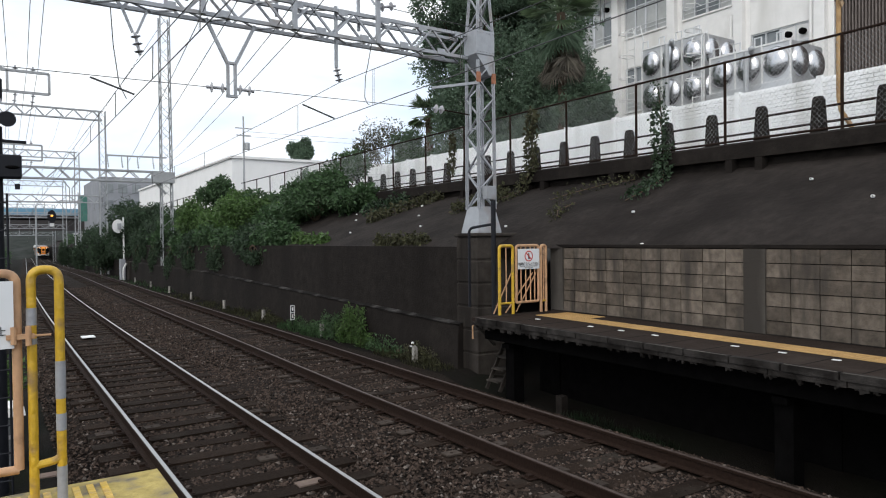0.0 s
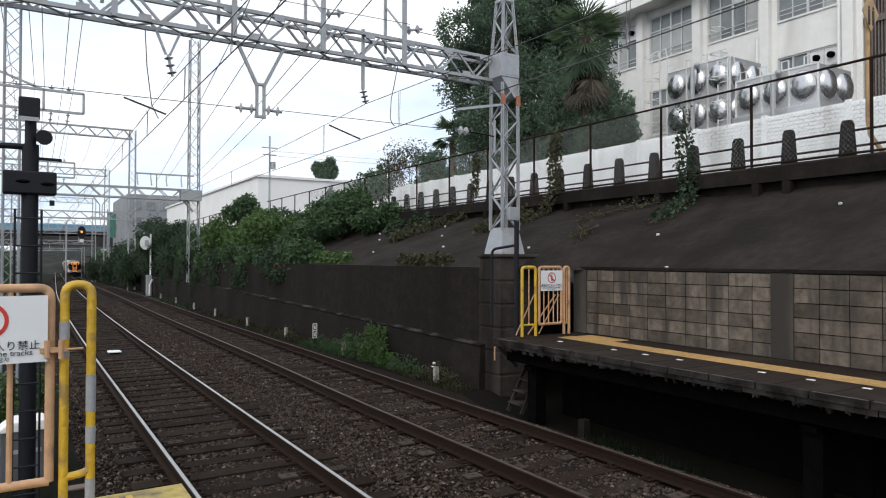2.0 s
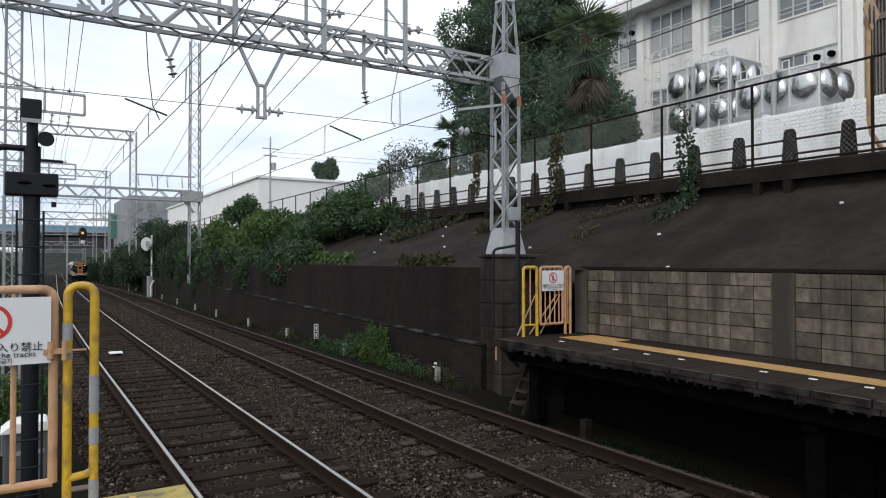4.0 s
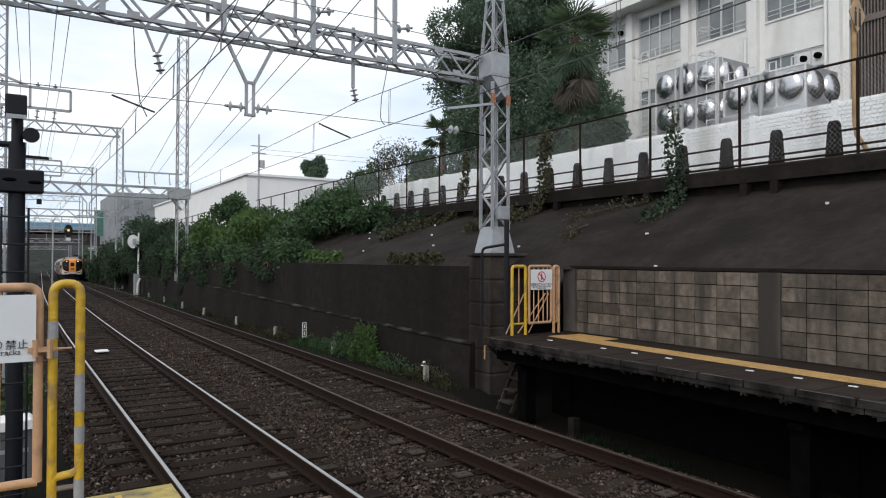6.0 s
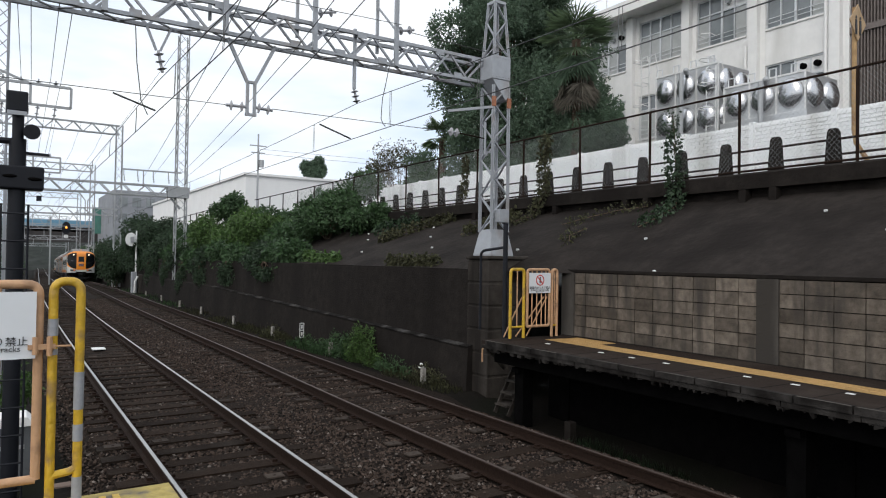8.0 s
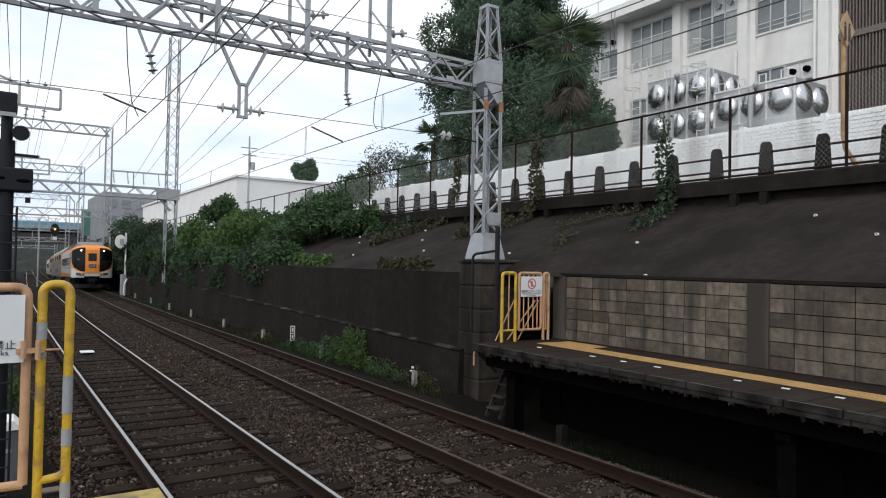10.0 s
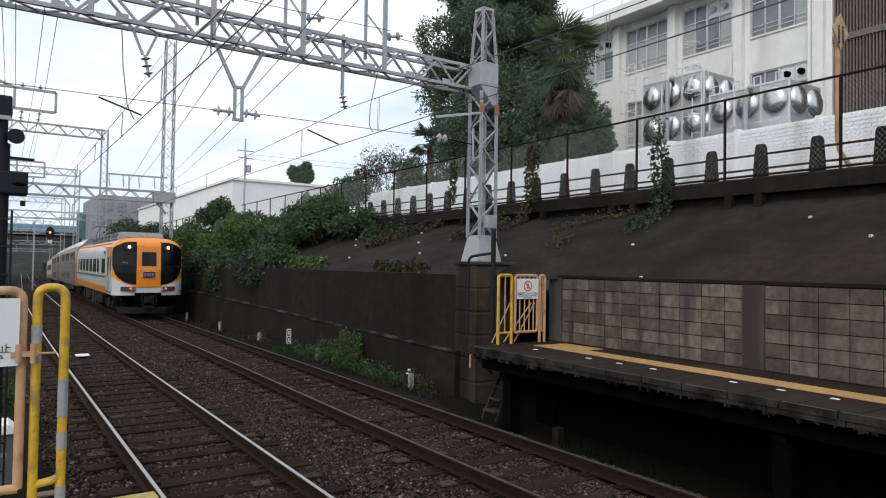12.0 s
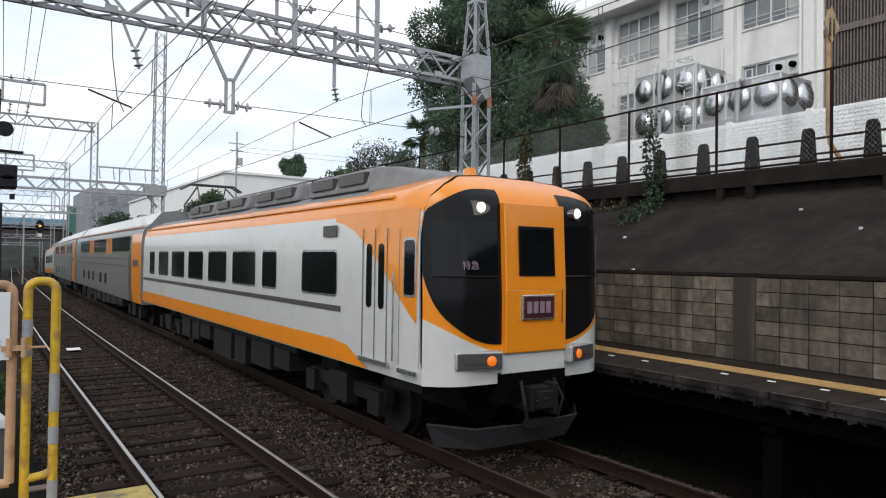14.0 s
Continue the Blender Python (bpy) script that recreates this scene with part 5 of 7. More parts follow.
def embankment_shrubs():
    rng = random.Random(11)
    spots = [
        (11.2, 22.8, 3.75, 1.0, 1.4, 0.7), (10.6, 24.8, 4.1, 1.2, 1.6, 1.1), (11.0, 27.2, 4.6, 1.1, 1.5, 1.0), (9.9, 26.4, 3.3, 1.3, 1.8, 1.0),
        (9.6, 29.6, 3.2, 1.4, 2.0, 1.2), (10.8, 31.0, 4.4, 1.3, 2.0, 1.0), (9.2, 33.4, 2.9, 1.3, 2.0, 1.1), (10.6, 35.2, 4.5, 1.3, 2.0, 1.2),
        (11.0, 40.5, 5.2, 1.1, 1.6, 1.3), (9.6, 38.2, 3.3, 1.5, 2.3, 1.4), (10.0, 43.5, 4.2, 1.6, 2.6, 1.3), (8.9, 42.5, 2.6, 1.2, 2.6, 1.2),
        (10.4, 48.5, 4.8, 1.7, 2.8, 1.3), (9.2, 48.0, 2.8, 1.4, 3.0, 1.5), (10.6, 55.0, 5.0, 1.8, 3.2, 1.5), (9.4, 55.5, 2.6, 1.5, 3.2, 1.6),
        (10.6, 63.0, 5.3, 2.0, 3.6, 1.6), (9.6, 63.0, 2.6, 1.7, 3.6, 1.8), (11.0, 72.0, 4.6, 2.2, 4.0, 2.0), (9.8, 73.0, 2.0, 1.8, 4.0, 1.8),
        (11.5, 84.0, 4.2, 2.4, 5.0, 2.4), (10.6, 97.0, 2.8, 2.6, 6.0, 2.6), (12.0, 112.0, 2.6, 3.0, 7.0, 2.8), (13.0, 128.0, 2.0, 3.2, 8.0, 3.0),
    ]
    spots = [(x - (1.0 if y > 50 else 0), y, z - (0 if y == 40.5 else 1.0 if y > 37 and z > 4 else 0.65 if y > 25 and z > 4 else 0), rx, ry, rz) for x, y, z, rx, ry, rz in spots]
    for i, (x, y, z, rx, ry, rz) in enumerate(spots):
        light = i in (4, 6, 7, 9)
        shrub(x + bend(y), y, z, rx, ry, rz, 5200 if y < 60 else 3600, 0.17 if y < 60 else 0.26, M_IVY if y > 46 else M_LEAFLIGHT if light else M_LEAF, 20 + i,
              "bright green leafy shrub on the cutting slope" if light else "dense green leafy shrub on the cutting slope")
    # lower row along the top of the wall
    for i in range(13):
        y = 23.5 + 2.6 * i + 0.05 * i * i
        shrub(8.5 + bend(y) * (0.4 if y > 45 else 1) + 0.15 * math.sin(i), y, 2.25 - 0.02 * i, 0.8, 1.7, 0.75 + 0.04 * i, 2600, 0.17, M_IVY if i % 3 == 1 or y > 40 else M_LEAF, 400 + i, "leafy shrub spilling over the retaining wall", base_z=2.1)
    # growth hanging down over the retaining wall
    for i, (y, z, rz) in enumerate(((24.5, 1.75, 0.35), (29.5, 1.6, 0.7), (34.0, 1.3, 0.9), (38.5, 1.1, 1.0), (44.0, 1.0, 1.1), (50.0, 0.9, 1.2))):
        shrub(7.95 + bend(y), y, z, 0.28, 1.2, rz, 1500, 0.11, M_IVY, 60 + i, "ivy hanging down the retaining wall", "ivy", base_z=2.2)


def vines():
    # creeper over kerb and stub, and smaller trails on the slope
    def trail(pts, r, count, size, material, seed, label):
        t = thing("creeper", label, "creeper")
        st = Mesh().tube(pts, 0.012, 5)
        part("stem", st, M_BARK, t)
        cl = []
        for (a, b) in zip(pts[:-1], pts[1:]):
            for f in (0.0, 0.33, 0.66):
                p = Vector(a).lerp(Vector(b), f)
                cl.append((p.x - 0.06, p.y, p.z, r * 0.5, r, r))
        part("foliage", leaf_mesh("foliage", cl, count, size, material, seed, droop=0.8, narrow=0.7), None, t)

    def on(x, y, up=0.06):
        return (x, y, slope_z(x, y) + up)

    trail([(11.72, 9.35, 4.9), (11.70, 9.25, 4.3), (11.68, 9.2, 3.95), on(11.5, 9.1), on(11.0, 9.15), on(10.6, 9.3)], 0.22, 800, 0.085, M_IVY, 81, "leafy green creeper hanging over the kerb")
    trail([(11.74, 9.4, 5.5), (11.74, 9.35, 5.1), (11.72, 9.3, 4.8)], 0.2, 190, 0.06, M_IVY, 91, "thin dark creeper climbing the wire fence")
    trail([on(11.6, 9.9), on(11.4, 10.5), on(11.0, 11.1), on(10.6, 11.5)], 0.16, 260, 0.065, M_LEAFDRY, 82, "trailing creeper on the dark slope")
    trail([(11.72, 13.3, 5.5), (11.72, 13.35, 4.9), (11.7, 13.3, 4.2), on(11.4, 13.5), on(10.8, 14.0)], 0.2, 900, 0.09, M_LEAFDRY, 83, "half-dry creeper on fence and slope")
    trail([on(11.5, 14.3), on(10.9, 14.6), on(10.2, 15.0)], 0.22, 700, 0.10, M_LEAFDRY, 84, "half-dry creeper trailing down the slope")
    trail([on(11.6, 17.6), on(11.1, 18.2), on(10.4, 18.8), on(10.0, 19.2)], 0.26, 1100, 0.11, M_LEAFDRY, 85, "half-dry creeper trailing down the slope")
    trail([on(11.6, 19.6), on(11.2, 20.3), on(10.6, 20.8)], 0.32, 900, 0.11, M_IVY, 86, "leafy creeper spreading over the slope")
    trail([(11.7, 16.9, 5.4), (11.7, 16.9, 4.8), (11.7, 17.0, 4.2)], 0.14, 420, 0.08, M_LEAFDRY, 87, "thin creeper climbing the wire fence")
    trail([on(8.6, 13.6), on(8.6, 14.4), on(8.5, 15.2), on(8.6, 16.0)], 0.17, 1000, 0.10, M_LEAFDRY, 88, "low creeper along the top of the wall")
    trail([on(9.6, 10.2), on(9.9, 10.5), on(10.3, 10.4)], 0.2, 160, 0.06, M_LEAFDRY, 89, "sparse dry creeper on the dark slope")
    trail([on(8.7, 19.5), on(8.7, 21.0), on(8.8, 22.5)], 0.18, 1100, 0.12, M_LEAFLIGHT, 90, "grass tufts along the top of the wall")
    # pale pipe mouths in the slope
    rng = random.Random(9)
    ring = Mesh().loft([[(-0.05 * k, 0.022 * q * math.cos(a), 0.022 * q * math.sin(a)) for a in [i * math.pi / 6 for i in range(12)]] for k, q in ((0, 1), (1, 1), (1, 0.7), (0, 0.7))], cap=False).data("weep_pipe", M_FARWHITE)
    for i in range(15):
        y = 3.5 + 1.3 * i + rng.uniform(-0.3, 0.3)
        x = 9.3 + 1.7 * ((i * 7) % 3) / 2 + rng.uniform(-0.2, 0.2)
        o = tagged(part("weep_pipe", ring), "small pale drain pipe mouth in the slope", "pipe", group="drain pipes")
        o.matrix_basis = pose(x, y, slope_z(x, y) + 0.02)


def trackside_weeds():
    def tuft(x, y, z, r, h, count, material, seed, label):
        t = thing("weeds", label, "weeds")
        rng = np.random.default_rng(seed)
        a = rng.random(count) * 6.28
        q = r * np.sqrt(rng.random(count))
        bx, by = x + q * np.cos(a) * 0.6, y + q * np.sin(a) * 1.3
        hh = h * (0.4 + 0.7 * rng.random(count)) * (1 - 0.5 * q / r)
        lx, ly = rng.normal(size=count) * 0.3 * hh, rng.normal(size=count) * 0.3 * hh
        w = 0.008 + 0.01 * rng.random(count)
        v = np.stack([np.stack([bx - w, by, np.full(count, z)], 1), np.stack([bx + w, by + w, np.full(count, z)], 1), np.stack([bx + lx, by + ly, z + hh], 1)], 1).reshape(-1, 3)
        me = bpy.data.meshes.new("blades")
        me.from_pydata(v.tolist(), [], (3 * np.arange(count)[:, None] + np.array([[0, 1, 2]])).tolist())
        me.materials.append(material)
        part("blades", me, None, t)

    for i, (y, r, h, n, m) in enumerate(((12.0, 0.7, 0.35, 700, M_LEAFDRY), (13.4, 0.6, 0.4, 700, M_LEAFDRY), (17.6, 0.8, 0.4, 700, M_LEAF), (19.2, 0.9, 0.5, 800, M_LEAF), (21.5, 1.0, 0.5, 800, M_LEAFDRY), (24.5, 1.2, 0.5, 800, M_LEAFDRY), (28.0, 1.4, 0.5, 800, M_LEAFDRY), (33.0, 1.6, 0.5, 700, M_LEAFDRY), (39.0, 2.0, 0.5, 700, M_LEAF), (46.0, 2.4, 0.6, 700, M_LEAF), (55.0, 3.0, 0.6, 700, M_LEAF))):
        tuft(7.6 + bend(y), y, -0.26 + dip(y), r, h * 0.6, int(n * 0.45), m, 200 + i, "green weeds along the foot of the wall" if m is M_LEAF else "dry grass along the foot of the wall")
    def weed_bush(y0, y1, z_top, count, material, seed, label):
        """Upright wild stems with narrow leaves, uneven in height."""
        t = thing("bush", label, "bush")
        rng = random.Random(seed)
        st, clumps = Mesh(), []
        for i in range(int(16 + 14 * (y1 - y0))):
            y = rng.uniform(y0, y1)
            q = math.sin(math.pi * (0.12 + 0.76 * (y - y0) / (y1 - y0)))
            x = 7.66 + bend(y) + rng.uniform(-0.16, 0.12)
            top = -0.42 + (z_top + 0.42) * q * rng.uniform(0.45, 1.12)
            lean = rng.uniform(-0.12, 0.05)
            st.tube([(x, y, -0.5), (x + lean * 0.4, y, (top - 0.5) / 2), (x + lean, y + rng.uniform(-0.1, 0.1), top)], [0.008, 0.006, 0.003], 4)
            for k in range(3):
                f = 0.4 + 0.3 * k
                clumps.append((x + lean * f, y + rng.uniform(-0.06, 0.06), -0.45 + (top + 0.45) * f, rng.uniform(0.06, 0.13), rng.uniform(0.07, 0.17), rng.uniform(0.07, 0.16)))
        tagged(part("stems", st, M_LEAFDRY, t), kind="stuff")
        part("foliage", leaf_mesh("foliage", clumps, count, 0.075, material, seed, droop=-0.15, narrow=0.42), None, t)

    weed_bush(14.7, 16.3, 0.56, 4400, M_LEAFLIGHT, 230, "wild green bush at the foot of the wall")
    weed_bush(15.9, 17.9, 0.30, 3600, M_LEAF, 231, "low green bush at the foot of the wall")
    weed_bush(17.7, 20.2, 0.02, 2200, M_LEAF, 232, "low dark green weeds at the foot of the wall")
    weed_bush(11.6, 13.2, 0.02, 1300, M_LEAFDRY, 234, "low half-dry weeds at the foot of the wall")
    weed_bush(13.0, 14.9, 0.05, 1500, M_LEAF, 235, "low green weeds at the foot of the wall")
    weed_bush(21.0, 23.5, 0.0, 1800, M_LEAFDRY, 233, "low half-dry weeds at the foot of the wall")
    for i, (x, y) in enumerate(((7.45, 6.3), (7.5, 7.3))):
        tuft(x, y, -0.48, 0.5, 0.25, 300, M_IVY, 240 + i, "weeds in the shade under the platform")
    # left of the near track
    shrub(-0.05, 11.6, 0.25, 0.5, 0.6, 0.6, 2200, 0.08, M_LEAFLIGHT, 259, "bright green shrub beside the relay cabinet", base_z=-0.5)
    for i, (x, y, r, h) in enumerate(((-1.0, 9.5, 0.9, 0.7), (-2.0, 13.0, 1.4, 0.9), (-1.2, 17.0, 1.2, 0.7), (-2.4, 22.0, 2.0, 1.2), (-1.8, 29.0, 2.0, 1.0))):
        tuft(x, y, -0.48, r, h, 900, M_LEAF, 250 + i, "tall green weeds beside the near track")
    for i, (x, y, z, rx, ry, rz) in enumerate(((-1.9, 12.0, 0.4, 1.0, 1.6, 0.9), (-4.0, 24.0, 1.0, 1.8, 4.0, 1.8), (-4.5, 36.0, 1.3, 2.0, 5.0, 2.4), (-4.5, 52.0, 1.6, 2.2, 6.0, 2.8), (-4.0, 70.0, 1.4, 2.2, 8.0, 2.6), (-3.5, 92.0, 0.6, 2.4, 9.0, 2.4), (-3.0, 118.0, 0.2, 2.6, 11.0, 2.4))):
        shrub(x + bend(y), y, z, rx, ry, rz, 4200, 0.14 if y < 40 else 0.26, M_LEAF, 260 + i, "green shrubs on the near side of the line", base_z=-0.5)


def big_tree():
    t = thing("evergreen_tree", "tall dark evergreen tree behind the white wall", "tree")
    x, y = 19.2, 24.4
    rng = random.Random(3)
    cl = [(18.6, 26.6, 8.5, 1.5, 1.5, 1.5), (18.4, 26.5, 10.5, 1.6, 1.7, 1.5), (17.8, 24.5, 7.0, 1.4, 1.8, 1.4), (17.8, 21.5, 7.0, 1.4, 1.8, 1.6), (18.0, 22.5, 9.5, 1.5, 1.8, 1.6), (18.0, 19.5, 8.0, 1.3, 1.6, 1.6)]
    for i in range(60):
        z = rng.uniform(5.6, 16.5)
        w = 5.0 * (1 - ((z - 8.2) / 9.0) ** 2 * 0.75)
        a, q = rng.uniform(0, 6.28), rng.uniform(0.25, 0.86)
        r = rng.uniform(0.9, 1.5)
        cx, cy = x + w * q * math.cos(a), y + w * q * math.sin(a)
        low, top = z < 11.0 and cy - 0.6 * cx > (14.9 if z > 8.5 else 15.7), z > 12.0 and cy - 0.6 * cx < 11.4
        if not low and not top:
            cl.append((cx, cy, z, r, r, r * 0.8))
    tr = Mesh().tube([(x, y, 4.0), (x + 0.1, y, 7), (x, y + 0.1, 11), (x, y, 14)], [0.4, 0.32, 0.2, 0.06], 10)
    limbs(tr, (x, y, 6.5), [c[:3] for c in cl[::3]], 0.22)
    part("trunk", tr, M_BARK, t)
    part("crown", leaf_mesh("crown", cl, 150000, 0.155, M_LEAFDARK, 70), None, t)
    shrub(17.8, 17.5, 6.9, 1.3, 1.25, 1.7, 13000, 0.13, M_LEAFDARK, 71, "rounded dark green clipped tree by the wall", "tree", base_z=4.05)
    shrub(17.6, 19.3, 5.6, 1.4, 2.2, 1.5, 6000, 0.15, M_LEAFDARK, 72, "dark green hedge behind the white wall", "hedge", base_z=4.05)
    shrub(17.4, 23.5, 5.8, 1.0, 3.2, 0.9, 6500, 0.15, M_LEAFDARK, 73, "dark green hedge behind the white wall", "hedge", base_z=4.05)
    shrub(17.3, 28.0, 6.0, 1.0, 2.6, 0.8, 5000, 0.15, M_LEAF, 74, "green hedge behind the white wall", "hedge", base_z=4.05)
    shrub(17.2, 31.0, 7.6, 1.3, 1.7, 1.1, 1900, 0.11, M_LEAFDRY, 75, "small dark tree with a spreading crown", "tree", base_z=4.05)
    shrub(17.4, 33.6, 7.0, 1.0, 1.2, 1.0, 1500, 0.12, M_LEAFDRY, 76, "thin half-bare small tree", "tree", base_z=4.05)
    shrub(17.4, 29.2, 6.9, 0.9, 1.2, 1.0, 2600, 0.14, M_LEAFDARK, 77, "small dark tree with a spreading crown", "tree", base_z=4.05)
    shrub(50.6, 126.0, 19.9, 2.3, 2.3, 2.7, 7000, 0.45, M_LEAFDARK, 78, "round dark tree behind the pale building", "tree", base_z=4.0)
    shrub(13.2, 27.5, 5.6, 0.9, 1.4, 1.1, 2600, 0.16, M_LEAF, 79, "green small tree at the street edge", "tree", base_z=4.05)
    shrub(14.5, 34.0, 5.4, 0.7, 0.9, 1.0, 1500, 0.2, M_LEAFDARK, 80, "small conical tree beside the street", "tree", base_z=4.05)


def palm(x, y, z0, z1, r, fronds, seed, skirt):
    t = thing("fan_palm", "fan palm with a shaggy skirt of dead fronds" if skirt else "small fan palm among the trees", "palm tree")
    rng = random.Random(seed)
    part("trunk", Mesh().tube([(x, y, z0), (x + 0.05, y, (z0 + z1) / 2), (x, y, z1)], [0.2, 0.17, 0.16], 10), M_BARK, t)

    def fan(m, p, d, length, width, droop):
        d = Vector(d).normalized()
        up = Vector((0, 0, 1))
        side = d.cross(up)
        side = side.normalized() if side.length > 0.05 else Vector((1, 0, 0))
        n = 15
        hub = Vector(p) + d * length * 0.45
        m.beam(p, hub, 0.025)
        for i in range(n):
            a = (i / (n - 1) - 0.5) * 2.7
            v = d * math.cos(a) + side * math.sin(a)
            tip = hub + v * length * 0.6 - Vector((0, 0, droop * length * (0.3 + 0.3 * rng.random())))
            midp = hub + v * length * 0.33
            w = v.cross(up)
            w = (w.normalized() if w.length > 0.05 else side) * width
            m.add([hub, midp + w, tip, midp - w], [(0, 1, 2), (0, 2, 3)])

    for i in range(fronds):
        a, e = rng.uniform(0, 6.28), rng.uniform(-0.75, 1.25)
        m = Mesh()
        fan(m, (x, y, z1), (math.cos(a) * math.cos(e), math.sin(a) * math.cos(e), math.sin(e)), r * rng.uniform(0.85, 1.1), 0.03, 0.16)
        part("frond", m, M_PALM, t)
    if skirt:
        for i in range(46):
            a = rng.uniform(0, 6.28)
            zz = z1 - rng.uniform(0.2, 1.7)
            m = Mesh()
            fan(m, (x + 0.15 * math.cos(a), y + 0.15 * math.sin(a), zz), (math.cos(a) * 0.55, math.sin(a) * 0.55, -1), r * rng.uniform(0.45, 0.9), 0.028, 0.25 + 0.3 * rng.random())
            part("dead_frond" if zz < z1 - 0.75 else "frond", m, M_PALMDEAD if zz < z1 - 0.75 else M_LEAFDARK, t)


embankment_shrubs()
for sx, sy, sz in ((8.2, 66.2, 1.3), (8.9, 92.5, 0.6), (10.3, 126.5, 0.4), (9.4, 79.0, 1.2)):
    shrub(sx, sy, sz, 1.1, 1.8, 2.3, 3000, 0.24, M_IVY, 500 + int(sy), "dense green shrub at the foot of a mast", base_z=-1.5)
vines()
trackside_weeds()
big_tree()
palm(17.0, 17.8, 4.05, 10.3, 1.55, 26, 5, True)
palm(17.4, 27.2, 4.05, 8.2, 1.2, 22, 6, False)


# ---- signals, markers and boxes beside the track ----
def near_signal():
    t = thing("signal_mast", "black signal mast seen from behind with lamp heads", "signal")
    y = 9.0
    part("post", Mesh().tube([(0.09, y, -0.45), (0.09, y, 3.65)], 0.085, 14), M_BLACK, t, smooth=True)
    part("upper_post", Mesh().tube([(0.09, y, 3.6), (0.09, y, 3.95)], 0.06, 12), M_BLACK, t, smooth=True)
    part("lamp_head", Mesh().box(-0.03, 0.18, y - 0.12, y + 0.12, 3.94, 4.17), M_BLACK, t, bevel=0.02)
    part("head_plate", Mesh().box(-0.02, 0.17, y - 0.13, y - 0.118, 3.90, 3.945), M_STEEL, t, "grey strip")
    part("horn", Mesh().tube([(0.16, y, 3.72), (0.21, y - 0.06, 3.72), (0.22, y - 0.16, 3.72)], [0.03, 0.05, 0.085], 16), M_BLACK, t, smooth=True)
    part("cross_box", Mesh().box(-0.17, 0.35, y - 0.12, y + 0.08, 3.08, 3.34), M_BLACK, t, bevel=0.02)
    part("vent_cover", Mesh().ball((0.02, y - 0.12, 3.22), 0.07, 0.02, 0.02), M_DARK, t)
    part("vent_cover", Mesh().ball((0.26, y - 0.12, 3.20), 0.07, 0.02, 0.02), M_DARK, t)
    part("side_pipe", bent_pipe([(0.05, y, 3.62), (-0.28, y, 3.62), (-0.28, y, -0.4)], 0.035, 0.12, 8), M_BLACK, t, smooth=True)
    part("small_post", Mesh().beam((0.09, y, 3.5), (0.40, y + 0.05, 3.5), 0.03), M_BLACK, t)
    part("padlock", Mesh().box(0.28, 0.33, y - 0.1, y - 0.06, 2.96, 3.02), M_BLACK, t)
    m = Mesh()
    for e in (-0.05, 0.2):
        m.tube([(e, y - 0.3, -0.4), (e, y - 0.3, 2.9)], 0.012, 6)
    for k in range(11):
        m.tube([(-0.05, y - 0.3, -0.2 + 0.3 * k), (0.2, y - 0.3, -0.2 + 0.3 * k)], 0.01, 5)
    part("ladder", m, M_BLACK, t)


def relay_box():
    t = thing("relay_cabinet", "grey metal trackside relay cabinet with pale lid", "cabinet")
    y = 10.0
    part("body", Mesh().box(-0.18, 0.34, y - 0.2, y + 0.2, -0.5, 0.26), mat("grey_cabinet_paint", (0.10, 0.105, 0.11), 0.6, var=0.12), t, bevel=0.02)
    part("lid", Mesh().loft([[(-0.21, yy, 0.25), (0.37, yy, 0.25), (0.37, yy, 0.27), (0.27, yy, 0.37), (-0.08, yy, 0.37), (-0.21, yy, 0.27)] for yy in (y - 0.23, y + 0.23)]), M_FACADE, t, bevel=0.01)
    part("label_strip", Mesh().box(-0.05, 0.25, y - 0.206, y - 0.199, -0.02, 0.03), M_STEEL, t, "pale metal strip")
    part("foot", Mesh().box(-0.15, 0.31, y - 0.16, y + 0.16, -0.62, -0.48), M_CON, t)


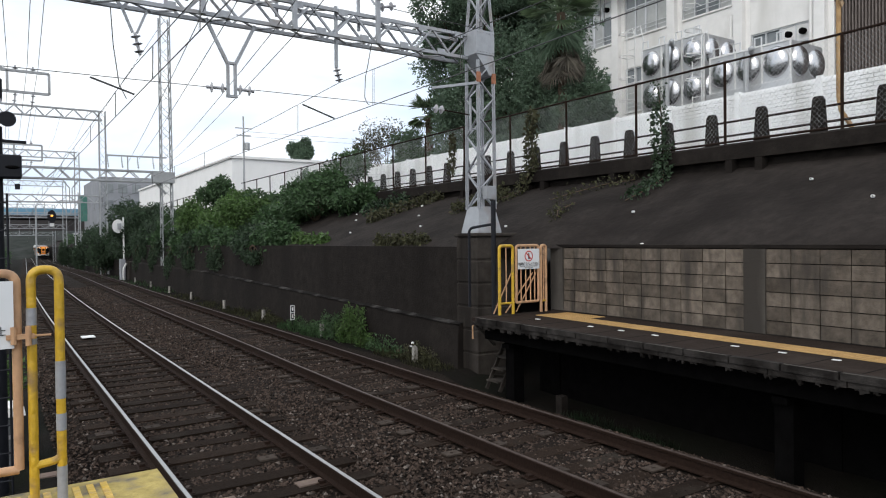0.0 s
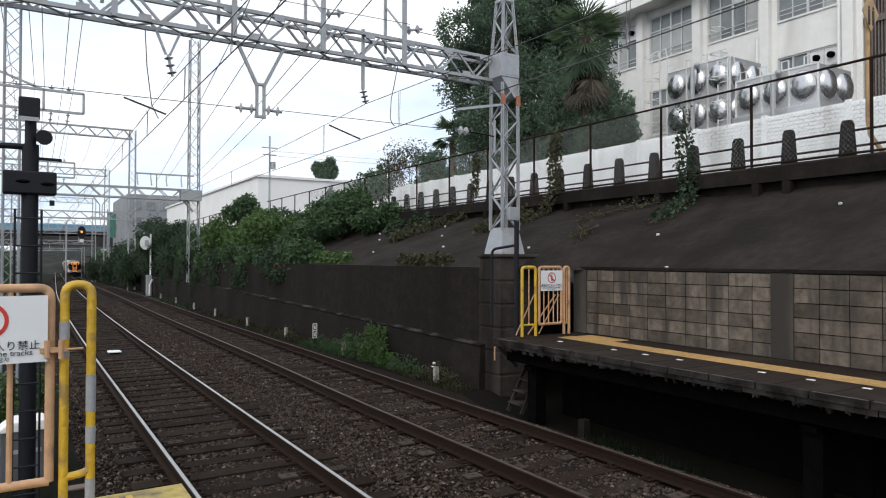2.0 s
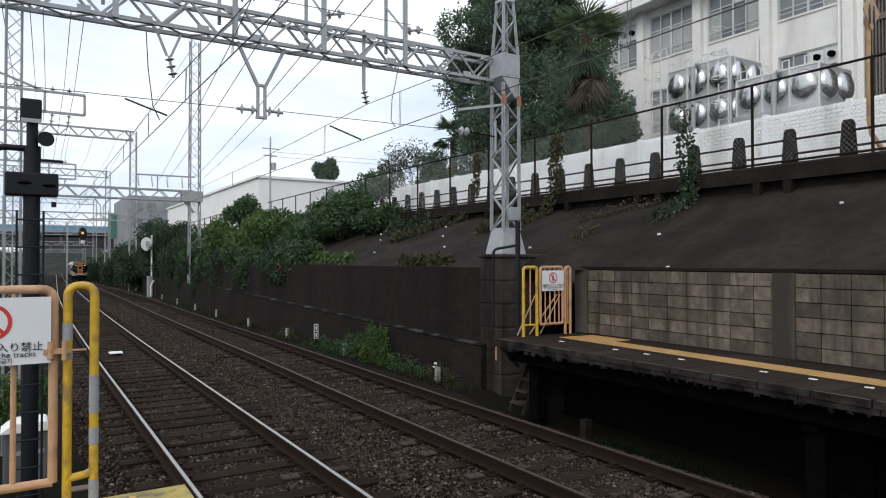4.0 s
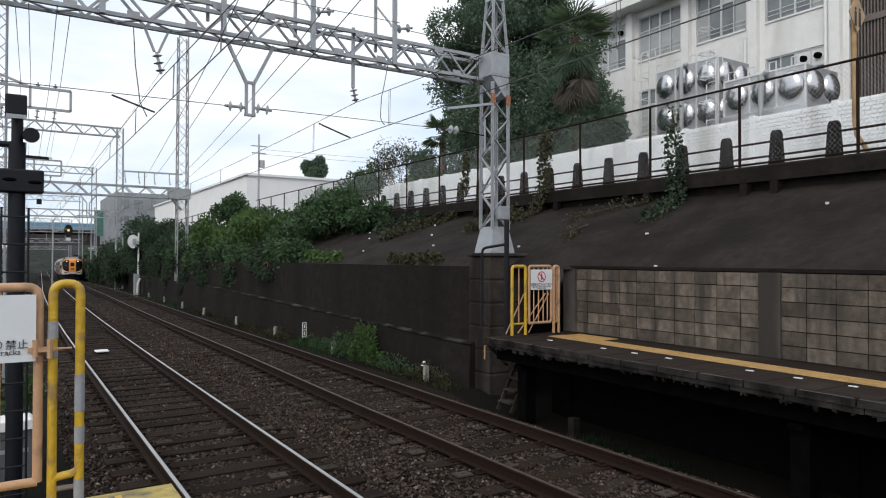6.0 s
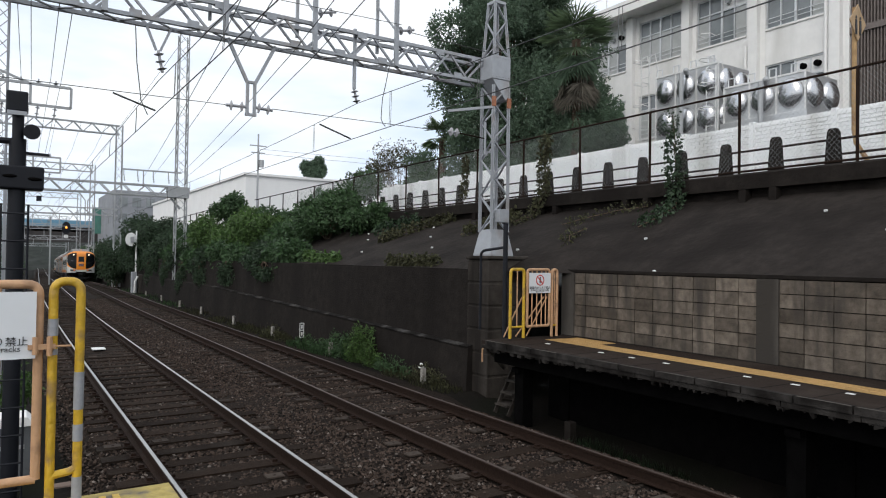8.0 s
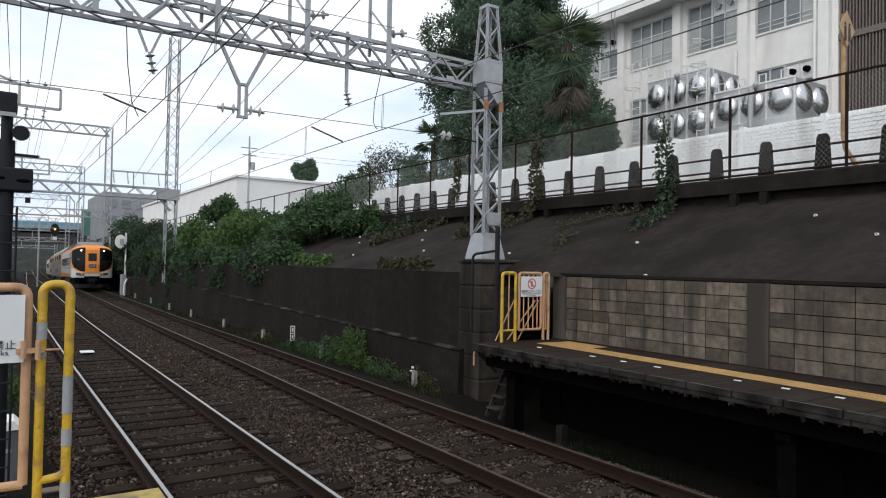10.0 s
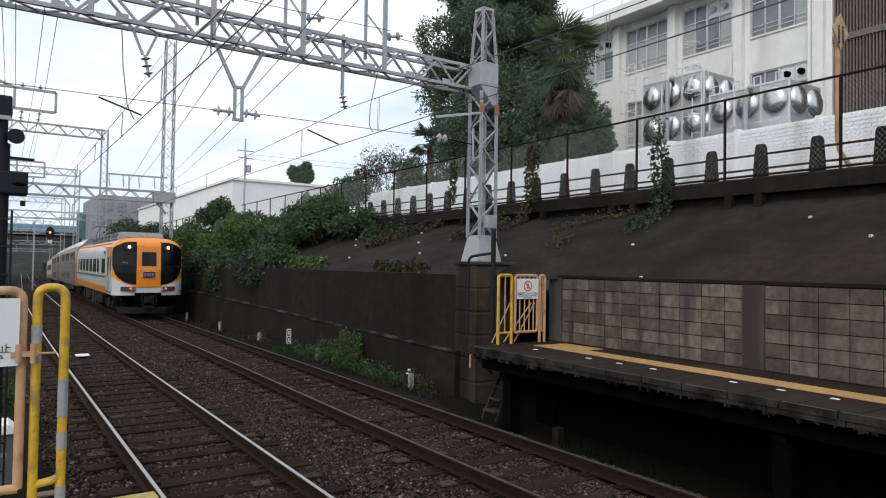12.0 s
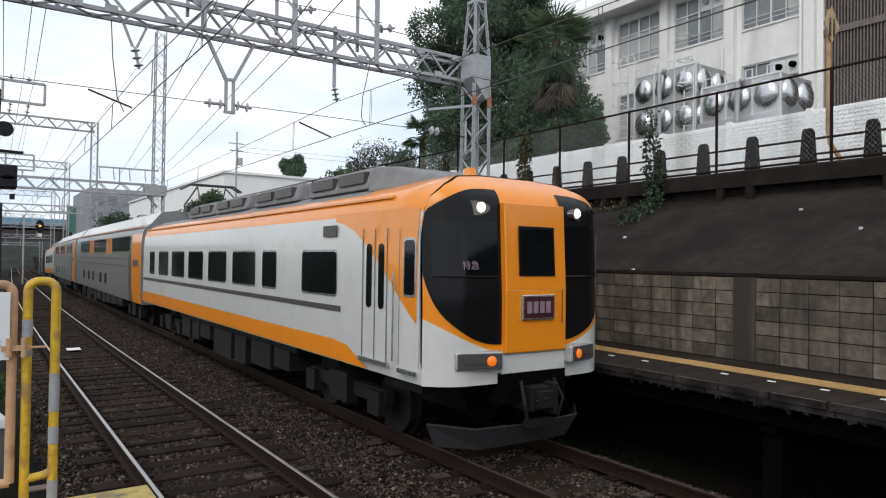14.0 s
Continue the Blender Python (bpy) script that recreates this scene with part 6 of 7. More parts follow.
def trackside_markers():
    post = Mesh().box(-0.05, 0.05, -0.05, 0.05, -0.2, 0.24, taper=(0.85, 0.85)).data("marker_post", M_POST)
    for i, y in enumerate((12.35, 17.2, 22.0, 26.65, 32.1, 37.0, 42.5, 48.5)):
        o = tagged(part("marker_post", post), "short pale concrete marker post beside the track", "marker post", group="marker posts")
        o.matrix_basis = pose(7.50 + bend(y), y, -0.15 + dip(y), 0, 0, 13 * i)
    w = thing("marker_stake", "short stake with a white round cap", "marker post")
    part("stake", Mesh().tube([(7.54, 12.5, -0.5), (7.54, 12.5, 0.12)], 0.022, 8), M_RUST, w)
    part("cap", Mesh().ball((7.54, 12.5, 0.14), 0.035, 0.035, 0.028).box(7.495, 7.585, 12.455, 12.545, 0.06, 0.08), M_WHITE, w)
    s = thing("distance_post", "black distance post with white framed figures", "marker post")
    part("post", Mesh().box(7.51, 7.56, 19.45, 19.5, -0.6, 0.45), M_BLACK, s)
    fr = Mesh()
    for x in (7.475, 7.595):
        fr.box(x - 0.010, x + 0.010, 19.43, 19.445, 0.0, 0.42)
    for z in (0.0, 0.21, 0.42):
        fr.box(7.475, 7.595, 19.43, 19.445, z - 0.012, z + 0.012)
    part("white_frame", fr, M_WHITE, s)
    for z in (0.105, 0.315):
        part("bar", Mesh().box(7.515, 7.555, 19.425, 19.44, z - 0.055, z + 0.055), M_WHITE, s)
    part("board", Mesh().box(7.465, 7.605, 19.446, 19.46, -0.01, 0.43), M_BLACK, s)
    p = thing("track_beacon", "flat white track beacon between the rails", "beacon")
    part("plate", Mesh().box(1.98, 2.30, 19.85, 20.25, -0.12, -0.09), M_WHITE, p, bevel=0.01)
    part("bracket", Mesh().box(2.05, 2.22, 19.95, 20.15, -0.2, -0.12), M_DARK, p)
    pl = Mesh().box(-0.14, 0.14, -0.075, 0.075, -0.155, -0.14).data("anchor_plate", mat("worn_tie_cover", (0.16, 0.12, 0.10), 0.8, var=0.2))
    for x, y in ((1.85, 5.4), (2.75, 5.4), (1.85, 6.64), (2.75, 6.64), (0.55, 6.64), (0.55, 8.5)):
        o = tagged(part("anchor_plate", pl), "square brown cover plate on a sleeper", "plate", group="cover plates")
        o.matrix_basis = pose(x, y - 0.02, 0.004)
    b = bend(54)
    sg = thing("round_target_signal", "white oblong sign on a slim post by cabinets", "signal")
    part("post", Mesh().tube([(8.0 + b * 0.2, 54, -0.6), (8.0 + b * 0.2, 54, 4.2)], 0.06, 8), M_WHITE, sg)
    part("target", Mesh().loft([[(7.75 + 0.38 * math.cos(a), 53.9 + k, 3.55 + 0.5 * math.sin(a) * (1.0)) for a in [i * math.pi / 10 for i in range(20)]] for k in (0, 0.06)]), M_WHITE, sg)
    part("lamp", Mesh().box(7.7, 7.95, 53.82, 53.9, 3.35, 3.75), M_STEELFAR, sg)
    c = thing("trackside_cabinet", "grey concrete cabinets at the foot of the sign post", "cabinet")
    part("body", Mesh().box(8.2, 8.9, 53.0, 53.8, -0.6, 1.0), M_CON, c, bevel=0.04)
    part("body", Mesh().box(7.75, 8.1, 53.2, 53.7, -0.6, 1.2), M_GREYFAR, c, bevel=0.04)
    part("pipe", Mesh().tube([(7.9, 52.9, -0.6), (7.92, 52.9, 0.5), (8.1, 52.9, 0.9)], 0.07, 8), M_WHITE, c)
    ws = tagged(part("white_square_marker", Mesh().box(8.1, 8.4, 66, 66.05, 0.55, 0.95)), "small white square marker plate", "marker")
    ws.data.materials.append(M_WHITE)
    cs = thing("colour_light_signal", "far colour light signal showing amber", "signal")
    x = 5.0
    part("backboard", Mesh().loft([[(x + 0.38 * math.cos(a), 75 + k, 4.95 + 0.62 * math.sin(a)) for a in [i * math.pi / 10 for i in range(20)]] for k in (0, 0.1)]), M_BLACK, cs)
    part("lit_lamp", Mesh().ball((x, 74.95, 5.0), 0.10, 0.05, 0.10), M_SIGAMBER, cs)
    part("plate", Mesh().box(x - 0.18, x + 0.18, 74.9, 74.95, 4.0, 4.3), M_WHITE, cs)
    part("post", Mesh().tube([(x - 1.3, 75.2, dip(75) - 0.3), (x - 1.3, 75.2, 6.0)], 0.07, 8).beam((x - 1.3, 75.2, 5.0), (x, 75.1, 5.0), 0.06), M_STEELFAR, cs)


near_signal()
relay_box()
trackside_markers()


# ---- distance ----
def distance():
    y = 150
    br = thing("road_bridge", "brown steel girder bridge over the railway cutting", "bridge")
    part("girder", Mesh().box(-40, 24, y, y + 0.5, 4.9, 7.6).box(-40, 24, y + 7, y + 7.5, 4.9, 7.6).box(-40, 24, y, y + 7.5, 6.8, 7.7), M_BRIDGE, br)
    fl = Mesh().box(-40, 24, y - 0.25, y, 7.5, 7.75).box(-40, 24, y - 0.25, y, 4.8, 5.05)
    part("flange", fl, M_BRIDGE, br)
    for i in range(20):
        part("stiffener", Mesh().box(-38 + 3 * i, -37.8 + 3 * i, y - 0.2, y, 5.0, 7.5), M_BRIDGE, br)
    part("railing", truss(Mesh(), -40, 24, y - 0.1, 7.9, 10.2, 0.3, 1.6, 0.12, 0.09), M_STEELFAR, br)
    part("screen", Mesh().box(-40, 24, y + 7.6, y + 7.7, 8.0, 9.4), M_BLUEROOF, br, "pale blue screen")
    for x in (-12, 21):
        part("pier", Mesh().box(x - 1.0, x + 1.0, y, y + 7.5, -3, 4.9), M_DARKCON, br)
    w = thing("warehouse", "large pale windowless building beyond the street", "building")
    part("wall", Mesh().box(20.8, 60, 70, 122, 3.8, 10.9), M_FARWHITE, w)
    part("roof_edge", Mesh().box(20.6, 60.2, 69.8, 122.2, 10.9, 11.15), M_FARWHITE, w)
    part("roof_unit", Mesh().box(26, 29, 76, 80, 11.15, 11.9), M_FARWHITE, w)
    part("awning", Mesh().box(22, 27, 68.9, 70, 6.2, 6.5), M_GREYFAR, w)
    g = thing("apartment_block", "grey far apartment block with rows of windows", "building")
    part("wall", Mesh().box(15.5, 30, 128, 150, 0, 13.6), M_GREYFAR, g)
    for i in range(6):
        for j in range(4):
            part("window", Mesh().box(16.3 + 2.2 * i, 17.7 + 2.2 * i, 127.9, 128.02, 2.5 + 2.8 * j, 4.0 + 2.8 * j), M_WINGLASS, g)
    n = thing("net_fence", "green safety net fence by the bridge", "fence")
    part("net", Mesh().box(14.0, 22.0, 145, 145.08, 6.5, 11.5), M_GREENNET, n)
    for i in range(5):
        part("post", Mesh().tube([(14 + 2 * i, 144.9, 3), (14 + 2 * i, 144.9, 12)], 0.09, 6), M_STEELFAR, n)
    bank = Mesh()
    bank.loft([[(-160 + 12 * i, yy, -3 + f * (10.4 + 1.6 * math.sin(i * 0.9) + 1.2 * math.sin(i * 2.3))) for i in range(30)] for yy, f in ((232, 0.0), (262, 0.55), (300, 1.0), (420, 0.9))], closed=False)
    tagged(part("backdrop_bank", bank, M_HILLSIDE, smooth=True), "grey green hillside beyond the bridge", "hillside", kind="structure")
    # hills with the haze of distance mixed into their base colour
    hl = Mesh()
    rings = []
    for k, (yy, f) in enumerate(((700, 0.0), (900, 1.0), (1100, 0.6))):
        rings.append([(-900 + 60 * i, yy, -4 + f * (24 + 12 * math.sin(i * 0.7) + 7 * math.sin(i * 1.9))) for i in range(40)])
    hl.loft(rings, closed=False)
    tagged(part("backdrop_hills", hl, M_HILL, smooth=True), "low hills at the horizon with blue grey haze in their colour", "hills", kind="structure")
    for i, (x, yy, wd, h) in enumerate(((-14, 190, 9, 5.0), (-3, 215, 8, 4.2), (24, 205, 10, 6.5), (10, 300, 12, 3.6), (-22, 170, 10, 6.0), (-6, 330, 16, 4.4))):
        hs = thing("house", "grey far house with a low pitched roof", "house", group="far houses")
        part("wall", Mesh().box(x - wd / 2, x + wd / 2, yy, yy + 8, -3, h - 1.4), M_GREYFAR if i % 2 else M_FARWHITE, hs)
        part("roof", Mesh().loft([[(x - wd / 2 - 0.4, yy + a, h - 1.4), (x + wd / 2 + 0.4, yy + a, h - 1.4), (x, yy + a, h)] for a in (-0.4, 8.4)]), M_TRGREY, hs)
        for k in range(3):
            part("window", Mesh().box(x - wd / 3 + k * wd / 3 - 0.5, x - wd / 3 + k * wd / 3 + 0.5, yy - 0.06, yy + 0.02, h - 3.6, h - 2.4), M_WINGLASS, hs)
    for i, (x, yy, z, rx, ry, rz) in enumerate(((-8, 140, 0.5, 4, 6, 3.0), (-10, 172, 0, 5, 6, 3.4), (17, 168, 1.0, 4, 8, 3.6), (20, 190, 1.0, 5, 8, 4), (-2, 255, -0.5, 7, 6, 3.0), (14, 262, 0.0, 8, 6, 3.4), (4, 345, -0.5, 14, 8, 3.6))):
        shrub(x, yy, z, rx, ry, rz, 3000, 0.5, M_LEAF, 300 + i, "far green trees beside the line", "tree", base_z=-2.5)
    p = thing("utility_pole", "slim utility pole with cross arms and a transformer", "pole")
    x, yy = 18.0, 57.2
    part("pole", Mesh().tube([(x, yy, 4.0), (x, yy, 12.9)], [0.10, 0.07], 8), M_STEELFAR, p)
    part("cross_arm", Mesh().beam((x - 0.7, yy, 11.9), (x + 0.7, yy, 11.9), 0.08).beam((x - 0.6, yy, 11.3), (x + 0.6, yy, 11.3), 0.08), M_STEELFAR, p)
    part("transformer", Mesh().tube([(x + 0.3, yy, 10.1), (x + 0.3, yy, 10.7)], 0.22, 10), M_STEELFAR, p)


distance()


# ---- the train ----
def car_profile(half, sill, cant, roof):
    """Half section of a car body, left side then right, from the sill up over the roof."""
    side = [(half - 0.04, sill), (half, sill + 0.25), (half, cant - 0.45), (half - 0.03, cant - 0.1), (half - 0.10, cant + 0.08), (half - 0.28, cant + 0.22), (half - 0.6, roof - 0.04), (half - 1.0, roof)]
    return [(-x, z) for x, z in side] + [(x, z) for x, z in reversed(side)]


def plate(X, s, y0, y1, z0, z1, d, r=0.07):
    """Plate on a car side with rounded corners."""
    r = min(r, (y1 - y0) / 2.2, (z1 - z0) / 2.2)
    ring = []
    for cy, cz, a0 in ((y1 - r, z1 - r, 0), (y0 + r, z1 - r, 90), (y0 + r, z0 + r, 180), (y1 - r, z0 + r, 270)):
        for k in range(5):
            a = radians(a0 + 22.5 * k)
            ring.append((cy + r * math.cos(a), cz + r * math.sin(a)))
    return Mesh().loft([[(X + e, a, b) for a, b in ring] for e in (0.0, s * d)])


def bogie(parent, y):
    b = Mesh()
    for s in (-1, 1):
        b.box(s * 1.0 - 0.07, s * 1.0 + 0.07, y - 1.25, y + 1.25, 0.42, 0.62)
        b.box(s * 1.08 - 0.09, s * 1.08 + 0.09, y - 0.3, y + 0.3, 0.3, 0.72)
        for d in (-1.05, 1.05):
            b.box(s * 1.05 - 0.1, s * 1.05 + 0.1, y + d - 0.16, y + d + 0.16, 0.28, 0.6)
    b.box(-1, 1, y - 0.3, y + 0.3, 0.4, 0.7)
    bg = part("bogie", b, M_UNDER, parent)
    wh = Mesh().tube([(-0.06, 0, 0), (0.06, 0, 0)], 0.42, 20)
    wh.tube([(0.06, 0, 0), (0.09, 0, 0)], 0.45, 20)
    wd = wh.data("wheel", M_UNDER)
    for s in (-1, 1):
        for d in (-1.05, 1.05):
            part("wheel", wd, None, bg, at=pose(s * 0.74, y + d, 0.43, 0, 0, 0 if s < 0 else 180))


def underfloor(parent, y0, y1, seed):
    rng = random.Random(seed)
    m = Mesh()
    m.box(-1.2, 1.2, y0, y1, 0.78, 0.95)
    y = y0 + 0.2
    while y < y1 - 0.8:
        ln = rng.uniform(0.6, 1.5)
        for s in (-1, 1):
            m.box(s * 0.95 - 0.3, s * 0.95 + 0.3, y, min(y + ln, y1), rng.uniform(0.25, 0.5), 0.8)
        y += ln + rng.uniform(0.1, 0.4)
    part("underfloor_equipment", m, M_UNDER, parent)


def lead_car():
    t = thing("train_car", "orange and white express train lead car with black front windows", "train car")
    L, half, sill, cant, roof = 16.2, 1.4, 0.93, 3.02, 3.42
    prof = car_profile(half, sill, cant, roof)

    def nose(x, z, y):
        """The front is bowed in plan and leans back above the waist."""
        if y > 0.01:
            return y
        bow = 0.09 * (x / half) ** 2 + 0.24 * max(0, (abs(x) - 0.95) / 0.45) ** 2
        lean = 0.07 * max(0, (z - 1.9) / 1.2) + 0.5 * max(0, (z - 3.02) / 0.4) ** 2
        return -0.22 + bow + lean

    # body: white sides and orange roof edge, split by height
    stations = [0.75, 1.0, 2.0, 6.0, 11.0, L]
    body = Mesh()
    n = len(prof)
    front = [(x * 0.985, nose(x, z, 0), z) for x, z in prof]
    mid = [(x, max(0.16, nose(x, z, 0) + 0.05), z) for x, z in prof]
    rings = [front, mid] + [[(x, y, z) for x, z in prof] for y in stations]
    body.loft(rings, cap=False)
    body.add([(x, L, z) for x, z in prof], [tuple(range(n))])
    bo = part("body", body, [M_TRWHITE, M_TRORANGE, M_TRGREY], t, smooth=True)
    for p in bo.data.polygons:
        c = p.center
        if c.z > 3.3 and c.y > 1.5:
            p.material_index = 2
        elif c.z > 2.82:
            p.material_index = 1
    # front face as a grid of the bowed nose
    def sheet(xs, zs, off, test=None):
        m = Mesh()
        vs = [(x, nose(x, z, 0) - off, z) for z in zs for x in xs]
        fs = []
        nx = len(xs)
        for j in range(len(zs) - 1):
            for i in range(nx - 1):
                x, z = (xs[i] + xs[i + 1]) / 2, (zs[j] + zs[j + 1]) / 2
                if test is None or test(x, z):
                    fs.append((j * nx + i, j * nx + i + 1, (j + 1) * nx + i + 1, (j + 1) * nx + i))
        m.add(vs, fs)
        return m

    def curve_low(x):
        """Lower edge of the orange border: it sweeps up towards the sides."""
        return 1.27 + 0.42 * max(0, (abs(x) - 0.3) / 1.08) ** 1.7

    def mask_low(x):
        """Lower edge of the black front mask, rounder than the border below it."""
        u = max(0, (abs(x) - 0.478) / 0.9)
        return 1.385 + 0.50 * u ** 2.2 + 0.29 * u ** 14

    half_prof = [(-x, z) for x, z in prof[: n // 2]]

    def crown(x):
        """Height of the roof line above x."""
        return float(np.interp(-abs(x), [-p[0] for p in half_prof[2:]], [p[1] for p in half_prof[2:]]))

    def patch(xs, low, high, off, nz=24):
        m = Mesh()
        m.loft([[(x, nose(x, z, 0) - off, z) for z in [low(x) + (high(x) - low(x)) * k / nz for k in range(nz + 1)]] for x in xs], closed=False)
        return m

    xs = [-1.378 + 2.756 * i / 64 for i in range(65)]
    part("front_panel", patch(xs, lambda x: 0.93, curve_low, 0.003), M_TRWHITE, t, smooth=True)
    part("front_orange_panel", patch(xs, curve_low, lambda x: crown(x) - 0.02, 0.003), M_TRORANGE, t, "orange front panel", smooth=True)

    def mask(s):
        fx = [s * (0.478 + 0.904 * i / 36) for i in range(37)]
        return patch(fx, mask_low, lambda x: min(3.2 - 0.30 * max(0, (abs(x) - 0.6) / 0.78) ** 2.4, crown(x) - 0.06), 0.014, 30)

    for s in (-1, 1):
        mk = part("front_window_surround", mask(s), M_TRMASK, t, "glossy black front mask", smooth=True)
        ws = sheet([s * (0.53 + 0.02 * i) for i in range(40)], [2.18 + 0.02 * i for i in range(32)], 0.02)
        part("windscreen", ws, M_TRGLASS, mk, smooth=True)
        ed = Mesh()
        ed.tube([(s * x, nose(x, 2.17, 0) - 0.025, 2.17) for x in (0.53, 0.7, 0.9, 1.1, 1.3)], 0.012, 6)
        part("windscreen_seal", ed, M_TRMASK, mk)
        # headlight pair in one housing
        hl = Mesh()
        y = nose(0.8, 2.97, 0)
        hl.loft([[(s * 0.83 + 0.17 * math.cos(a) * (1 + 0.3 * k), y - 0.02 + 0.05 * k + 0.06 * (math.cos(a) * s) * 1.0, 2.96 + 0.085 * math.sin(a)) for a in [i * math.pi / 10 for i in range(20)]] for k in (0, 1)])
        h = part("headlight", hl, M_LENS, t, "oval twin headlight", smooth=True)
        bulb = Mesh().ball((s * 0.765, y - 0.05, 2.97), 0.06, 0.03, 0.06)
        part("bulb", bulb, M_HEAD, h, "lit round headlight", smooth=True)
        # tail and marker lamp in a pale housing
        y2 = nose(0.75, 1.22, 0)
        hs = Mesh().box(-0.295, 0.295, -0.06, 0.14, 1.105, 1.325)
        turn = pose(s * 0.80, y2 - 0.01, 0, 0, 0, s * 17)
        lh = part("lamp_housing", hs, M_LAMPRIM, t, bevel=0.03, at=turn)
        part("lamp_glass", Mesh().box(-0.268, 0.268, -0.072, -0.058, 1.127, 1.303), M_LENS, lh, bevel=0.01)
        part("lamp_bar", Mesh().box(-s * 0.05 + 0.12 * s - 0.13, -s * 0.05 + 0.12 * s + 0.13, -0.085, -0.075, 1.19, 1.25), M_TRDARK, lh)
        part("amber_lamp", Mesh().ball((-s * 0.14, -0.075, 1.215), 0.06, 0.03, 0.06), M_AMBER, lh, "lit amber lamp", smooth=True)
    # lower corners of the front; a solid black box paints the coupler gap's shade
    part("coupler_gap_shade", Mesh().box(-0.52, 0.52, -0.245, 0.3, 0.70, 1.05), M_DARK, t)
    part("valance", Mesh().box(-0.50, 0.50, -0.262, -0.2, 1.04, 1.26), M_TRWHITE, t, bevel=0.01)
    # gangway door
    dr = Mesh().box(-0.475, 0.475, -0.30, -0.1, 1.28, 2.02, 0)
    dr.add([(-0.475, -0.30, 2.02), (0.475, -0.30, 2.02), (0.475, -0.24, 3.04), (-0.475, -0.24, 3.04), (-0.475, 0.2, 3.04), (0.475, 0.2, 3.04), (0.475, 0.1, 2.02), (-0.475, 0.1, 2.02)], [(0, 1, 2, 3), (3, 2, 5, 4), (0, 3, 4, 7), (1, 6, 5, 2)])
    door = part("gangway_door", dr, M_TRORANGE, t, "orange front gangway door", bevel=0.012)

    def lean(z):
        return -0.30 + 0.06 * max(0, z - 2.02) / 1.02

    fr = Mesh().loft([[(x, lean(z) - 0.012, z) for x, z in ((-0.285, 2.18), (0.285, 2.18), (0.285, 2.77), (-0.285, 2.77))], [(x, lean(z) - 0.012, z) for x, z in ((-0.255, 2.21), (0.255, 2.21), (0.255, 2.74), (-0.255, 2.74))]], cap=False)
    part("window_frame", fr, M_TRMASK, door)
    gl = Mesh().add([(x, lean(z) - 0.008, z) for x, z in ((-0.265, 2.20), (0.265, 2.20), (0.265, 2.75), (-0.265, 2.75))], [(0, 1, 2, 3)])
    part("door_window", gl, M_TRGLASS, door)
    sg = Mesh().box(-0.255, 0.255, -0.335, -0.30, 1.66, 1.96)
    sb = part("destination_sign", sg, M_CHROME, door, "chrome framed destination sign", bevel=0.01)
    part("sign_face", Mesh().box(-0.23, 0.23, -0.340, -0.335, 1.685, 1.935), mat("dark_red_sign_face", (0.055, 0.012, 0.02), 0.3, bump=0), sb)
    bars = Mesh()
    for i in range(4):
        bars.box(-0.19 + 0.1 * i, -0.12 + 0.1 * i, -0.344, -0.340, 1.74, 1.88)
    part("sign_bars", bars, M_LETTER, sb)
    part("seam", Mesh().box(0.40, 0.412, -0.305, -0.298, 1.6, 2.02), M_TRDARK, door)
    # words behind the left windscreen
    cu = bpy.data.curves.new("express_words", "FONT")
    cu.body, cu.size, cu.align_x, cu.extrude = "特急", 0.11, "CENTER", 0.001
    cu.materials.append(M_LETTER)
    wd = new("express_words", cu)
    wd.parent = t
    wd.matrix_basis = Matrix.Translation((-0.92, nose(0.92, 2.3, 0) - 0.05, 2.26)) @ pose(0, 0, 0, 84, 0, -11)
    # skirt and coupler
    sk = Mesh().loft([[(-1.2, 0.25, 0.44), (-0.8, -0.18, 0.42), (0, -0.22, 0.40), (0.8, -0.18, 0.42), (1.2, 0.25, 0.44)], [(-1.08, 0.25, 0.17), (-0.68, -0.1, 0.16), (0, -0.13, 0.16), (0.68, -0.1, 0.16), (1.08, 0.25, 0.17)]], closed=False)
    so = part("obstacle_skirt", sk, mat("dark_grey_skirt", (0.028, 0.028, 0.031), 0.6, bump=0.1), t)
    so.modifiers.new("thick", "SOLIDIFY").thickness = 0.03
    cp = Mesh().box(-0.17, 0.17, -0.42, 0.2, 0.60, 0.88)
    cp.box(-0.2, 0.2, -0.40, -0.3, 0.40, 0.50)
    cp.box(-0.12, 0.10, -0.50, -0.40, 0.64, 0.84).box(0.12, 0.2, -0.47, -0.3, 0.55, 0.92)
    cp.tube([(-0.24, -0.3, 0.95), (-0.28, -0.42, 0.7), (-0.22, -0.4, 0.5)], 0.025, 6).tube([(0.27, -0.3, 0.95), (0.32, -0.42, 0.72), (0.25, -0.4, 0.5)], 0.025, 6)
    cp.tube([(-0.14, -0.45, 0.72), (0, -0.5, 0.76), (0.12, -0.44, 0.70)], 0.02, 6)
    part("coupler", cp, M_UNDER, t, bevel=0.02)
    # sides: windows, doors, bands
    WIN = [(2.27, 3.55), (4.64, 5.36), (5.72, 7.1), (7.5, 8.85), (9.28, 10.6), (11.0, 12.35), (12.75, 13.95), (14.5, 15.2)]
    for s in (-1, 1):
        X = s * (half + 0.006)

        def flat(y0, y1, z0, z1, d=0.006):
            return Mesh().box(min(X, X + s * d), max(X, X + s * d), y0, y1, z0, z1)

        for i, (a, b) in enumerate(WIN):
            w = part("side_window", plate(X, s, a, b, 1.82, 2.48, 0.004), M_CHROME, t)
            part("pane", plate(X, s, a + 0.03, b - 0.03, 1.85, 2.45, 0.007), M_TRGLASS, w)
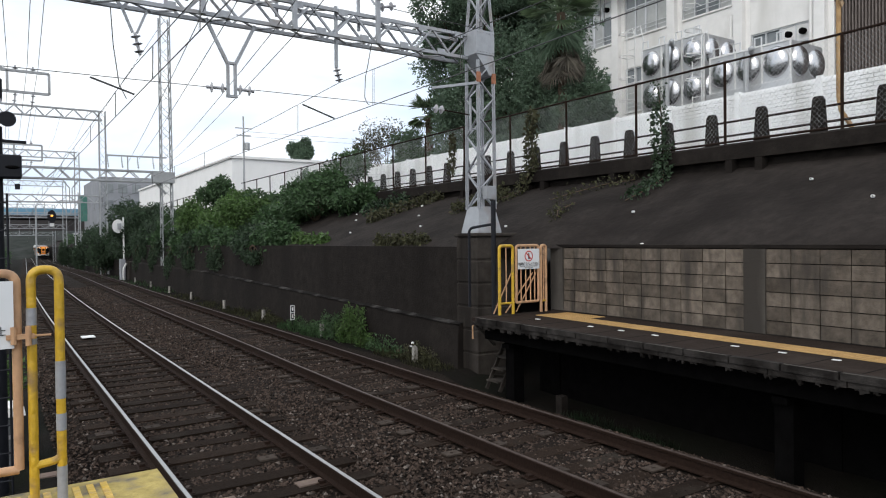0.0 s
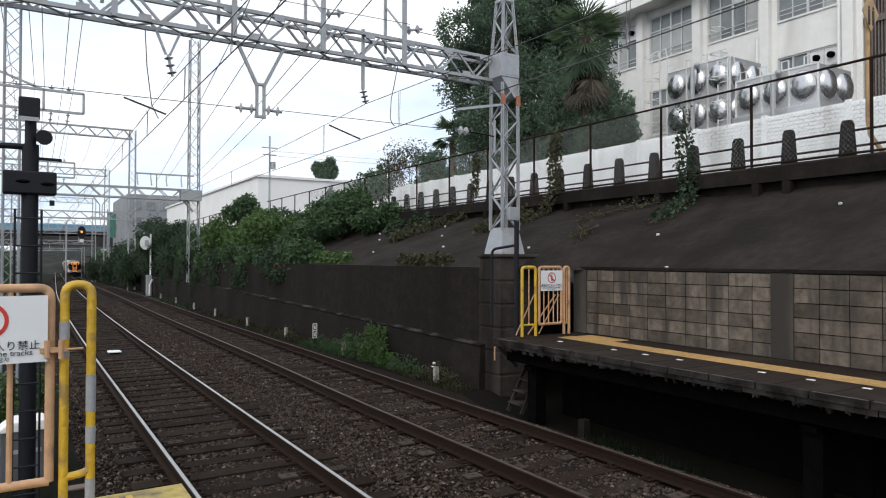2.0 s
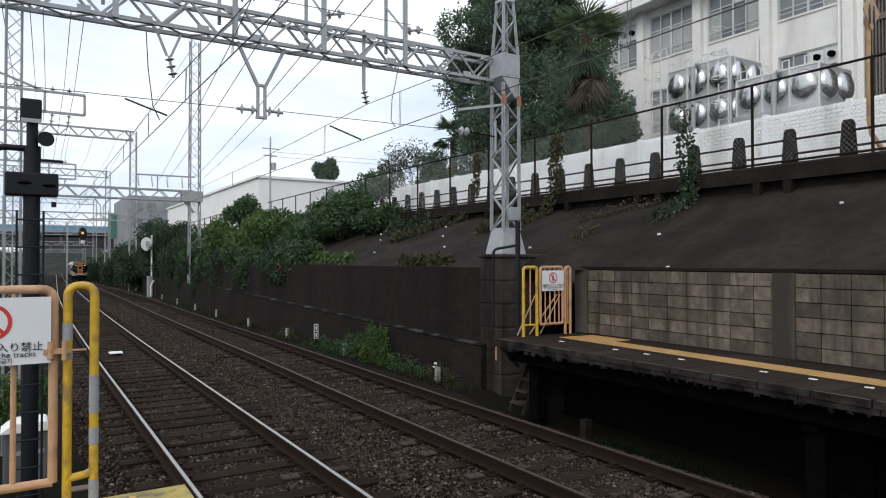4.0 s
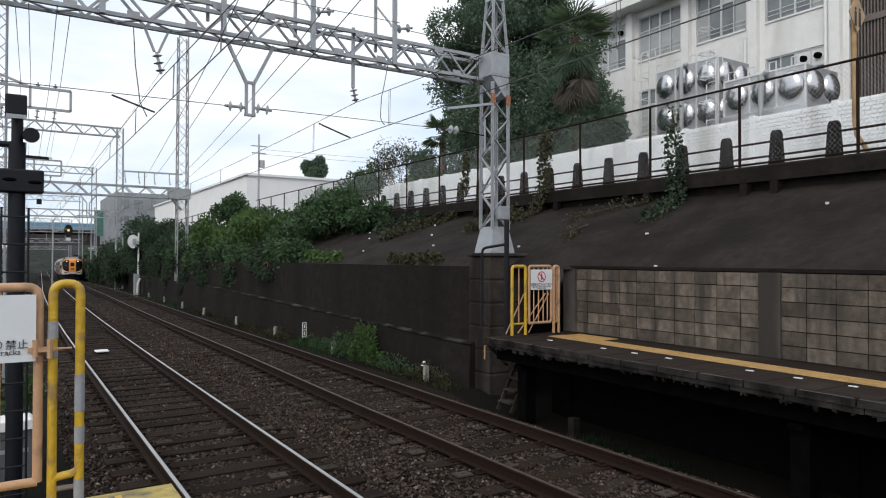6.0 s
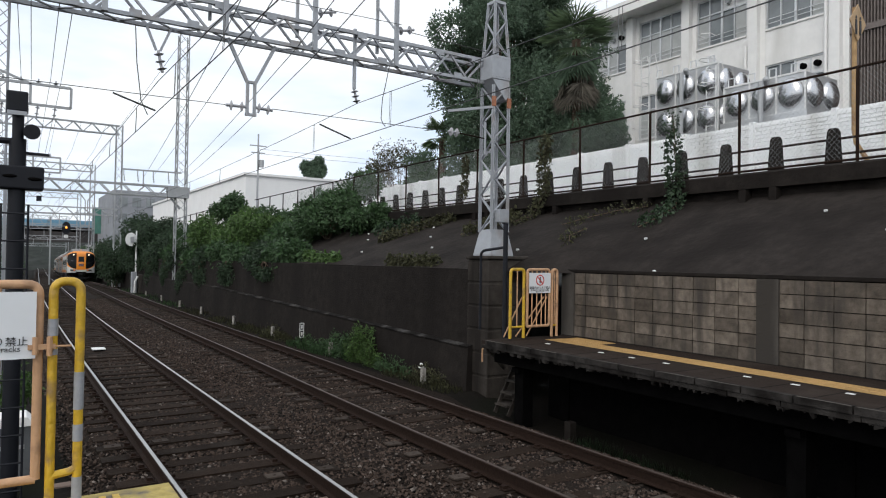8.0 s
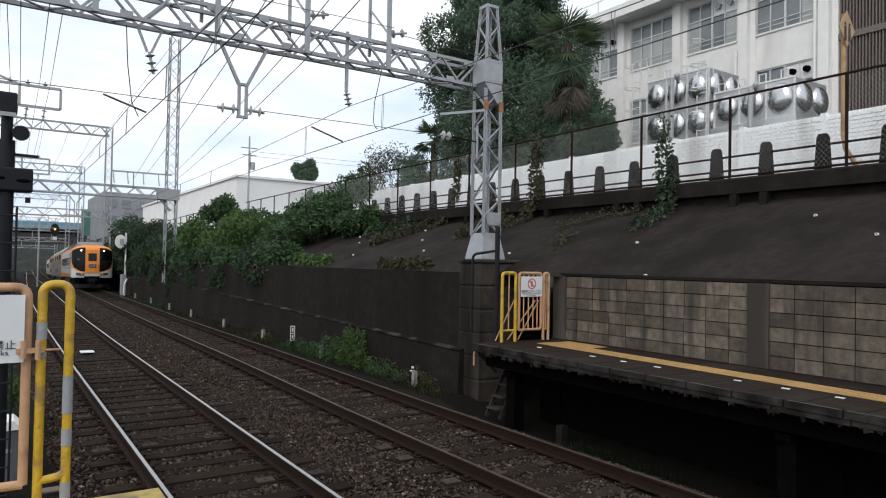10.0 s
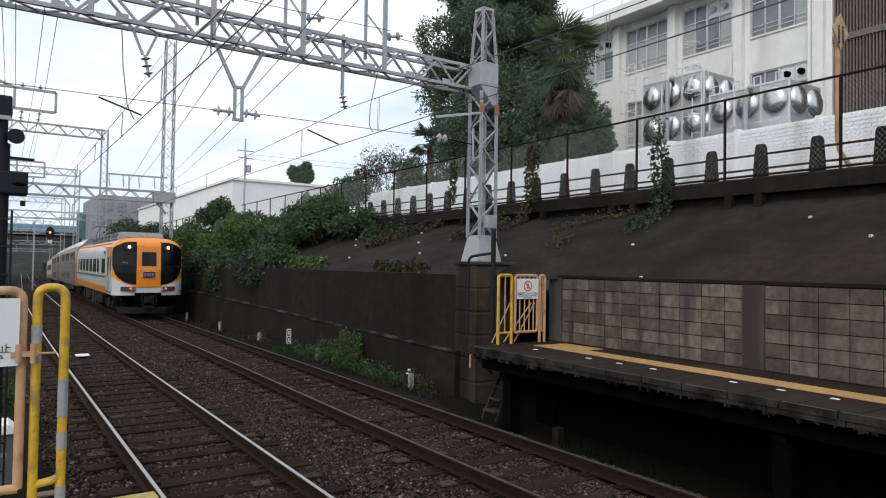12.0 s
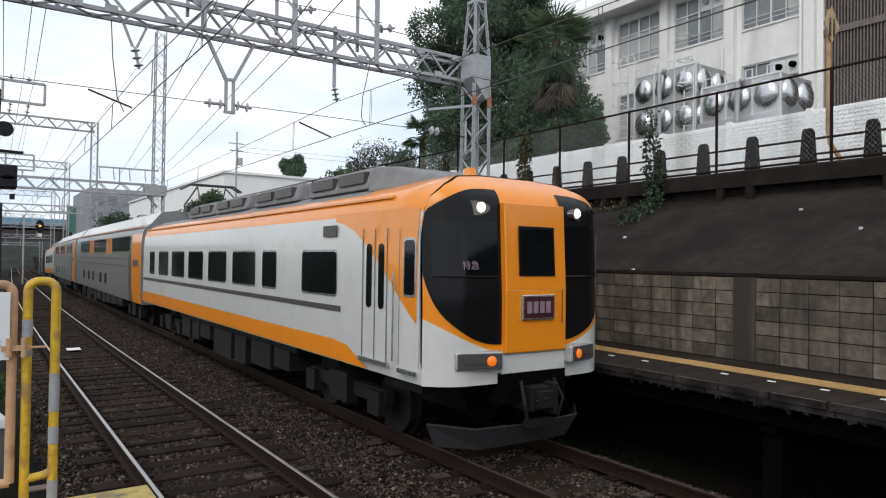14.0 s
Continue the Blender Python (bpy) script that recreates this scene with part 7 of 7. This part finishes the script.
        part("waist_stripe", flat(2.15, L - 0.1, 1.62, 1.70, 0.003), M_TRDARK, t)
        ob = Mesh()
        ob.add([(X, 1.35, 0.95), (X, 1.95, 1.19), (X, 2.4, 1.23), (X, L, 1.27), (X, L, 0.97), (X, 2.0, 0.96)], [(0, 1, 2, 3, 4, 5)])
        part("lower_band", ob, M_TRORANGE, t, "orange lower band")
        # sweep of orange from the roof down behind the mask
        sw = Mesh()
        pts_in = [(0.17, 1.62), (0.35, 1.74), (0.56, 1.90), (0.86, 2.15), (1.17, 2.37), (1.46, 2.565), (1.8, 2.73), (2.15, 2.83), (2.4, 2.87)]
        top = [(0.17, 2.95)] + [(y, 2.97) for y, z in pts_in[1:]]
        def skin(y, z):
            xx = half if z < cant - 0.45 else half - 0.03 * (z - cant + 0.45) / 0.35
            return s * (xx + 0.005)
        vs = [(skin(y, z), y, z) for y, z in pts_in] + [(skin(y, min(z, 2.57)), y, min(max(z, 2.57), 2.57)) for y, z in pts_in] + [(skin(y, z), y, z) for y, z in top]
        k = len(pts_in)
        fs = []
        for i in range(k - 1):
            if pts_in[i][1] < 2.57 and pts_in[i + 1][1] < 2.57:
                fs.append((i, i + 1, k + i + 1, k + i))
                fs.append((k + i, k + i + 1, 2 * k + i + 1, 2 * k + i))
            else:
                fs.append((i, i + 1, 2 * k + i + 1, 2 * k + i))
        sw.add(vs, fs)
        part("orange_sweep", sw, M_TRORANGE, t, "orange paint sweep", smooth=True)
        # passenger door, folding leaves, and crew door
        dd = Mesh()
        for y in (0.86, 1.17, 1.50):
            dd.box(min(X, X + s * 0.008), max(X, X + s * 0.008), y - 0.008, y + 0.008, 1.1, 2.74)
        pd = part("passenger_door", dd, M_TRGREY, t)
        for y in (0.94, 1.26):
            part("door_window", plate(X, s, y, y + 0.13, 1.74, 2.55, 0.009, 0.06), M_TRGLASS, pd)
        part("door_step", flat(0.8, 1.55, 1.05, 1.10, 0.03), M_CHROME, pd)
        cd = Mesh()
        for y in (0.10, 0.56):
            cd.box(min(X, X + s * 0.004), max(X, X + s * 0.004), y - 0.004, y + 0.004, 1.12, 2.72)
        c = part("crew_door", cd, M_TRGREY, t)
        part("crew_window", plate(X, s, 0.22, 0.44, 1.95, 2.58, 0.009, 0.04), M_TRGLASS, c)
        part("window_rim", plate(X, s, 0.19, 0.47, 1.92, 2.61, 0.005, 0.05), M_CHROME, c)
        part("door_step", flat(0.16, 0.55, 1.03, 1.08, 0.03), M_CHROME, c)
        part("grab_rail", Mesh().tube([(X + s * 0.05, 0.62, 1.15), (X + s * 0.05, 0.62, 2.2)], 0.012, 6), M_CHROME, c)
        part("vent", flat(2.3, 2.75, 2.66, 2.82, 0.01), M_TRDARK, t)
        rg = Mesh().beam((s * (half - 0.11), 0.9, 3.13), (s * (half - 0.11), L, 3.13), 0.05, 0.03)
        part("rain_gutter", rg, M_TRORANGE, t)
    # roof equipment
    for i, y in enumerate((2.2, 5.0, 7.8, 10.3)):
        ac = Mesh().box(-0.95, 0.95, y, y + 2.3, 3.36, 3.70, taper=(0.86, 0.97))
        a = part("air_conditioner", ac, M_TRGREY, t, bevel=0.05)
        for k in range(2):
            for x0 in (-0.955, 0.845):
                part("grille", Mesh().box(x0, x0 + 0.11, y + 0.2 + k * 1.05, y + 1.05 + k * 1.05, 3.46, 3.62), M_TRDARK, a)
    part("roof_fairing", Mesh().loft([[(x * k, y, z) for x, z in ((-1.0, 3.3), (-0.9, 3.32 + h), (0.9, 3.32 + h), (1.0, 3.3))] for y, k, h in ((0.75, 0.8, 0.1), (1.6, 0.95, 0.3), (2.2, 1.0, 0.36))]), M_TRGREY, t, bevel=0.03)
    part("antenna", Mesh().box(-0.08, 0.08, 1.0, 1.2, 3.4, 3.62, taper=(0.5, 0.6)), M_TRORANGE, t)
    # folded-out pantograph at the rear of the roof
    pg = thing_part_pantograph(t, 13.9)
    # bellows between the cars
    part("gangway_bellows", Mesh().box(-0.6, 0.6, L, L + 0.45, 1.0, 3.1), M_DARK, t)
    bogie(t, 2.7)
    bogie(t, L - 2.5)
    underfloor(t, 4.2, L - 4.0, 1)
    underfloor(t, 0.35, 1.2, 3)
    return t


def thing_part_pantograph(t, y):
    z = 3.45
    base = Mesh()
    for s in (-0.5, 0.5):
        base.beam((s, y - 0.9, z), (s, y + 0.9, z), 0.07)
    for d in (-0.7, 0.7):
        base.beam((-0.5, y + d, z), (0.5, y + d, z), 0.06)
    pg = part("pantograph", base, M_WIRE, t, "raised diamond pantograph")
    for s in (-0.5, 0.5):
        for d in (-0.7, 0.7):
            part("insulator", discs(Mesh(), (s, y + d, 3.3), (s, y + d, z), 2, 0.08), M_PORC, pg)
            arm = Mesh().beam((s, y + d * 0.9, z), (s * 1.1, y + d * 1.3, z + 0.42), 0.04)
            arm.beam((s * 1.1, y + d * 1.3, z + 0.42), (s * 0.8, y, z + 0.92), 0.032)
            arm.beam((s, y + d, z), (-s, y + d * 1.3, z + 0.42), 0.025)
            part("arm", arm, M_WIRE, pg)
    for d in (-0.12, 0.12):
        part("contact_strip", Mesh().tube([(-0.85, y + d, z + 0.82), (-0.6, y + d, z + 0.97), (0.6, y + d, z + 0.97), (0.85, y + d, z + 0.82)], 0.028, 6), M_WIRE, pg)
    return pg


def deck_car():
    t = thing("train_car", "orange and grey double-deck express train car", "train car")
    L, half, sill, cant, roof = 19.6, 1.38, 0.80, 3.15, 3.80
    prof = car_profile(half, sill, cant, roof)
    body = Mesh()
    body.loft([[(x, y, z) for x, z in prof] for y in (0.15, 1.2, 1.9, L / 2, L - 2.0, L - 0.15)])
    bo = part("body", body, [M_DECKCAR, M_TRORANGE, M_TRWHITE, M_TRGREY], t, smooth=True)
    for p in bo.data.polygons:
        if abs(p.normal.y) > 0.9:
            p.material_index = 3
        elif p.center.z > 3.45:
            p.material_index = 2
        elif p.center.z < 3.1 and (p.center.y < 1.95 or p.center.y > L - 1.0):
            p.material_index = 1
    for s in (-1, 1):
        X = s * (half + 0.006)

        def flat(y0, y1, z0, z1, d=0.006):
            return Mesh().box(min(X, X + s * d), max(X, X + s * d), y0, y1, z0, z1)

        for a, b in ((2.2, 6.2), (8.0, 11.6), (13.4, 17.0)):
            w = part("upper_window", flat(a, b, 2.46, 3.02, 0.004), M_TRDARK, t)
            part("pane", flat(a + 0.06, b - 0.06, 2.50, 2.99, 0.007), M_TRGLASS, w)
        for a in (6.2, 7.0, 11.6, 12.4):
            part("pillar_panel", flat(a + 0.1, a + 0.7, 2.4, 3.02, 0.005), M_TRORANGE, t)
        for a in (7.5, 9.0, 11.5, 13.0, 15.0):
            w = part("lower_window", flat(a, a + 0.7, 1.15, 1.65, 0.004), M_TRGREY, t)
            part("pane", flat(a + 0.05, a + 0.65, 1.2, 1.6, 0.007), M_TRGLASS, w)
        for z in (1.95, 2.2):
            part("waist_stripe", flat(3.0, L - 1.2, z, z + 0.05, 0.003), M_TRDARK, t)
        sl = Mesh().loft([[(X, 2.05, 2.42), (X, 2.55, 2.42), (X, 2.25, 0.85), (X, 1.75, 0.85)], [(X + s * 0.008, 2.05, 2.42), (X + s * 0.008, 2.55, 2.42), (X + s * 0.008, 2.25, 0.85), (X + s * 0.008, 1.75, 0.85)]])
        part("slanted_band", sl, M_TRDARK, t, "dark slanted paint band")
        part("vent", flat(0.7, 1.6, 2.0, 2.2, 0.01), M_TRDARK, t)
        part("rain_gutter", Mesh().beam((s * (half - 0.10), 0.3, 3.27), (s * (half - 0.10), L - 0.3, 3.27), 0.05, 0.03), M_TRORANGE, t)
    part("gangway_bellows", Mesh().box(-0.6, 0.6, L - 0.15, L + 0.3, 1.0, 3.1), M_DARK, t)
    bogie(t, 2.5)
    bogie(t, L - 2.5)
    underfloor(t, 0.3, 1.1, 4)
    underfloor(t, 4.2, L - 4.2, 2)
    return t


def tail_car():
    t = thing("train_car", "orange and white express train tail car", "train car")
    L, half, sill, cant, roof = 16.2, 1.4, 0.93, 3.02, 3.42
    prof = car_profile(half, sill, cant, roof)
    body = Mesh()
    body.loft([[(x, y, z) for x, z in prof] for y in (0.0, 4.0, 12.0, L - 0.6)] + [[(x * 0.96, L, z) for x, z in prof]])
    bo = part("body", body, [M_TRWHITE, M_TRORANGE], t, smooth=True)
    for p in bo.data.polygons:
        if p.center.z > 2.82:
            p.material_index = 1
    for s in (-1, 1):
        X = s * (half + 0.006)
        for i in range(7):
            y = 1.0 + 1.75 * i
            w = part("side_window", Mesh().box(min(X, X + s * 0.004), max(X, X + s * 0.004), y, y + 1.35, 1.82, 2.48), M_CHROME, t)
            part("pane", Mesh().box(min(X, X + s * 0.008), max(X, X + s * 0.008), y + 0.03, y + 1.32, 1.85, 2.45), M_TRGLASS, w)
        part("lower_band", Mesh().box(min(X, X + s * 0.004), max(X, X + s * 0.004), 0.1, L - 1.5, 1.0, 1.36), M_TRORANGE, t)
    for y in (3.0, 6.0, 9.0, 12.0):
        part("air_conditioner", Mesh().box(-0.95, 0.95, y, y + 2.3, 3.36, 3.70, taper=(0.86, 0.97)), M_TRGREY, t, bevel=0.05)
    bogie(t, 2.5)
    bogie(t, L - 2.7)
    underfloor(t, 4.2, L - 4.2, 6)
    return t


CARS = [(lead_car(), 0.0, 16.2), (deck_car(), 16.55, 19.6), (deck_car(), 36.4, 19.6), (tail_car(), 56.2, 16.2)]
TRAIN_AT = [(0.0, 217.0), (1.0, 203.0), (2.0, 189.5), (3.5, 164.0), (5.0, 138.0), (6.0, 121.5), (6.5, 112.8), (7.0, 104.6), (8.0, 88.2), (9.0, 72.0), (9.5, 64.3), (10.0, 57.6), (10.5, 51.2), (11.0, 44.8), (11.5, 38.4), (12.0, 31.3), (12.5, 24.9), (13.0, 18.45), (13.5, 12.35), (14.0, 6.38)]


def motions():
    for car, back, length in CARS:
        rows = []
        for t, y in TRAIN_AT:
            ya, yb = y + back, y + back + length
            xa, xb, za, zb = FAR_X + bend(ya) + swing(FAR_X, ya), FAR_X + bend(yb) + swing(FAR_X, yb), dip(ya), dip(yb)
            rows.append((t, pose(xa, ya, za, math.degrees(math.atan2(zb - za, length)), 0, -math.degrees(math.atan2(xb - xa, length)))))
        walk(car, rows)


motions()
